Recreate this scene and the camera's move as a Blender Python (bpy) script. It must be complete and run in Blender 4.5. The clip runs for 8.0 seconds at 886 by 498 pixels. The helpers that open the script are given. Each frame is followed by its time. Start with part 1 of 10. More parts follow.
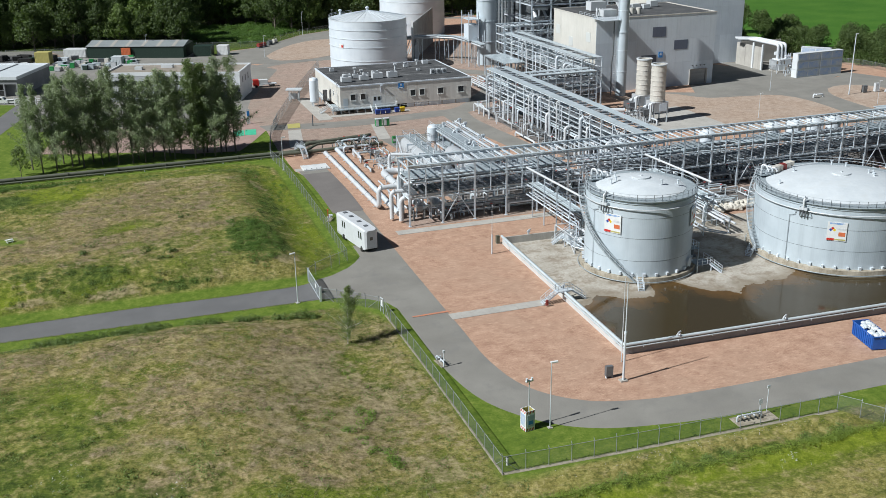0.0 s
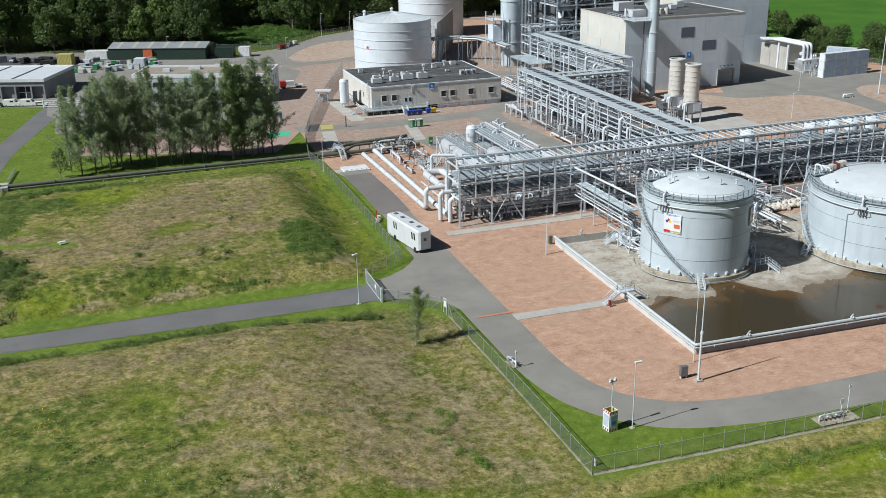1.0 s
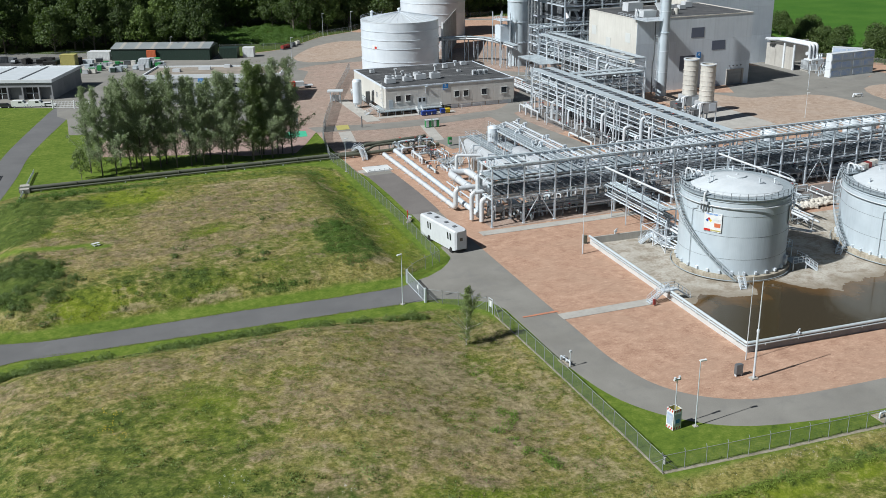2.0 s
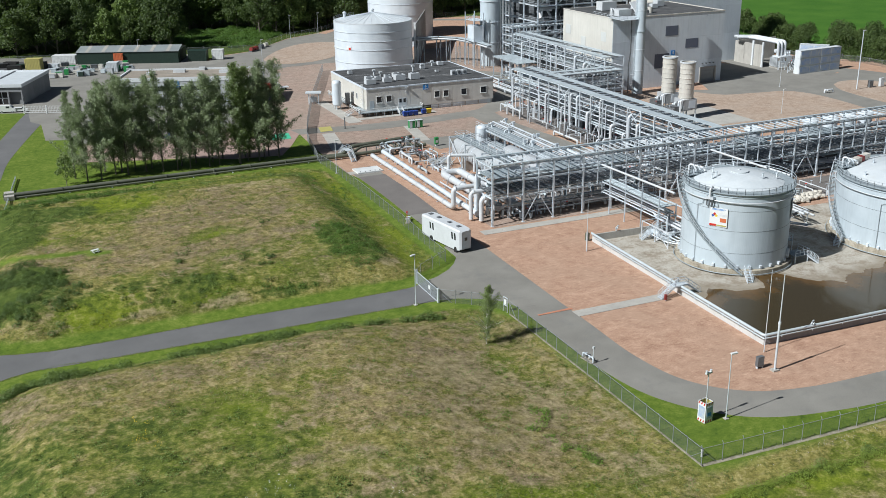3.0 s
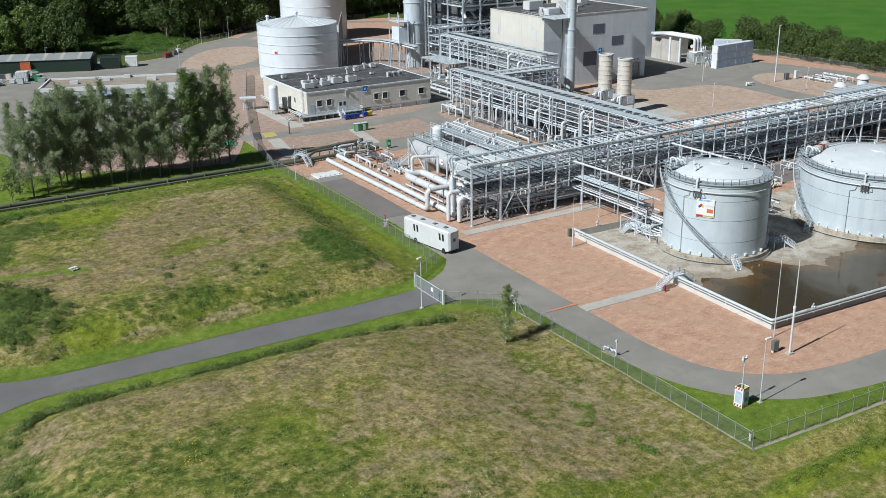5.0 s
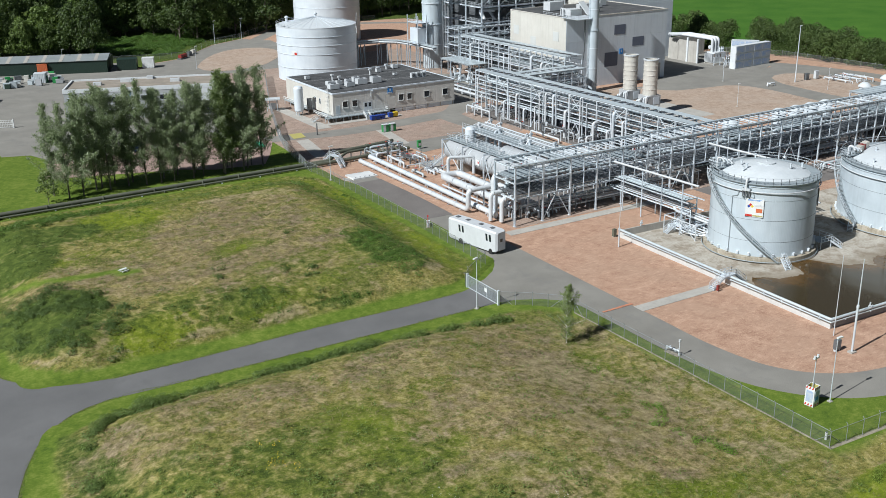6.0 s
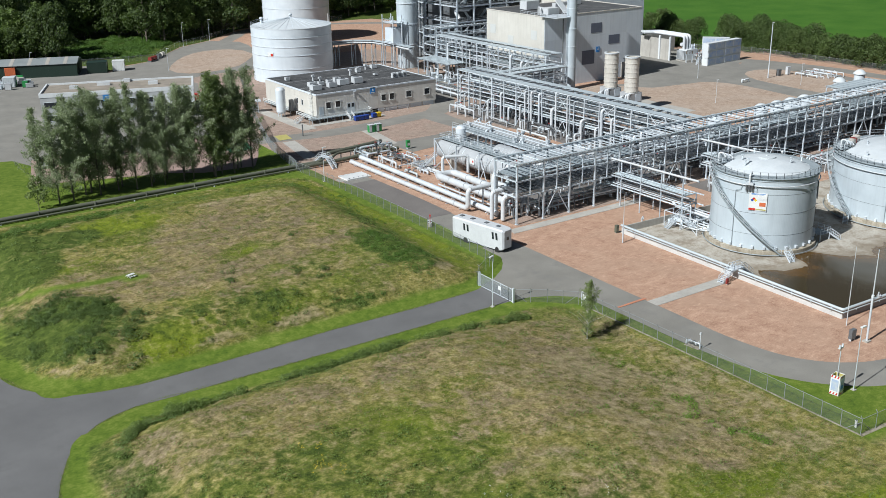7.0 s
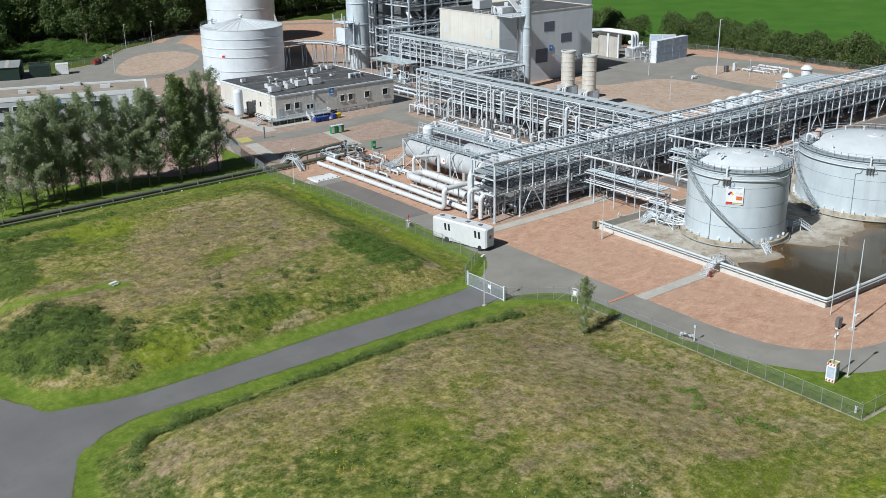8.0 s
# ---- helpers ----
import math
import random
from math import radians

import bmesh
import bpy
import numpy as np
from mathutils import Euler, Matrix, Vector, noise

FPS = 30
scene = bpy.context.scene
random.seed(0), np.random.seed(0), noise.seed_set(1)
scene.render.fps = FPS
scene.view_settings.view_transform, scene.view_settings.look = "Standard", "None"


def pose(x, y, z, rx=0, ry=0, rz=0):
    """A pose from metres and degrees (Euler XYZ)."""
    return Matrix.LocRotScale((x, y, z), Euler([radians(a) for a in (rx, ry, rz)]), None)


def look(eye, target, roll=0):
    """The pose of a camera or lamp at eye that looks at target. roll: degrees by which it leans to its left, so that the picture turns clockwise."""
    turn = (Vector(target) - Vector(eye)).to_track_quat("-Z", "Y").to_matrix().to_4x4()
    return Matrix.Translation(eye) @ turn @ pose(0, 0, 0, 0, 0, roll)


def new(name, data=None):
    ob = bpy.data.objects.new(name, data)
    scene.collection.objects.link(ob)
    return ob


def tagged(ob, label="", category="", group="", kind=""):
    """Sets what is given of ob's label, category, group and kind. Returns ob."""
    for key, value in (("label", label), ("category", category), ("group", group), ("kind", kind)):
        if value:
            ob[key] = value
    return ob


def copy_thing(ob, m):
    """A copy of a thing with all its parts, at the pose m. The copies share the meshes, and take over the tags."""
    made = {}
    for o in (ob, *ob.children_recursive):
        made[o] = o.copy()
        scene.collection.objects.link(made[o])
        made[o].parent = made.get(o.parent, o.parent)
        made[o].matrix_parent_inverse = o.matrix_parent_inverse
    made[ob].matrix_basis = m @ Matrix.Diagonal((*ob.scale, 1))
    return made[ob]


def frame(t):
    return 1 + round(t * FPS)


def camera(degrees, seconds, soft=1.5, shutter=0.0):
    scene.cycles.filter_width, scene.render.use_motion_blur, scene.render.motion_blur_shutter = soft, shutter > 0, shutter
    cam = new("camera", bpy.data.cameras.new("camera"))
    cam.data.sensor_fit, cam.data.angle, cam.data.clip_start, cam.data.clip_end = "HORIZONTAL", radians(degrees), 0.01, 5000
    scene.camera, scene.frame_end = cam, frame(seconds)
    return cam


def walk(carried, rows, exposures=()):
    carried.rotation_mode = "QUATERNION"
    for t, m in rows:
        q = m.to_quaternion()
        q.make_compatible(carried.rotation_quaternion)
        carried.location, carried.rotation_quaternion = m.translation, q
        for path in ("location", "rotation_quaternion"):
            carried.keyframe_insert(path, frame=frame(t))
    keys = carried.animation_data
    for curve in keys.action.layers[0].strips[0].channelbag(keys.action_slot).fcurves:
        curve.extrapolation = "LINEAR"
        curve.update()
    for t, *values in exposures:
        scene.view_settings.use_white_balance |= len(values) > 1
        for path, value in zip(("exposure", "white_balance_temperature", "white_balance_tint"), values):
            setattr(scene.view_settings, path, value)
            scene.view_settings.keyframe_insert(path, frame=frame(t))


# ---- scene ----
cam = camera(47.7, 8.0, soft=0.55)
PATH = [
    (0, (-0.936, -1.047, 68.037), (-0.33, 0.732, 67.352), -0.9),
    (0.5, (-6.194, 0.983, 67.967), (-5.578, 2.759, 67.284), -0.9),
    (1, (-11.462, 2.962, 67.923), (-10.849, 4.739, 67.241), -1.0),
    (1.5, (-16.652, 4.871, 67.941), (-16.029, 6.645, 67.259), -0.9),
    (3, (-31.627, 10.957, 67.817), (-30.884, 12.684, 67.136), -0.9),
    (3.5, (-36.437, 13.297, 67.819), (-35.635, 14.998, 67.137), -0.9),
    (4, (-41.017, 15.922, 67.752), (-40.152, 17.592, 67.07), -0.9),
    (5.5, (-54.579, 24.187, 67.755), (-53.609, 25.798, 67.075), -0.9),
    (6, (-59.219, 27.101, 67.696), (-58.248, 28.713, 67.017), -0.9),
    (6.5, (-63.758, 29.948, 67.669), (-62.763, 31.544, 66.989), -1.0),
    (7, (-68.228, 32.795, 67.694), (-67.177, 34.355, 67.014), -1.0),
    (7.5, (-72.441, 35.72, 67.783), (-71.333, 37.239, 67.101), -1.0),
    (8, (-76.425, 38.902, 67.885), (-75.263, 40.38, 67.202), -0.9),
]
walk(cam, [(t, look(eye, target, roll)) for t, eye, target, roll in PATH])

# ---- light ----
SUN_ELEVATION, SUN_AZIMUTH = radians(43.5), radians(188.5)  # where the sun stands, anticlockwise from +x
sun_way = Vector((math.cos(SUN_AZIMUTH) * math.cos(SUN_ELEVATION), math.sin(SUN_AZIMUTH) * math.cos(SUN_ELEVATION), math.sin(SUN_ELEVATION)))
world = bpy.data.worlds.new("world")
scene.world = world
world.use_nodes = True
sky = world.node_tree.nodes.new("ShaderNodeTexSky")
sky.sky_type, sky.sun_disc = "NISHITA", False
sky.sun_elevation, sky.sun_rotation = SUN_ELEVATION, math.pi / 2 - SUN_AZIMUTH
sky.air_density, sky.dust_density, sky.ozone_density = 1.0, 0.6, 1.0
world.node_tree.links.new(sky.outputs[0], world.node_tree.nodes["Background"].inputs[0])
world.node_tree.nodes["Background"].inputs[1].default_value = 0.029
sun = new("sun", bpy.data.lights.new("sun", "SUN"))
sun.data.energy, sun.data.angle, sun.data.color = 5.5, radians(0.55), (0.955, 0.98, 0.98)
sun.matrix_basis = look(sun_way * 300, (0, 0, 0))
scene.view_settings.exposure = 0.13


# ---- materials ----
def shader(name):
    m = bpy.data.materials.new(name)
    m.use_nodes = True
    return m, m.node_tree.nodes, m.node_tree.links, m.node_tree.nodes["Principled BSDF"]


def noise_node(nodes, links, where, scale, detail=4.0, rough=0.6):
    n = nodes.new("ShaderNodeTexNoise")
    n.inputs["Scale"].default_value, n.inputs["Detail"].default_value, n.inputs["Roughness"].default_value = scale, detail, rough
    links.new(where, n.inputs["Vector"])
    return n


def ramp(nodes, links, value, stops):
    r = nodes.new("ShaderNodeValToRGB")
    while len(r.color_ramp.elements) < len(stops):
        r.color_ramp.elements.new(0.5)
    for e, (p, c) in zip(r.color_ramp.elements, stops):
        e.position, e.color = p, (*c, 1)
    links.new(value, r.inputs[0])
    return r.outputs[0]


def mix(nodes, links, fac, a, b, mode="MIX"):
    n = nodes.new("ShaderNodeMix")
    n.data_type, n.blend_type = "RGBA", mode
    for sock, v in ((n.inputs[0], fac), (n.inputs[6], a), (n.inputs[7], b)):
        if isinstance(v, (int, float)):
            sock.default_value = v
        elif isinstance(v, tuple):
            sock.default_value = (*v, 1)
        else:
            links.new(v, sock)
    return n.outputs[2]


def math_node(nodes, links, op, a, b=0.0, clamp=False):
    n = nodes.new("ShaderNodeMath")
    n.operation, n.use_clamp = op, clamp
    for sock, v in ((n.inputs[0], a), (n.inputs[1], b)):
        if isinstance(v, (int, float)):
            sock.default_value = v
        else:
            links.new(v, sock)
    return n.outputs[0]


def bump_to(nodes, links, bsdf, height, strength, distance):
    b = nodes.new("ShaderNodeBump")
    b.inputs["Strength"].default_value, b.inputs["Distance"].default_value = strength, distance
    links.new(height, b.inputs["Height"])
    links.new(b.outputs[0], bsdf.inputs["Normal"])


def surface(name, dark, light, rough=0.7, metal=0.0, big=0.15, fine=3.0, bump=0.2, depth=0.02, piece=0.0, stain=None, stain_scale=0.3, streak=0.0):
    """A plain surface: two colours mixed at two scales, a bump, a spread between pieces, and stains or streaks of their own."""
    m, nodes, links, bsdf = shader(name)
    where = nodes.new("ShaderNodeNewGeometry").outputs["Position"]
    a = noise_node(nodes, links, where, big, 3)
    b = noise_node(nodes, links, where, fine, 5, 0.7)
    both = math_node(nodes, links, "ADD", math_node(nodes, links, "MULTIPLY", a.outputs[0], 0.55), math_node(nodes, links, "MULTIPLY", b.outputs[0], 0.45))
    colour = ramp(nodes, links, both, ((0.3, dark), (0.7, light)))
    if stain:
        s = noise_node(nodes, links, where, stain_scale, 6, 0.7)
        amount = ramp(nodes, links, s.outputs[0], ((0.52, (0, 0, 0)), (0.68, (1, 1, 1))))
        colour = mix(nodes, links, math_node(nodes, links, "MULTIPLY", amount, 0.75), colour, stain)
    if streak:
        t = nodes.new("ShaderNodeMapping")
        t.inputs["Scale"].default_value = (1.3, 1.3, 0.06)
        links.new(where, t.inputs[0])
        s = noise_node(nodes, links, t.outputs[0], 1.0, 4, 0.65)
        amount = ramp(nodes, links, s.outputs[0], ((0.5, (0, 0, 0)), (0.75, (1, 1, 1))))
        colour = mix(nodes, links, math_node(nodes, links, "MULTIPLY", amount, streak), colour, tuple(c * 0.45 for c in dark))
    if piece:
        r = nodes.new("ShaderNodeObjectInfo").outputs["Random"]
        shade = math_node(nodes, links, "ADD", math_node(nodes, links, "MULTIPLY", r, 2 * piece), 1 - piece)
        v = nodes.new("ShaderNodeHueSaturation")
        links.new(shade, v.inputs["Value"])
        links.new(colour, v.inputs["Color"])
        colour = v.outputs[0]
    links.new(colour, bsdf.inputs["Base Color"])
    bsdf.inputs["Roughness"].default_value, bsdf.inputs["Metallic"].default_value = rough, metal
    if bump:
        bump_to(nodes, links, bsdf, b.outputs[0], bump, depth)
    return m


def leaf_surface(name, dark, light, shine=0.5, through_colour=0.35):
    """Leaves: each clump its own green, with some light through them."""
    m, nodes, links, bsdf = shader(name)
    geo = nodes.new("ShaderNodeNewGeometry")
    n = noise_node(nodes, links, geo.outputs["Position"], 0.25, 3)
    one = nodes.new("ShaderNodeObjectInfo").outputs["Random"]
    value = math_node(nodes, links, "ADD", math_node(nodes, links, "MULTIPLY", geo.outputs["Random Per Island"], 0.5), math_node(nodes, links, "MULTIPLY", n.outputs[0], 0.3))
    value = math_node(nodes, links, "ADD", value, math_node(nodes, links, "MULTIPLY", one, 0.25))
    colour = ramp(nodes, links, value, ((0.15, dark), (0.85, light)))
    links.new(colour, bsdf.inputs["Base Color"])
    bsdf.inputs["Roughness"].default_value = shine
    t = nodes.new("ShaderNodeBsdfTranslucent")
    links.new(mix(nodes, links, 0.5, colour, (0.16, 0.26, 0.03)), t.inputs[0])
    s = nodes.new("ShaderNodeMixShader")
    s.inputs[0].default_value = through_colour
    links.new(bsdf.outputs[0], s.inputs[1])
    links.new(t.outputs[0], s.inputs[2])
    links.new(s.outputs[0], nodes["Material Output"].inputs[0])
    return m


def ground_surface():
    """Mown grass, dry meadow, rank green growth and the farther field, by what grows where."""
    m, nodes, links, bsdf = shader("grassland")
    where = nodes.new("ShaderNodeNewGeometry").outputs["Position"]

    def grown(name):
        a = nodes.new("ShaderNodeAttribute")
        a.attribute_name = name
        return a.outputs["Fac"]

    t = nodes.new("ShaderNodeMapping")
    t.inputs["Rotation"].default_value, t.inputs["Scale"].default_value = (0, 0, 0.45), (0.62, 1.0, 1.0)
    links.new(where, t.inputs[0])
    big = noise_node(nodes, links, where, 0.05, 6, 0.66)
    other = noise_node(nodes, links, where, 0.11, 6, 0.7)
    middle = noise_node(nodes, links, where, 0.7, 5, 0.65)
    fine = noise_node(nodes, links, t.outputs[0], 3.6, 4, 0.75)
    blades = noise_node(nodes, links, t.outputs[0], 11.0, 3, 0.7)
    grain = math_node(nodes, links, "ADD", math_node(nodes, links, "MULTIPLY", middle.outputs[0], 0.42), math_node(nodes, links, "ADD", math_node(nodes, links, "MULTIPLY", fine.outputs[0], 0.36), math_node(nodes, links, "MULTIPLY", blades.outputs[0], 0.22)))
    loose = math_node(nodes, links, "ADD", math_node(nodes, links, "MULTIPLY", other.outputs[0], 0.55), math_node(nodes, links, "MULTIPLY", middle.outputs[0], 0.45))
    loose = math_node(nodes, links, "MULTIPLY", math_node(nodes, links, "SUBTRACT", loose, 0.5), 5.0)

    def where_grown(name, lo, hi, sign=1.0):
        edge = math_node(nodes, links, "ADD", grown(name), math_node(nodes, links, "MULTIPLY", loose, sign))
        return ramp(nodes, links, edge, ((lo, (0, 0, 0)), (hi, (1, 1, 1))))

    mown = ramp(nodes, links, math_node(nodes, links, "ADD", math_node(nodes, links, "MULTIPLY", other.outputs[0], 0.25), math_node(nodes, links, "MULTIPLY", grain, 0.75)),
                ((0.38, (0.045, 0.088, 0.012)), (0.5, (0.1, 0.152, 0.02)), (0.62, (0.195, 0.232, 0.05))))
    olive = ramp(nodes, links, grain, ((0.4, (0.095, 0.088, 0.022)), (0.5, (0.21, 0.19, 0.056)), (0.6, (0.355, 0.312, 0.122))))
    brown = ramp(nodes, links, grain, ((0.4, (0.115, 0.087, 0.041)), (0.5, (0.248, 0.193, 0.099)), (0.6, (0.4, 0.32, 0.183))))
    green = ramp(nodes, links, grain, ((0.4, (0.055, 0.07, 0.013)), (0.5, (0.112, 0.13, 0.026)), (0.6, (0.195, 0.206, 0.055))))
    lush = ramp(nodes, links, grain, ((0.38, (0.038, 0.062, 0.006)), (0.5, (0.1, 0.14, 0.011)), (0.62, (0.2, 0.235, 0.03))))
    mauve = ramp(nodes, links, grain, ((0.4, (0.085, 0.062, 0.042)), (0.5, (0.175, 0.134, 0.094)), (0.6, (0.29, 0.232, 0.172))))
    seed_heads = noise_node(nodes, links, t.outputs[0], 0.19, 5, 0.72)
    brown = mix(nodes, links, ramp(nodes, links, seed_heads.outputs[0], ((0.41, (0, 0, 0)), (0.54, (0.8, 0.8, 0.8)))), brown, mauve)
    patch = ramp(nodes, links, big.outputs[0], ((0.4, (0, 0, 0)), (0.52, (1, 1, 1))))
    meadow = mix(nodes, links, patch, green, olive)
    tint = noise_node(nodes, links, where, 0.32, 4, 0.7)
    brown = mix(nodes, links, ramp(nodes, links, tint.outputs[0], ((0.5, (0, 0, 0)), (0.62, (0.7, 0.7, 0.7)))), brown, olive)
    meadow = mix(nodes, links, ramp(nodes, links, tint.outputs[0], ((0.36, (0.6, 0.6, 0.6)), (0.46, (0, 0, 0)))), meadow, brown)
    meadow = mix(nodes, links, math_node(nodes, links, "MULTIPLY", where_grown("brown", 0.1, 0.95), 0.85), meadow, brown)
    meadow = mix(nodes, links, math_node(nodes, links, "MULTIPLY", where_grown("lush", 0.2, 0.9, -1.0), 0.9), meadow, mix(nodes, links, patch, lush, mix(nodes, links, 0.5, lush, green)))
    tussock = noise_node(nodes, links, where, 1.25, 3, 0.6)
    dark_tuft = ramp(nodes, links, grain, ((0.4, (0.05, 0.06, 0.014)), (0.6, (0.13, 0.14, 0.035))))
    meadow = mix(nodes, links, ramp(nodes, links, tussock.outputs[0], ((0.54, (0, 0, 0)), (0.62, (0.65, 0.65, 0.65)))), meadow, dark_tuft)
    fleck = noise_node(nodes, links, t.outputs[0], 2.8, 4, 0.65)
    pale_tuft = ramp(nodes, links, grain, ((0.4, (0.22, 0.185, 0.085)), (0.6, (0.4, 0.34, 0.18))))
    meadow = mix(nodes, links, ramp(nodes, links, fleck.outputs[0], ((0.56, (0, 0, 0)), (0.65, (0.42, 0.42, 0.42)))), meadow, pale_tuft)
    rank = ramp(nodes, links, grain, ((0.36, (0.02, 0.036, 0.007)), (0.5, (0.06, 0.09, 0.017)), (0.64, (0.135, 0.17, 0.038))))
    field = ramp(nodes, links, math_node(nodes, links, "ADD", math_node(nodes, links, "MULTIPLY", big.outputs[0], 0.7), math_node(nodes, links, "MULTIPLY", middle.outputs[0], 0.3)),
                 ((0.3, (0.03, 0.1, 0.011)), (0.7, (0.068, 0.155, 0.021))))
    vivid = ramp(nodes, links, grain, ((0.34, (0.06, 0.09, 0.008)), (0.5, (0.145, 0.185, 0.015)), (0.66, (0.27, 0.305, 0.045))))
    meadow = mix(nodes, links, math_node(nodes, links, "MULTIPLY", where_grown("vivid", 0.3, 1.0, -0.8), 0.9), meadow, vivid)
    colour = mix(nodes, links, grown("meadow"), mown, meadow)
    straw = ramp(nodes, links, grain, ((0.34, (0.17, 0.14, 0.07)), (0.66, (0.4, 0.335, 0.2))))
    colour = mix(nodes, links, where_grown("straw", 0.45, 1.2, 0.6), colour, straw)
    colour = mix(nodes, links, where_grown("rank", 0.3, 0.8, -0.6), colour, rank)
    colour = mix(nodes, links, grown("field"), colour, field)
    links.new(colour, bsdf.inputs["Base Color"])
    bsdf.inputs["Roughness"].default_value = 0.95
    bsdf.inputs["Specular IOR Level"].default_value = 0.15
    uneven = math_node(nodes, links, "ADD", math_node(nodes, links, "MULTIPLY", fine.outputs[0], 0.5), math_node(nodes, links, "MULTIPLY", middle.outputs[0], 1.5))
    bump_to(nodes, links, bsdf, math_node(nodes, links, "MULTIPLY", uneven, math_node(nodes, links, "ADD", grown("meadow"), 0.3)), 0.5, 0.3)
    return m


def gravel_surface(name, dark, middle, pale, worn):
    """Crushed stone: coarse grain, raked pale streaks, and wide drifts of redder and duller stone."""
    m, nodes, links, bsdf = shader(name)
    where = nodes.new("ShaderNodeNewGeometry").outputs["Position"]
    wide = noise_node(nodes, links, where, 0.09, 4, 0.6)
    patch = noise_node(nodes, links, where, 0.42, 5, 0.68)
    grain = noise_node(nodes, links, where, 4.2, 4, 0.75)
    both = math_node(nodes, links, "ADD", math_node(nodes, links, "MULTIPLY", patch.outputs[0], 0.45), math_node(nodes, links, "MULTIPLY", grain.outputs[0], 0.55))
    colour = ramp(nodes, links, both, ((0.33, dark), (0.5, middle), (0.68, pale)))
    colour = mix(nodes, links, ramp(nodes, links, wide.outputs[0], ((0.44, (0, 0, 0)), (0.62, (0.7, 0.7, 0.7)))), colour, mix(nodes, links, both, tuple(c * 0.75 for c in worn), worn))
    t = nodes.new("ShaderNodeMapping")
    t.inputs["Rotation"].default_value, t.inputs["Scale"].default_value = (0, 0, -0.12), (0.45, 1.0, 1.0)
    links.new(where, t.inputs[0])
    rake = noise_node(nodes, links, t.outputs[0], 1.7, 5, 0.75)
    colour = mix(nodes, links, ramp(nodes, links, rake.outputs[0], ((0.54, (0, 0, 0)), (0.66, (0.6, 0.6, 0.6)))), colour, pale)
    colour = mix(nodes, links, ramp(nodes, links, rake.outputs[0], ((0.34, (0.5, 0.5, 0.5)), (0.44, (0, 0, 0)))), colour, dark)
    links.new(colour, bsdf.inputs["Base Color"])
    bsdf.inputs["Roughness"].default_value = 0.95
    bump_to(nodes, links, bsdf, both, 0.8, 0.1)
    return m


def bund_surface():
    """Pale concrete with a film of standing brown water that reaches in from the south side in an uneven line."""
    m, nodes, links, bsdf = shader("wet_concrete")
    where = nodes.new("ShaderNodeNewGeometry").outputs["Position"]
    a = noise_node(nodes, links, where, 0.18, 5, 0.65)
    b = noise_node(nodes, links, where, 2.0, 6, 0.7)
    pale = ramp(nodes, links, math_node(nodes, links, "ADD", math_node(nodes, links, "MULTIPLY", a.outputs[0], 0.6), math_node(nodes, links, "MULTIPLY", b.outputs[0], 0.4)),
                ((0.32, (0.21, 0.18, 0.135)), (0.47, (0.35, 0.322, 0.275)), (0.66, (0.5, 0.475, 0.425))))
    blot = noise_node(nodes, links, where, 0.33, 6, 0.72)
    pale = mix(nodes, links, ramp(nodes, links, blot.outputs[0], ((0.49, (0, 0, 0)), (0.6, (0.65, 0.65, 0.65)))), pale, (0.2, 0.155, 0.11))
    x = nodes.new("ShaderNodeSeparateXYZ")
    links.new(where, x.inputs[0])
    along = math_node(nodes, links, "MULTIPLY", math_node(nodes, links, "SUBTRACT", x.outputs[0], 70.0), 1 / 60)
    stops = ((70, 139.5), (73.2, 140), (76.5, 143.4), (79, 141.8), (80.2, 140.2), (85.6, 139.4), (86.8, 141), (87.6, 144.6), (92.2, 144.3), (94.2, 140.4), (96.2, 138), (99, 136.9), (100.2, 135.0), (102, 137.2), (104.7, 138.3), (106.4, 137.4), (108, 138.6), (111.8, 138.3), (115.5, 140.4), (118, 143), (126, 147))
    shore = ramp(nodes, links, along, [((sx - 70) / 60, ((sy - 130) / 20,) * 3) for sx, sy in stops])
    shore = math_node(nodes, links, "SUBTRACT", math_node(nodes, links, "ADD", math_node(nodes, links, "MULTIPLY", shore, 20.0), 130.0), x.outputs[1])
    wander = noise_node(nodes, links, where, 0.8, 5, 0.65)
    shore = math_node(nodes, links, "ADD", shore, math_node(nodes, links, "MULTIPLY", math_node(nodes, links, "SUBTRACT", wander.outputs[0], 0.5), 2.4))
    wet = ramp(nodes, links, shore, ((0.0, (0, 0, 0)), (0.05, (1, 1, 1))))
    damp = ramp(nodes, links, math_node(nodes, links, "MULTIPLY", math_node(nodes, links, "ADD", shore, 5.5), 0.18), ((0.1, (0, 0, 0)), (0.85, (0.7, 0.7, 0.7))))
    pale = mix(nodes, links, damp, pale, (0.2, 0.165, 0.12))
    edge = ramp(nodes, links, math_node(nodes, links, "ADD", math_node(nodes, links, "MULTIPLY", shore, 0.16), math_node(nodes, links, "MULTIPLY", math_node(nodes, links, "SUBTRACT", a.outputs[0], 0.5), 2.0)), ((0.0, (1, 1, 1)), (0.9, (0, 0, 0))))
    water = mix(nodes, links, edge, (0.045, 0.034, 0.017), (0.11, 0.062, 0.022))
    links.new(mix(nodes, links, wet, pale, water), bsdf.inputs["Base Color"])
    bsdf.inputs["IOR"].default_value = 1.33
    links.new(ramp(nodes, links, wet, ((0, (0.85, 0.85, 0.85)), (1, (0.1, 0.1, 0.1)))), bsdf.inputs["Roughness"])
    dry = math_node(nodes, links, "SUBTRACT", 1.0, wet)
    bump_to(nodes, links, bsdf, math_node(nodes, links, "MULTIPLY", b.outputs[0], dry), 0.3, 0.02)
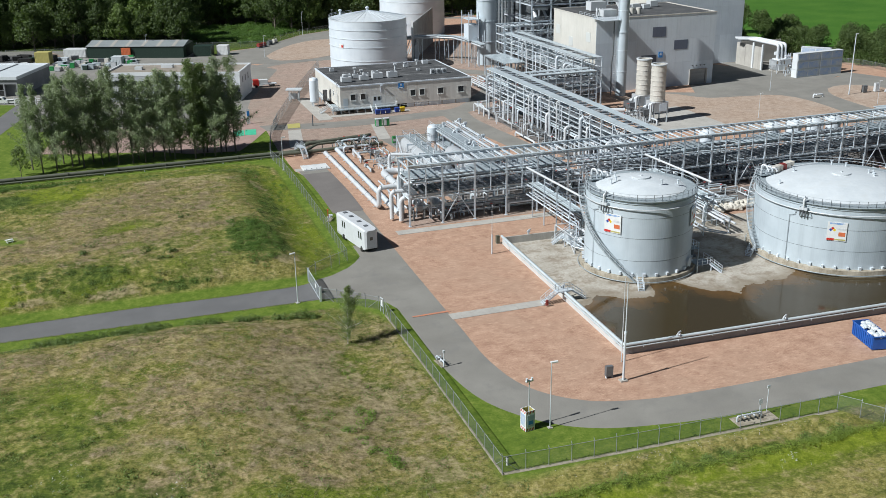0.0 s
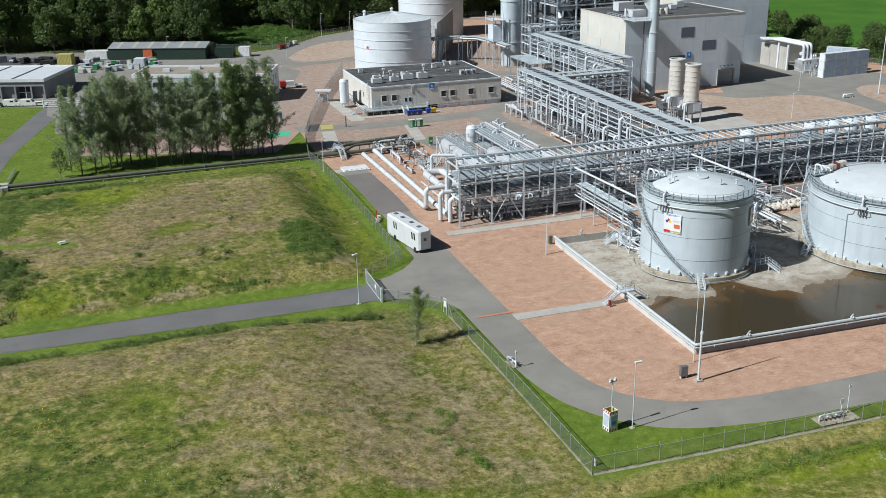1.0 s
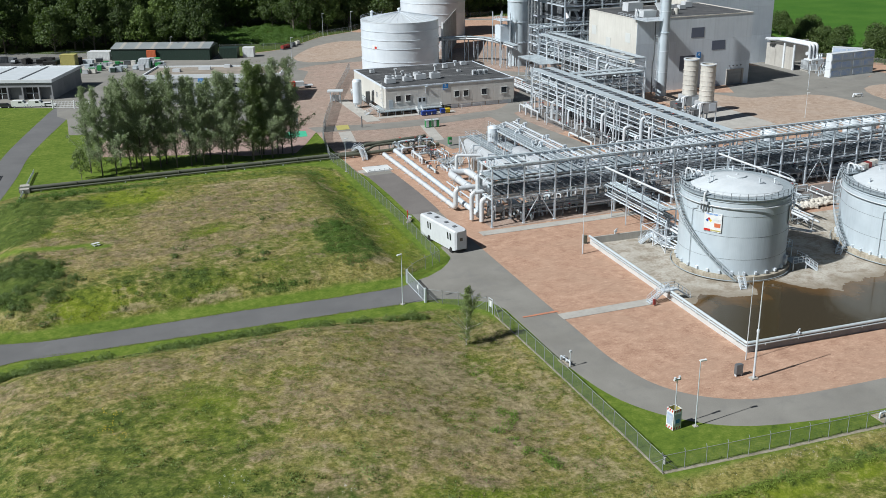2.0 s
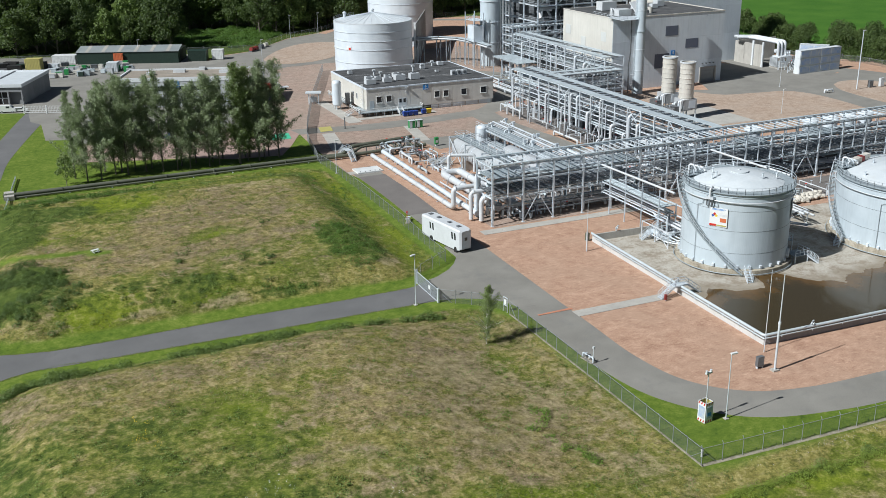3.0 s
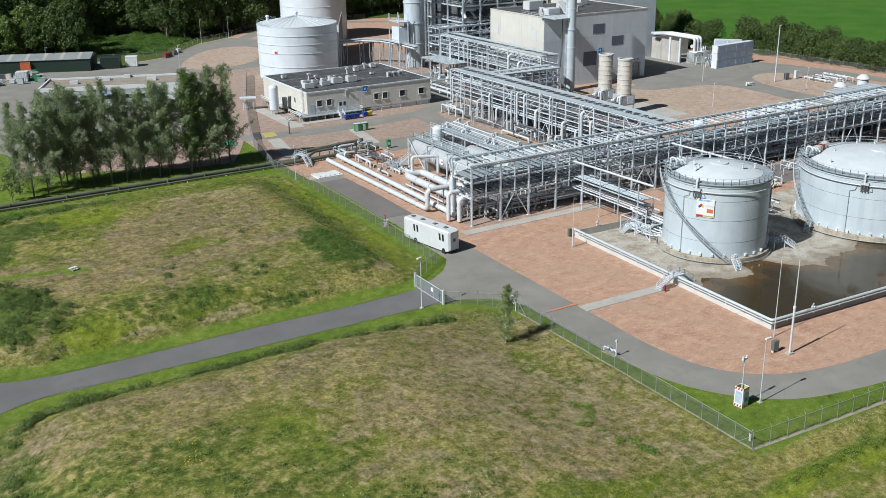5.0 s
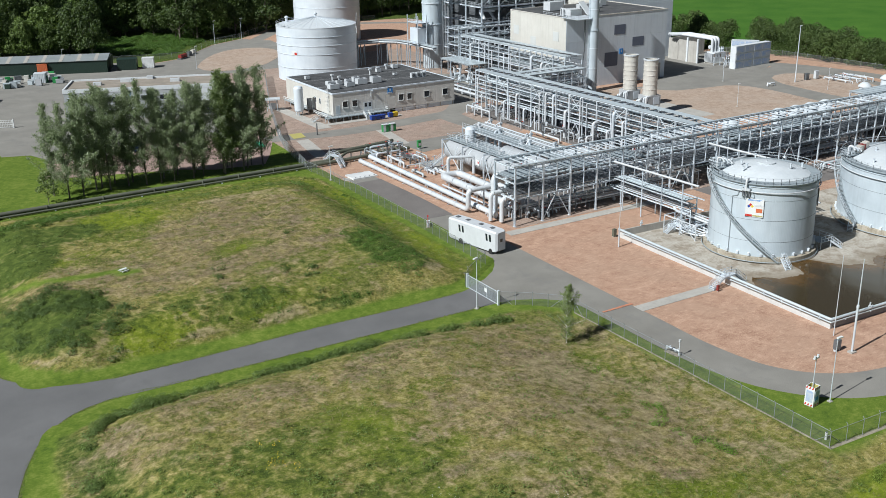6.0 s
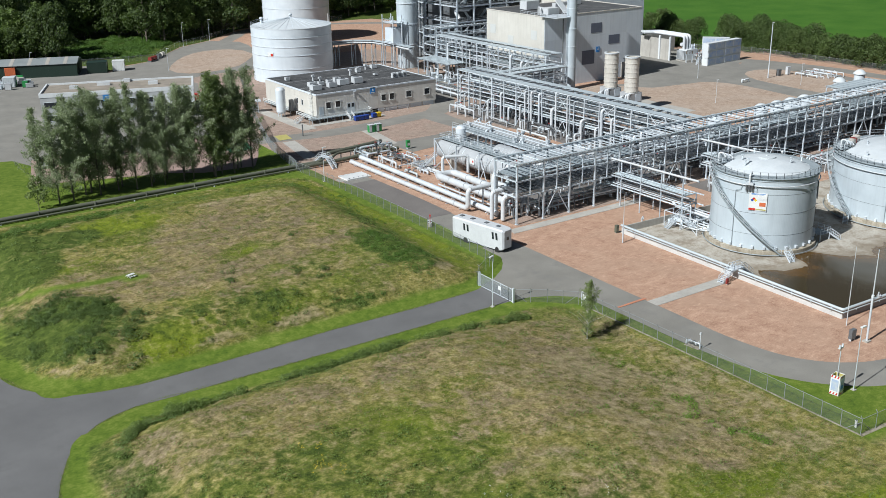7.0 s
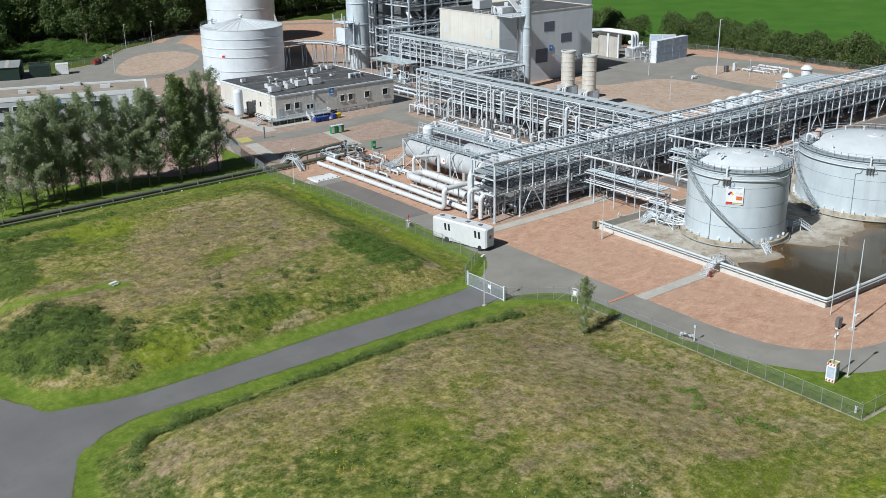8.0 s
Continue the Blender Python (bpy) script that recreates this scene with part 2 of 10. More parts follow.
    return m


def tank_surface(name, dark, light, streak):
    """Painted corrugated sheet, a fine upright ribbing and run marks."""
    m, nodes, links, bsdf = shader(name)
    where = nodes.new("ShaderNodeTexCoord").outputs["Object"]
    t = nodes.new("ShaderNodeMapping")
    t.inputs["Scale"].default_value = (0.55, 0.55, 0.03)
    links.new(where, t.inputs[0])
    runs = noise_node(nodes, links, t.outputs[0], 1.0, 5, 0.7)
    broad = noise_node(nodes, links, where, 0.25, 3)
    colour = ramp(nodes, links, broad.outputs[0], ((0.3, dark), (0.7, light)))
    amount = ramp(nodes, links, runs.outputs[0], ((0.48, (0, 0, 0)), (0.72, (1, 1, 1))))
    colour = mix(nodes, links, math_node(nodes, links, "MULTIPLY", amount, streak), colour, tuple(c * 0.5 for c in dark))
    links.new(colour, bsdf.inputs["Base Color"])
    bsdf.inputs["Roughness"].default_value = 0.42
    fine = noise_node(nodes, links, where, 5.0, 3)
    bump_to(nodes, links, bsdf, fine.outputs[0], 0.12, 0.02)
    return m


def clear_mesh(name, colour, share):
    """Woven wire, too fine to see singly: part metal, part gap."""
    m, nodes, links, bsdf = shader(name)
    bsdf.inputs["Base Color"].default_value = (*colour, 1)
    bsdf.inputs["Roughness"].default_value, bsdf.inputs["Metallic"].default_value = 0.5, 0.3
    where = nodes.new("ShaderNodeTexCoord").outputs["Object"]
    n = noise_node(nodes, links, where, 9.0, 2)
    t = nodes.new("ShaderNodeBsdfTransparent")
    s = nodes.new("ShaderNodeMixShader")
    links.new(math_node(nodes, links, "MULTIPLY", n.outputs[0], 2 * share, True), s.inputs[0])
    links.new(t.outputs[0], s.inputs[1])
    links.new(bsdf.outputs[0], s.inputs[2])
    links.new(s.outputs[0], nodes["Material Output"].inputs[0])
    return m


def plain(name, colour, rough=0.5, metal=0.0):
    return surface(name, tuple(c * 0.86 for c in colour), tuple(min(1, c * 1.1) for c in colour), rough, metal, 0.6, 4.0, 0.08, 0.01)


GRASSLAND = ground_surface()
GRAVEL = gravel_surface("red_gravel", (0.21, 0.112, 0.074), (0.385, 0.236, 0.163), (0.56, 0.39, 0.285), (0.43, 0.28, 0.198))
SAND = gravel_surface("pale_red_sand", (0.19, 0.125, 0.088), (0.34, 0.255, 0.195), (0.5, 0.405, 0.33), (0.43, 0.345, 0.28))
DULL_GRAVEL = gravel_surface("dull_brown_gravel", (0.15, 0.098, 0.075), (0.3, 0.218, 0.175), (0.45, 0.355, 0.3), (0.3, 0.24, 0.195))
ASPHALT = surface("worn_asphalt", (0.16, 0.153, 0.137), (0.252, 0.243, 0.219), 0.9, 0, 0.12, 6.0, 0.3, 0.02, stain=(0.17, 0.166, 0.156), stain_scale=0.2)
SMOOTH_ASPHALT = surface("smooth_asphalt", (0.098, 0.098, 0.1), (0.155, 0.155, 0.156), 0.85, 0, 0.1, 6.0, 0.25, 0.015, stain=(0.115, 0.115, 0.114), stain_scale=0.25)
OLD_ASPHALT = surface("old_dark_asphalt", (0.115, 0.105, 0.1), (0.185, 0.17, 0.16), 0.92, 0, 0.15, 6.0, 0.35, 0.02)
PAVER = surface("pink_block_paving", (0.25, 0.17, 0.145), (0.38, 0.27, 0.235), 0.9, 0, 0.3, 8.0, 0.4, 0.02)
CONCRETE = surface("pale_concrete", (0.3, 0.285, 0.26), (0.46, 0.445, 0.41), 0.85, 0, 0.25, 4.0, 0.3, 0.02, streak=0.25)
DIRTY_CONCRETE = surface("stained_concrete", (0.24, 0.205, 0.15), (0.5, 0.455, 0.375), 0.88, 0, 0.5, 3.0, 0.4, 0.03, stain=(0.13, 0.1, 0.065), stain_scale=0.6, streak=0.6)
WORN_STRIP = surface("worn_earthy_concrete", (0.16, 0.14, 0.095), (0.36, 0.33, 0.26), 0.95, 0, 0.5, 2.0, 0.4, 0.03, stain=(0.12, 0.13, 0.04), stain_scale=0.6)
WALL_PAINT = surface("white_wall_paint", (0.46, 0.465, 0.455), (0.57, 0.575, 0.565), 0.6, 0, 0.4, 3.0, 0.1, 0.01, streak=0.15)
# concrete of the south compound wall, with that face's shade put into the grey
SHADE_CONCRETE = surface("shade_grey_concrete", (0.2, 0.205, 0.215), (0.3, 0.305, 0.315), 0.8, 0, 0.4, 3.0, 0.2, 0.01, streak=0.3)
BUND_FLOOR = bund_surface()
STEEL = surface("galvanised_steel", (0.5, 0.555, 0.605), (0.69, 0.745, 0.79), 0.42, 0.2, 0.4, 3.0, 0.1, 0.01, piece=0.12)
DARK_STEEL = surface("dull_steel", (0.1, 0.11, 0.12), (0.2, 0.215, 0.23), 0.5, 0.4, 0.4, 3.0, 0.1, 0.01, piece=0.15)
TRAY = surface("blue_grey_tray", (0.41, 0.475, 0.51), (0.58, 0.65, 0.685), 0.45, 0.2, 0.3, 2.0, 0.1, 0.01, piece=0.06)
FENCE_STEEL = surface("dull_galvanised_fence", (0.2, 0.22, 0.23), (0.32, 0.34, 0.35), 0.6, 0.2, 0.4, 3.0, 0.1, 0.01)
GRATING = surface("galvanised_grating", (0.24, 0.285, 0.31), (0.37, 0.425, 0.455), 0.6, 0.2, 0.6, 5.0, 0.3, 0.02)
CLADDING = surface("white_pipe_cladding", (0.5, 0.53, 0.555), (0.64, 0.67, 0.695), 0.38, 0.1, 0.5, 3.0, 0.08, 0.01, piece=0.06)
OLIVE_PIPE = surface("olive_green_pipe_coating", (0.07, 0.077, 0.055), (0.13, 0.138, 0.105), 0.6, 0, 0.4, 3.0, 0.1, 0.01)
TANK_BLUE = tank_surface("pale_blue_tank_paint", (0.415, 0.48, 0.525), (0.48, 0.547, 0.592), 0.28)
TANK_WHITE = tank_surface("white_tank_paint", (0.54, 0.605, 0.66), (0.62, 0.68, 0.73), 0.08)
ROOF_PALE = surface("pale_roof_sheet", (0.47, 0.515, 0.545), (0.6, 0.64, 0.665), 0.5, 0, 0.3, 2.0, 0.15, 0.02, stain=(0.5, 0.53, 0.54), stain_scale=0.5)
CREAM_WALL = surface("cream_wall_panel", (0.5, 0.487, 0.447), (0.6, 0.588, 0.545), 0.6, 0, 0.2, 3.0, 0.08, 0.01, piece=0.05, streak=0.2)
PATCH_WALL = surface("pale_wall_patch", (0.47, 0.49, 0.48), (0.56, 0.575, 0.565), 0.6, 0, 0.2, 3.0, 0.08, 0.01)
BEIGE_WALL = surface("grey_beige_wall_panel", (0.55, 0.54, 0.51), (0.65, 0.635, 0.605), 0.6, 0, 0.2, 3.0, 0.08, 0.01, piece=0.05, streak=0.2)
GREY_WALL = surface("grey_wall_panel", (0.54, 0.6, 0.665), (0.64, 0.7, 0.755), 0.6, 0, 0.2, 3.0, 0.08, 0.01, piece=0.05, streak=0.2)
OFFICE_WALL = surface("weathered_grey_wall", (0.3, 0.32, 0.335), (0.42, 0.44, 0.45), 0.7, 0, 0.2, 3.0, 0.08, 0.01, piece=0.05)
# depot walls: shade under the roof overhang is put into this dark grey
DEPOT_WALL = surface("shade_grey_wall", (0.17, 0.18, 0.19), (0.25, 0.26, 0.27), 0.75, 0, 0.2, 3.0, 0.08, 0.01, piece=0.05)
BROWN_ROOF = surface("stained_brown_roof", (0.17, 0.145, 0.115), (0.34, 0.3, 0.25), 0.85, 0, 0.25, 3.0, 0.2, 0.02, stain=(0.2, 0.18, 0.16), stain_scale=0.35)
WHITE_WALL = surface("white_wall_panel", (0.55, 0.585, 0.61), (0.66, 0.69, 0.71), 0.55, 0, 0.2, 3.0, 0.08, 0.01, piece=0.04, streak=0.2)
DARK_YARD = surface("dark_yard_asphalt", (0.035, 0.036, 0.038), (0.085, 0.086, 0.088), 0.9, 0, 0.15, 4.0, 0.2, 0.02)
DARK_ROOF = surface("dark_bitumen_roof", (0.035, 0.037, 0.04), (0.085, 0.087, 0.09), 0.85, 0, 0.2, 3.0, 0.3, 0.02, stain=(0.13, 0.13, 0.13), stain_scale=0.25)
GREY_ROOF = surface("grey_sheet_roof", (0.25, 0.26, 0.26), (0.38, 0.39, 0.39), 0.7, 0, 0.2, 3.0, 0.2, 0.02, piece=0.06)
PALE_ROOF = surface("light_flat_roof", (0.27, 0.255, 0.23), (0.4, 0.385, 0.355), 0.8, 0, 0.2, 3.0, 0.2, 0.02, stain=(0.3, 0.27, 0.22), stain_scale=0.2)
SHED_ROOF = surface("dark_grey_sheet_roof", (0.17, 0.195, 0.2), (0.25, 0.275, 0.28), 0.6, 0, 0.2, 3.0, 0.2, 0.02)
DARK_GREEN = plain("dark_green_sheet", (0.011, 0.03, 0.021), 0.55)
LOUVRE = plain("dark_blue_louvres", (0.11, 0.13, 0.18), 0.6)
GLASS = plain("dark_window_glass", (0.02, 0.025, 0.03), 0.08)
CAMPER = plain("off_white_fibreglass", (0.55, 0.575, 0.6), 0.35)
VESSEL = surface("dull_grey_vessel_cladding", (0.34, 0.36, 0.38), (0.45, 0.47, 0.49), 0.5, 0.1, 0.4, 3.0, 0.08, 0.01)
WHITE = plain("white_paint", (0.66, 0.68, 0.68), 0.4)
PUTTY = surface("beige_exhaust_cladding", (0.5, 0.485, 0.44), (0.64, 0.62, 0.575), 0.5, 0.1, 0.6, 3.0, 0.1, 0.02, streak=0.22)
DARK_RED = plain("dull_red_paint", (0.22, 0.03, 0.025), 0.5)
RED = plain("red_paint", (0.5, 0.03, 0.02), 0.45)
ORANGE = plain("orange_paint", (0.55, 0.14, 0.055), 0.6)
FADED_ORANGE = surface("faded_orange_paint", (0.34, 0.16, 0.11), (0.56, 0.22, 0.12), 0.8, 0, 0.8, 5.0, 0.2, 0.01, stain=(0.3, 0.24, 0.2), stain_scale=1.2)
BLUE = plain("blue_paint", (0.015, 0.06, 0.33), 0.45)
SKIP_BLUE = surface("scuffed_blue_paint", (0.012, 0.07, 0.3), (0.025, 0.125, 0.46), 0.45, 0, 0.6, 4.0, 0.05, 0.01)
SIGN_BLUE = plain("sign_blue", (0.02, 0.2, 0.55), 0.45)
YELLOW = plain("yellow_paint", (0.7, 0.5, 0.02), 0.5)
PANEL_BLUE = surface("pale_blue_panel", (0.16, 0.3, 0.6), (0.56, 0.57, 0.52), 0.45, 0, 0.5, 2.4, 0.05, 0.01)
LIME = plain("dull_yellow_green_paint", (0.4, 0.36, 0.12), 0.7)
GREEN = plain("green_paint", (0.02, 0.22, 0.06), 0.5)
MINT = plain("bright_green_parking_paint", (0.05, 0.42, 0.25), 0.8)
BLACK = plain("black_rubber", (0.018, 0.018, 0.018), 0.7)
ROCK = surface("pale_rock", (0.38, 0.35, 0.3), (0.62, 0.59, 0.53), 0.9, 0, 0.6, 3.0, 0.5, 0.05, piece=0.15)
BARK = surface("grey_bark", (0.09, 0.075, 0.06), (0.2, 0.175, 0.15), 0.95, 0, 1.0, 6.0, 0.6, 0.03)
PALE_BARK = surface("pale_birch_bark", (0.3, 0.28, 0.25), (0.62, 0.6, 0.55), 0.9, 0, 1.5, 6.0, 0.4, 0.02)
ALDER_LEAF = leaf_surface("grey_green_leaves", (0.13, 0.175, 0.08), (0.52, 0.59, 0.4), 0.4, 0.5)
LIGHT_LEAF = leaf_surface("fresh_green_leaves", (0.075, 0.12, 0.035), (0.26, 0.33, 0.12), 0.5)
WOOD_LEAF = leaf_surface("woodland_leaves", (0.02, 0.043, 0.012), (0.105, 0.158, 0.042), 0.6)
HEDGE_LEAF = leaf_surface("hedgerow_leaves", (0.03, 0.06, 0.014), (0.125, 0.182, 0.05), 0.6)
FERN_LEAF = leaf_surface("fern_leaves", (0.03, 0.08, 0.012), (0.1, 0.2, 0.03), 0.6)
SHRUB_LEAF = leaf_surface("shrub_leaves", (0.065, 0.115, 0.026), (0.18, 0.255, 0.065), 0.55)
NETTLE_LEAF = leaf_surface("nettle_leaves", (0.035, 0.085, 0.011), (0.12, 0.225, 0.034), 0.55)
THICKET_LEAF = leaf_surface("thicket_leaves", (0.03, 0.062, 0.014), (0.125, 0.19, 0.045), 0.55)
LUSH_LEAF = leaf_surface("lush_ditch_leaves", (0.14, 0.21, 0.028), (0.32, 0.42, 0.08), 0.6, 0.45)
LIGHT_WEED = leaf_surface("bright_weed_leaves", (0.08, 0.15, 0.02), (0.2, 0.33, 0.05), 0.55, 0.45)
WEED_LEAF = leaf_surface("weed_leaves", (0.085, 0.13, 0.022), (0.19, 0.25, 0.055), 0.7)
STRAW = leaf_surface("dry_grass_stems", (0.15, 0.118, 0.058), (0.33, 0.262, 0.145), 0.8, 0.3)
BLADE = leaf_surface("green_grass_blades", (0.07, 0.1, 0.018), (0.2, 0.235, 0.055), 0.7)
GATE_MESH = clear_mesh("welded_mesh", (0.34, 0.38, 0.4), 0.42)
VERGE_BLADE = leaf_surface("mown_grass_blades", (0.07, 0.11, 0.018), (0.14, 0.185, 0.035), 0.8, 0.25)
WIRE = clear_mesh("woven_wire", (0.2, 0.22, 0.22), 0.22)


# ---- mesh tools ----
class Shape:
    """Collects boxes, tubes, lathed and swept forms into one mesh."""

    def __init__(self):
        self.v, self.f, self.s = [], [], []

    def add(self, verts, faces, smooth=False):
        n = len(self.v)
        self.v += [tuple(p) for p in verts]
        self.f += [tuple(n + i for i in face) for face in faces]
        self.s += [smooth] * len(faces)
        return self

    def box(self, x0, x1, y0, y1, z0, z1):
        v = [(x, y, z) for z in (z0, z1) for x, y in ((x0, y0), (x1, y0), (x1, y1), (x0, y1))]
        return self.add(v, [(3, 2, 1, 0), (4, 5, 6, 7), (0, 1, 5, 4), (1, 2, 6, 5), (2, 3, 7, 6), (3, 0, 4, 7)])

    def beam(self, p, q, w, h=None, up=(0, 0, 1)):
        """A bar of width w and height h from p to q."""
        h = h or w
        p, q = Vector(p), Vector(q)
        d = (q - p).normalized()
        side = d.cross(Vector(up))
        if side.length < 1e-3:
            side = d.cross(Vector((1, 0, 0)))
        side.normalize()
        top = side.cross(d)
        v = [e + side * (a * w / 2) + top * (b * h / 2) for e in (p, q) for a, b in ((-1, -1), (1, -1), (1, 1), (-1, 1))]
        return self.add(v, [(0, 3, 2, 1), (4, 5, 6, 7), (0, 1, 5, 4), (1, 2, 6, 5), (2, 3, 7, 6), (3, 0, 4, 7)])

    def section(self, p, q, w, h, t=0.03):
        """An I-section: two flanges and a web."""
        p, q = Vector(p), Vector(q)
        d = (q - p).normalized()
        up = Vector((0, 0, 1)) if abs(d.z) < 0.9 else Vector((0, 1, 0))
        up = (up - d * up.dot(d)).normalized()
        for e in (-1, 1):
            o = up * (e * (h / 2 - t / 2))
            self.beam(p + o, q + o, w, t, up)
        return self.beam(p, q, t, h - 2 * t, up)

    def ring(self, c, d, r, seg):
        d = Vector(d).normalized()
        a = d.cross(Vector((0, 0, 1)) if abs(d.z) < 0.95 else Vector((1, 0, 0))).normalized()
        b = a.cross(d)
        return [Vector(c) + a * (r * math.cos(2 * math.pi * i / seg)) + b * (r * math.sin(2 * math.pi * i / seg)) for i in range(seg)]

    def cyl(self, p, q, r, seg=10, r2=None, caps=True):
        p, q = Vector(p), Vector(q)
        a, b = self.ring(p, q - p, r, seg), self.ring(q, q - p, r if r2 is None else r2, seg)
        self.add(a + b, [(i, i + seg, (i + 1) % seg + seg, (i + 1) % seg) for i in range(seg)], True)
        if caps:
            self.add(a, [tuple(range(seg))])
            self.add(b, [tuple(range(seg))[::-1]])
        return self

    def tube(self, points, r, seg=8, bend=2.0):
        """A pipe through the points with rounded elbows of bend times its radius."""
        pts = [Vector(p) for p in points]
        way = [pts[0]]
        for a, b, c in zip(pts, pts[1:], pts[2:]):
            u, w = (a - b), (c - b)
            if u.angle(w) > 3.1:
                continue
            k = min(r * bend, u.length * 0.45, w.length * 0.45)
            s, e = b + u.normalized() * k, b + w.normalized() * k
            way += [s * (1 - t) ** 2 + b * (2 * t * (1 - t)) + e * t ** 2 for t in (0, 0.25, 0.5, 0.75, 1)]
        way.append(pts[-1])
        verts, faces, old = [], [], None
        for i, p in enumerate(way):
            d = ((way[min(i + 1, len(way) - 1)] - p).normalized() + (p - way[max(i - 1, 0)]).normalized())
            if d.length < 1e-6:
                d = way[-1] - way[0]
            d.normalize()
            if old is None:
                a = d.cross(Vector((0, 0, 1)) if abs(d.z) < 0.9 else Vector((1, 0, 0))).normalized()
            else:
                a = (old - d * old.dot(d)).normalized()
            old = a
            b = d.cross(a)
            verts += [p + a * (r * math.cos(2 * math.pi * k / seg)) + b * (r * math.sin(2 * math.pi * k / seg)) for k in range(seg)]
        for i in range(len(way) - 1):
            faces += [(i * seg + k, i * seg + (k + 1) % seg, (i + 1) * seg + (k + 1) % seg, (i + 1) * seg + k) for k in range(seg)]
        self.add(verts, faces, True)
        self.add(verts[:seg], [tuple(range(seg))[::-1]])
        return self.add(verts[-seg:], [tuple(range(seg))])

    def lathe(self, profile, seg=48, x=0.0, y=0.0, start=0.0, sweep=2 * math.pi, smooth=True):
        """Turns (radius, height) pairs round an upright axis."""
        full = abs(sweep - 2 * math.pi) < 1e-6
        n = seg if full else seg + 1
        for (r0, z0), (r1, z1) in zip(profile, profile[1:]):
            v = [(x + r * math.cos(start + sweep * i / seg), y + r * math.sin(start + sweep * i / seg), z) for r, z in ((r0, z0), (r1, z1)) for i in range(n)]
            self.add(v, [(i, (i + 1) % n, n + (i + 1) % n, n + i) for i in range(seg)], smooth)
        return self

    def prism(self, outline, z0, z1):
        n = len(outline)
        v = [(x, y, z0) for x, y in outline] + [(x, y, z1) for x, y in outline]
        self.add(v, [(i, (i + 1) % n, n + (i + 1) % n, n + i) for i in range(n)])
        return self.add([(x, y, z1) for x, y in outline], [tuple(range(n))])

    def mesh(self, name, material):
        me = bpy.data.meshes.new(name)
        me.from_pydata([tuple(p) for p in self.v], [], self.f)
        me.polygons.foreach_set("use_smooth", self.s)
        me.materials.append(material)
        me.update()
        return me


def part(name, shape, material, parent, label=""):
    """One mesh of its own under a thing or a part."""
    ob = new(name, shape.mesh(name, material))
    ob.parent = parent
    return tagged(ob, label) if label else ob


def piece(name, mesh, parent, m, label=""):
    """One more object on a mesh that is shared by alike pieces."""
    ob = new(name, mesh)
    ob.parent, ob.matrix_basis = parent, m
    return tagged(ob, label) if label else ob


def thing(name, place, label, category, group="", kind="", turn=0.0):
    ob = new(name)
    ob.matrix_basis = pose(*place, 0, 0, turn)
    ob.empty_display_size = 0.5
    return tagged(ob, label, category, group, kind)


def solid(name, shape, material, label, category="", group="", kind=""):
    return tagged(new(name, shape.mesh(name, material)), label, category, group, kind)


def ribbon(line, widths, z0, z1):
    """A slab along a line of the plan, with a width at each point, smoothed between them."""
    pts, wid = [], []
    ext = [Vector(line[0]) * 2 - Vector(line[1]), *map(Vector, line), Vector(line[-1]) * 2 - Vector(line[-2])]
    for i in range(1, len(ext) - 2):
        a, b, c, d = ext[i - 1:i + 3]
        for k in range(8):
            t = k / 8
            pts.append(0.5 * (2 * b + (c - a) * t + (2 * a - 5 * b + 4 * c - d) * t * t + (3 * b - a - 3 * c + d) * t ** 3))
            wid.append(widths[i - 1] * (1 - t) + widths[i] * t)
    pts.append(Vector(line[-1]))
    wid.append(widths[-1])
    sh, rows = Shape(), []
    for i, p in enumerate(pts):
        d = (pts[min(i + 1, len(pts) - 1)] - pts[max(i - 1, 0)]).normalized()
        n = Vector((-d.y, d.x))
        rows.append((p + n * wid[i] / 2, p - n * wid[i] / 2))
    for (a, b), (c, d) in zip(rows, rows[1:]):
        sh.add([(*a, z1), (*b, z1), (*d, z1), (*c, z1)], [(0, 1, 2, 3)])
        sh.add([(*a, z0), (*a, z1), (*c, z1), (*c, z0)], [(0, 1, 2, 3)])
        sh.add([(*b, z1), (*b, z0), (*d, z0), (*d, z1)], [(0, 1, 2, 3)])
    return sh


def smooth_step(a, b, x):
    t = min(1.0, max(0.0, (x - a) / (b - a)))
    return t * t * (3 - 2 * t)


# ---- the lie of the land ----
def land(x, y):
    """Height of the ground: two low banks of rough meadow on a level site."""
    north = 3.4 * smooth_step(-46, -33, x) * smooth_step(37, 24, x) * smooth_step(168, 179, y) * smooth_step(253, 238, y)
    south = 3.7 * smooth_step(-47, -30, x) * smooth_step(34, 5, x) * smooth_step(158, 145, y) * smooth_step(84, 114, y)
    ditch = smooth_step(33, 42, x) * (0.55 * math.exp(-((y - 88.9) / 1.5) ** 2) - 0.75 * math.exp(-((y - 91.9) / 1.3) ** 2)) if 82 < y < 96 else 0.0
    return north + south + ditch


def rounded(x, y, x0, x1, y0, y1, r):
    """Distance inside (+) or outside (-) a rectangle with rounded corners."""
    dx, dy = abs(x - (x0 + x1) / 2) - (x1 - x0) / 2 + r, abs(y - (y0 + y1) / 2) - (y1 - y0) / 2 + r
    return r - math.hypot(max(dx, 0), max(dy, 0)) - min(max(dx, dy), 0)


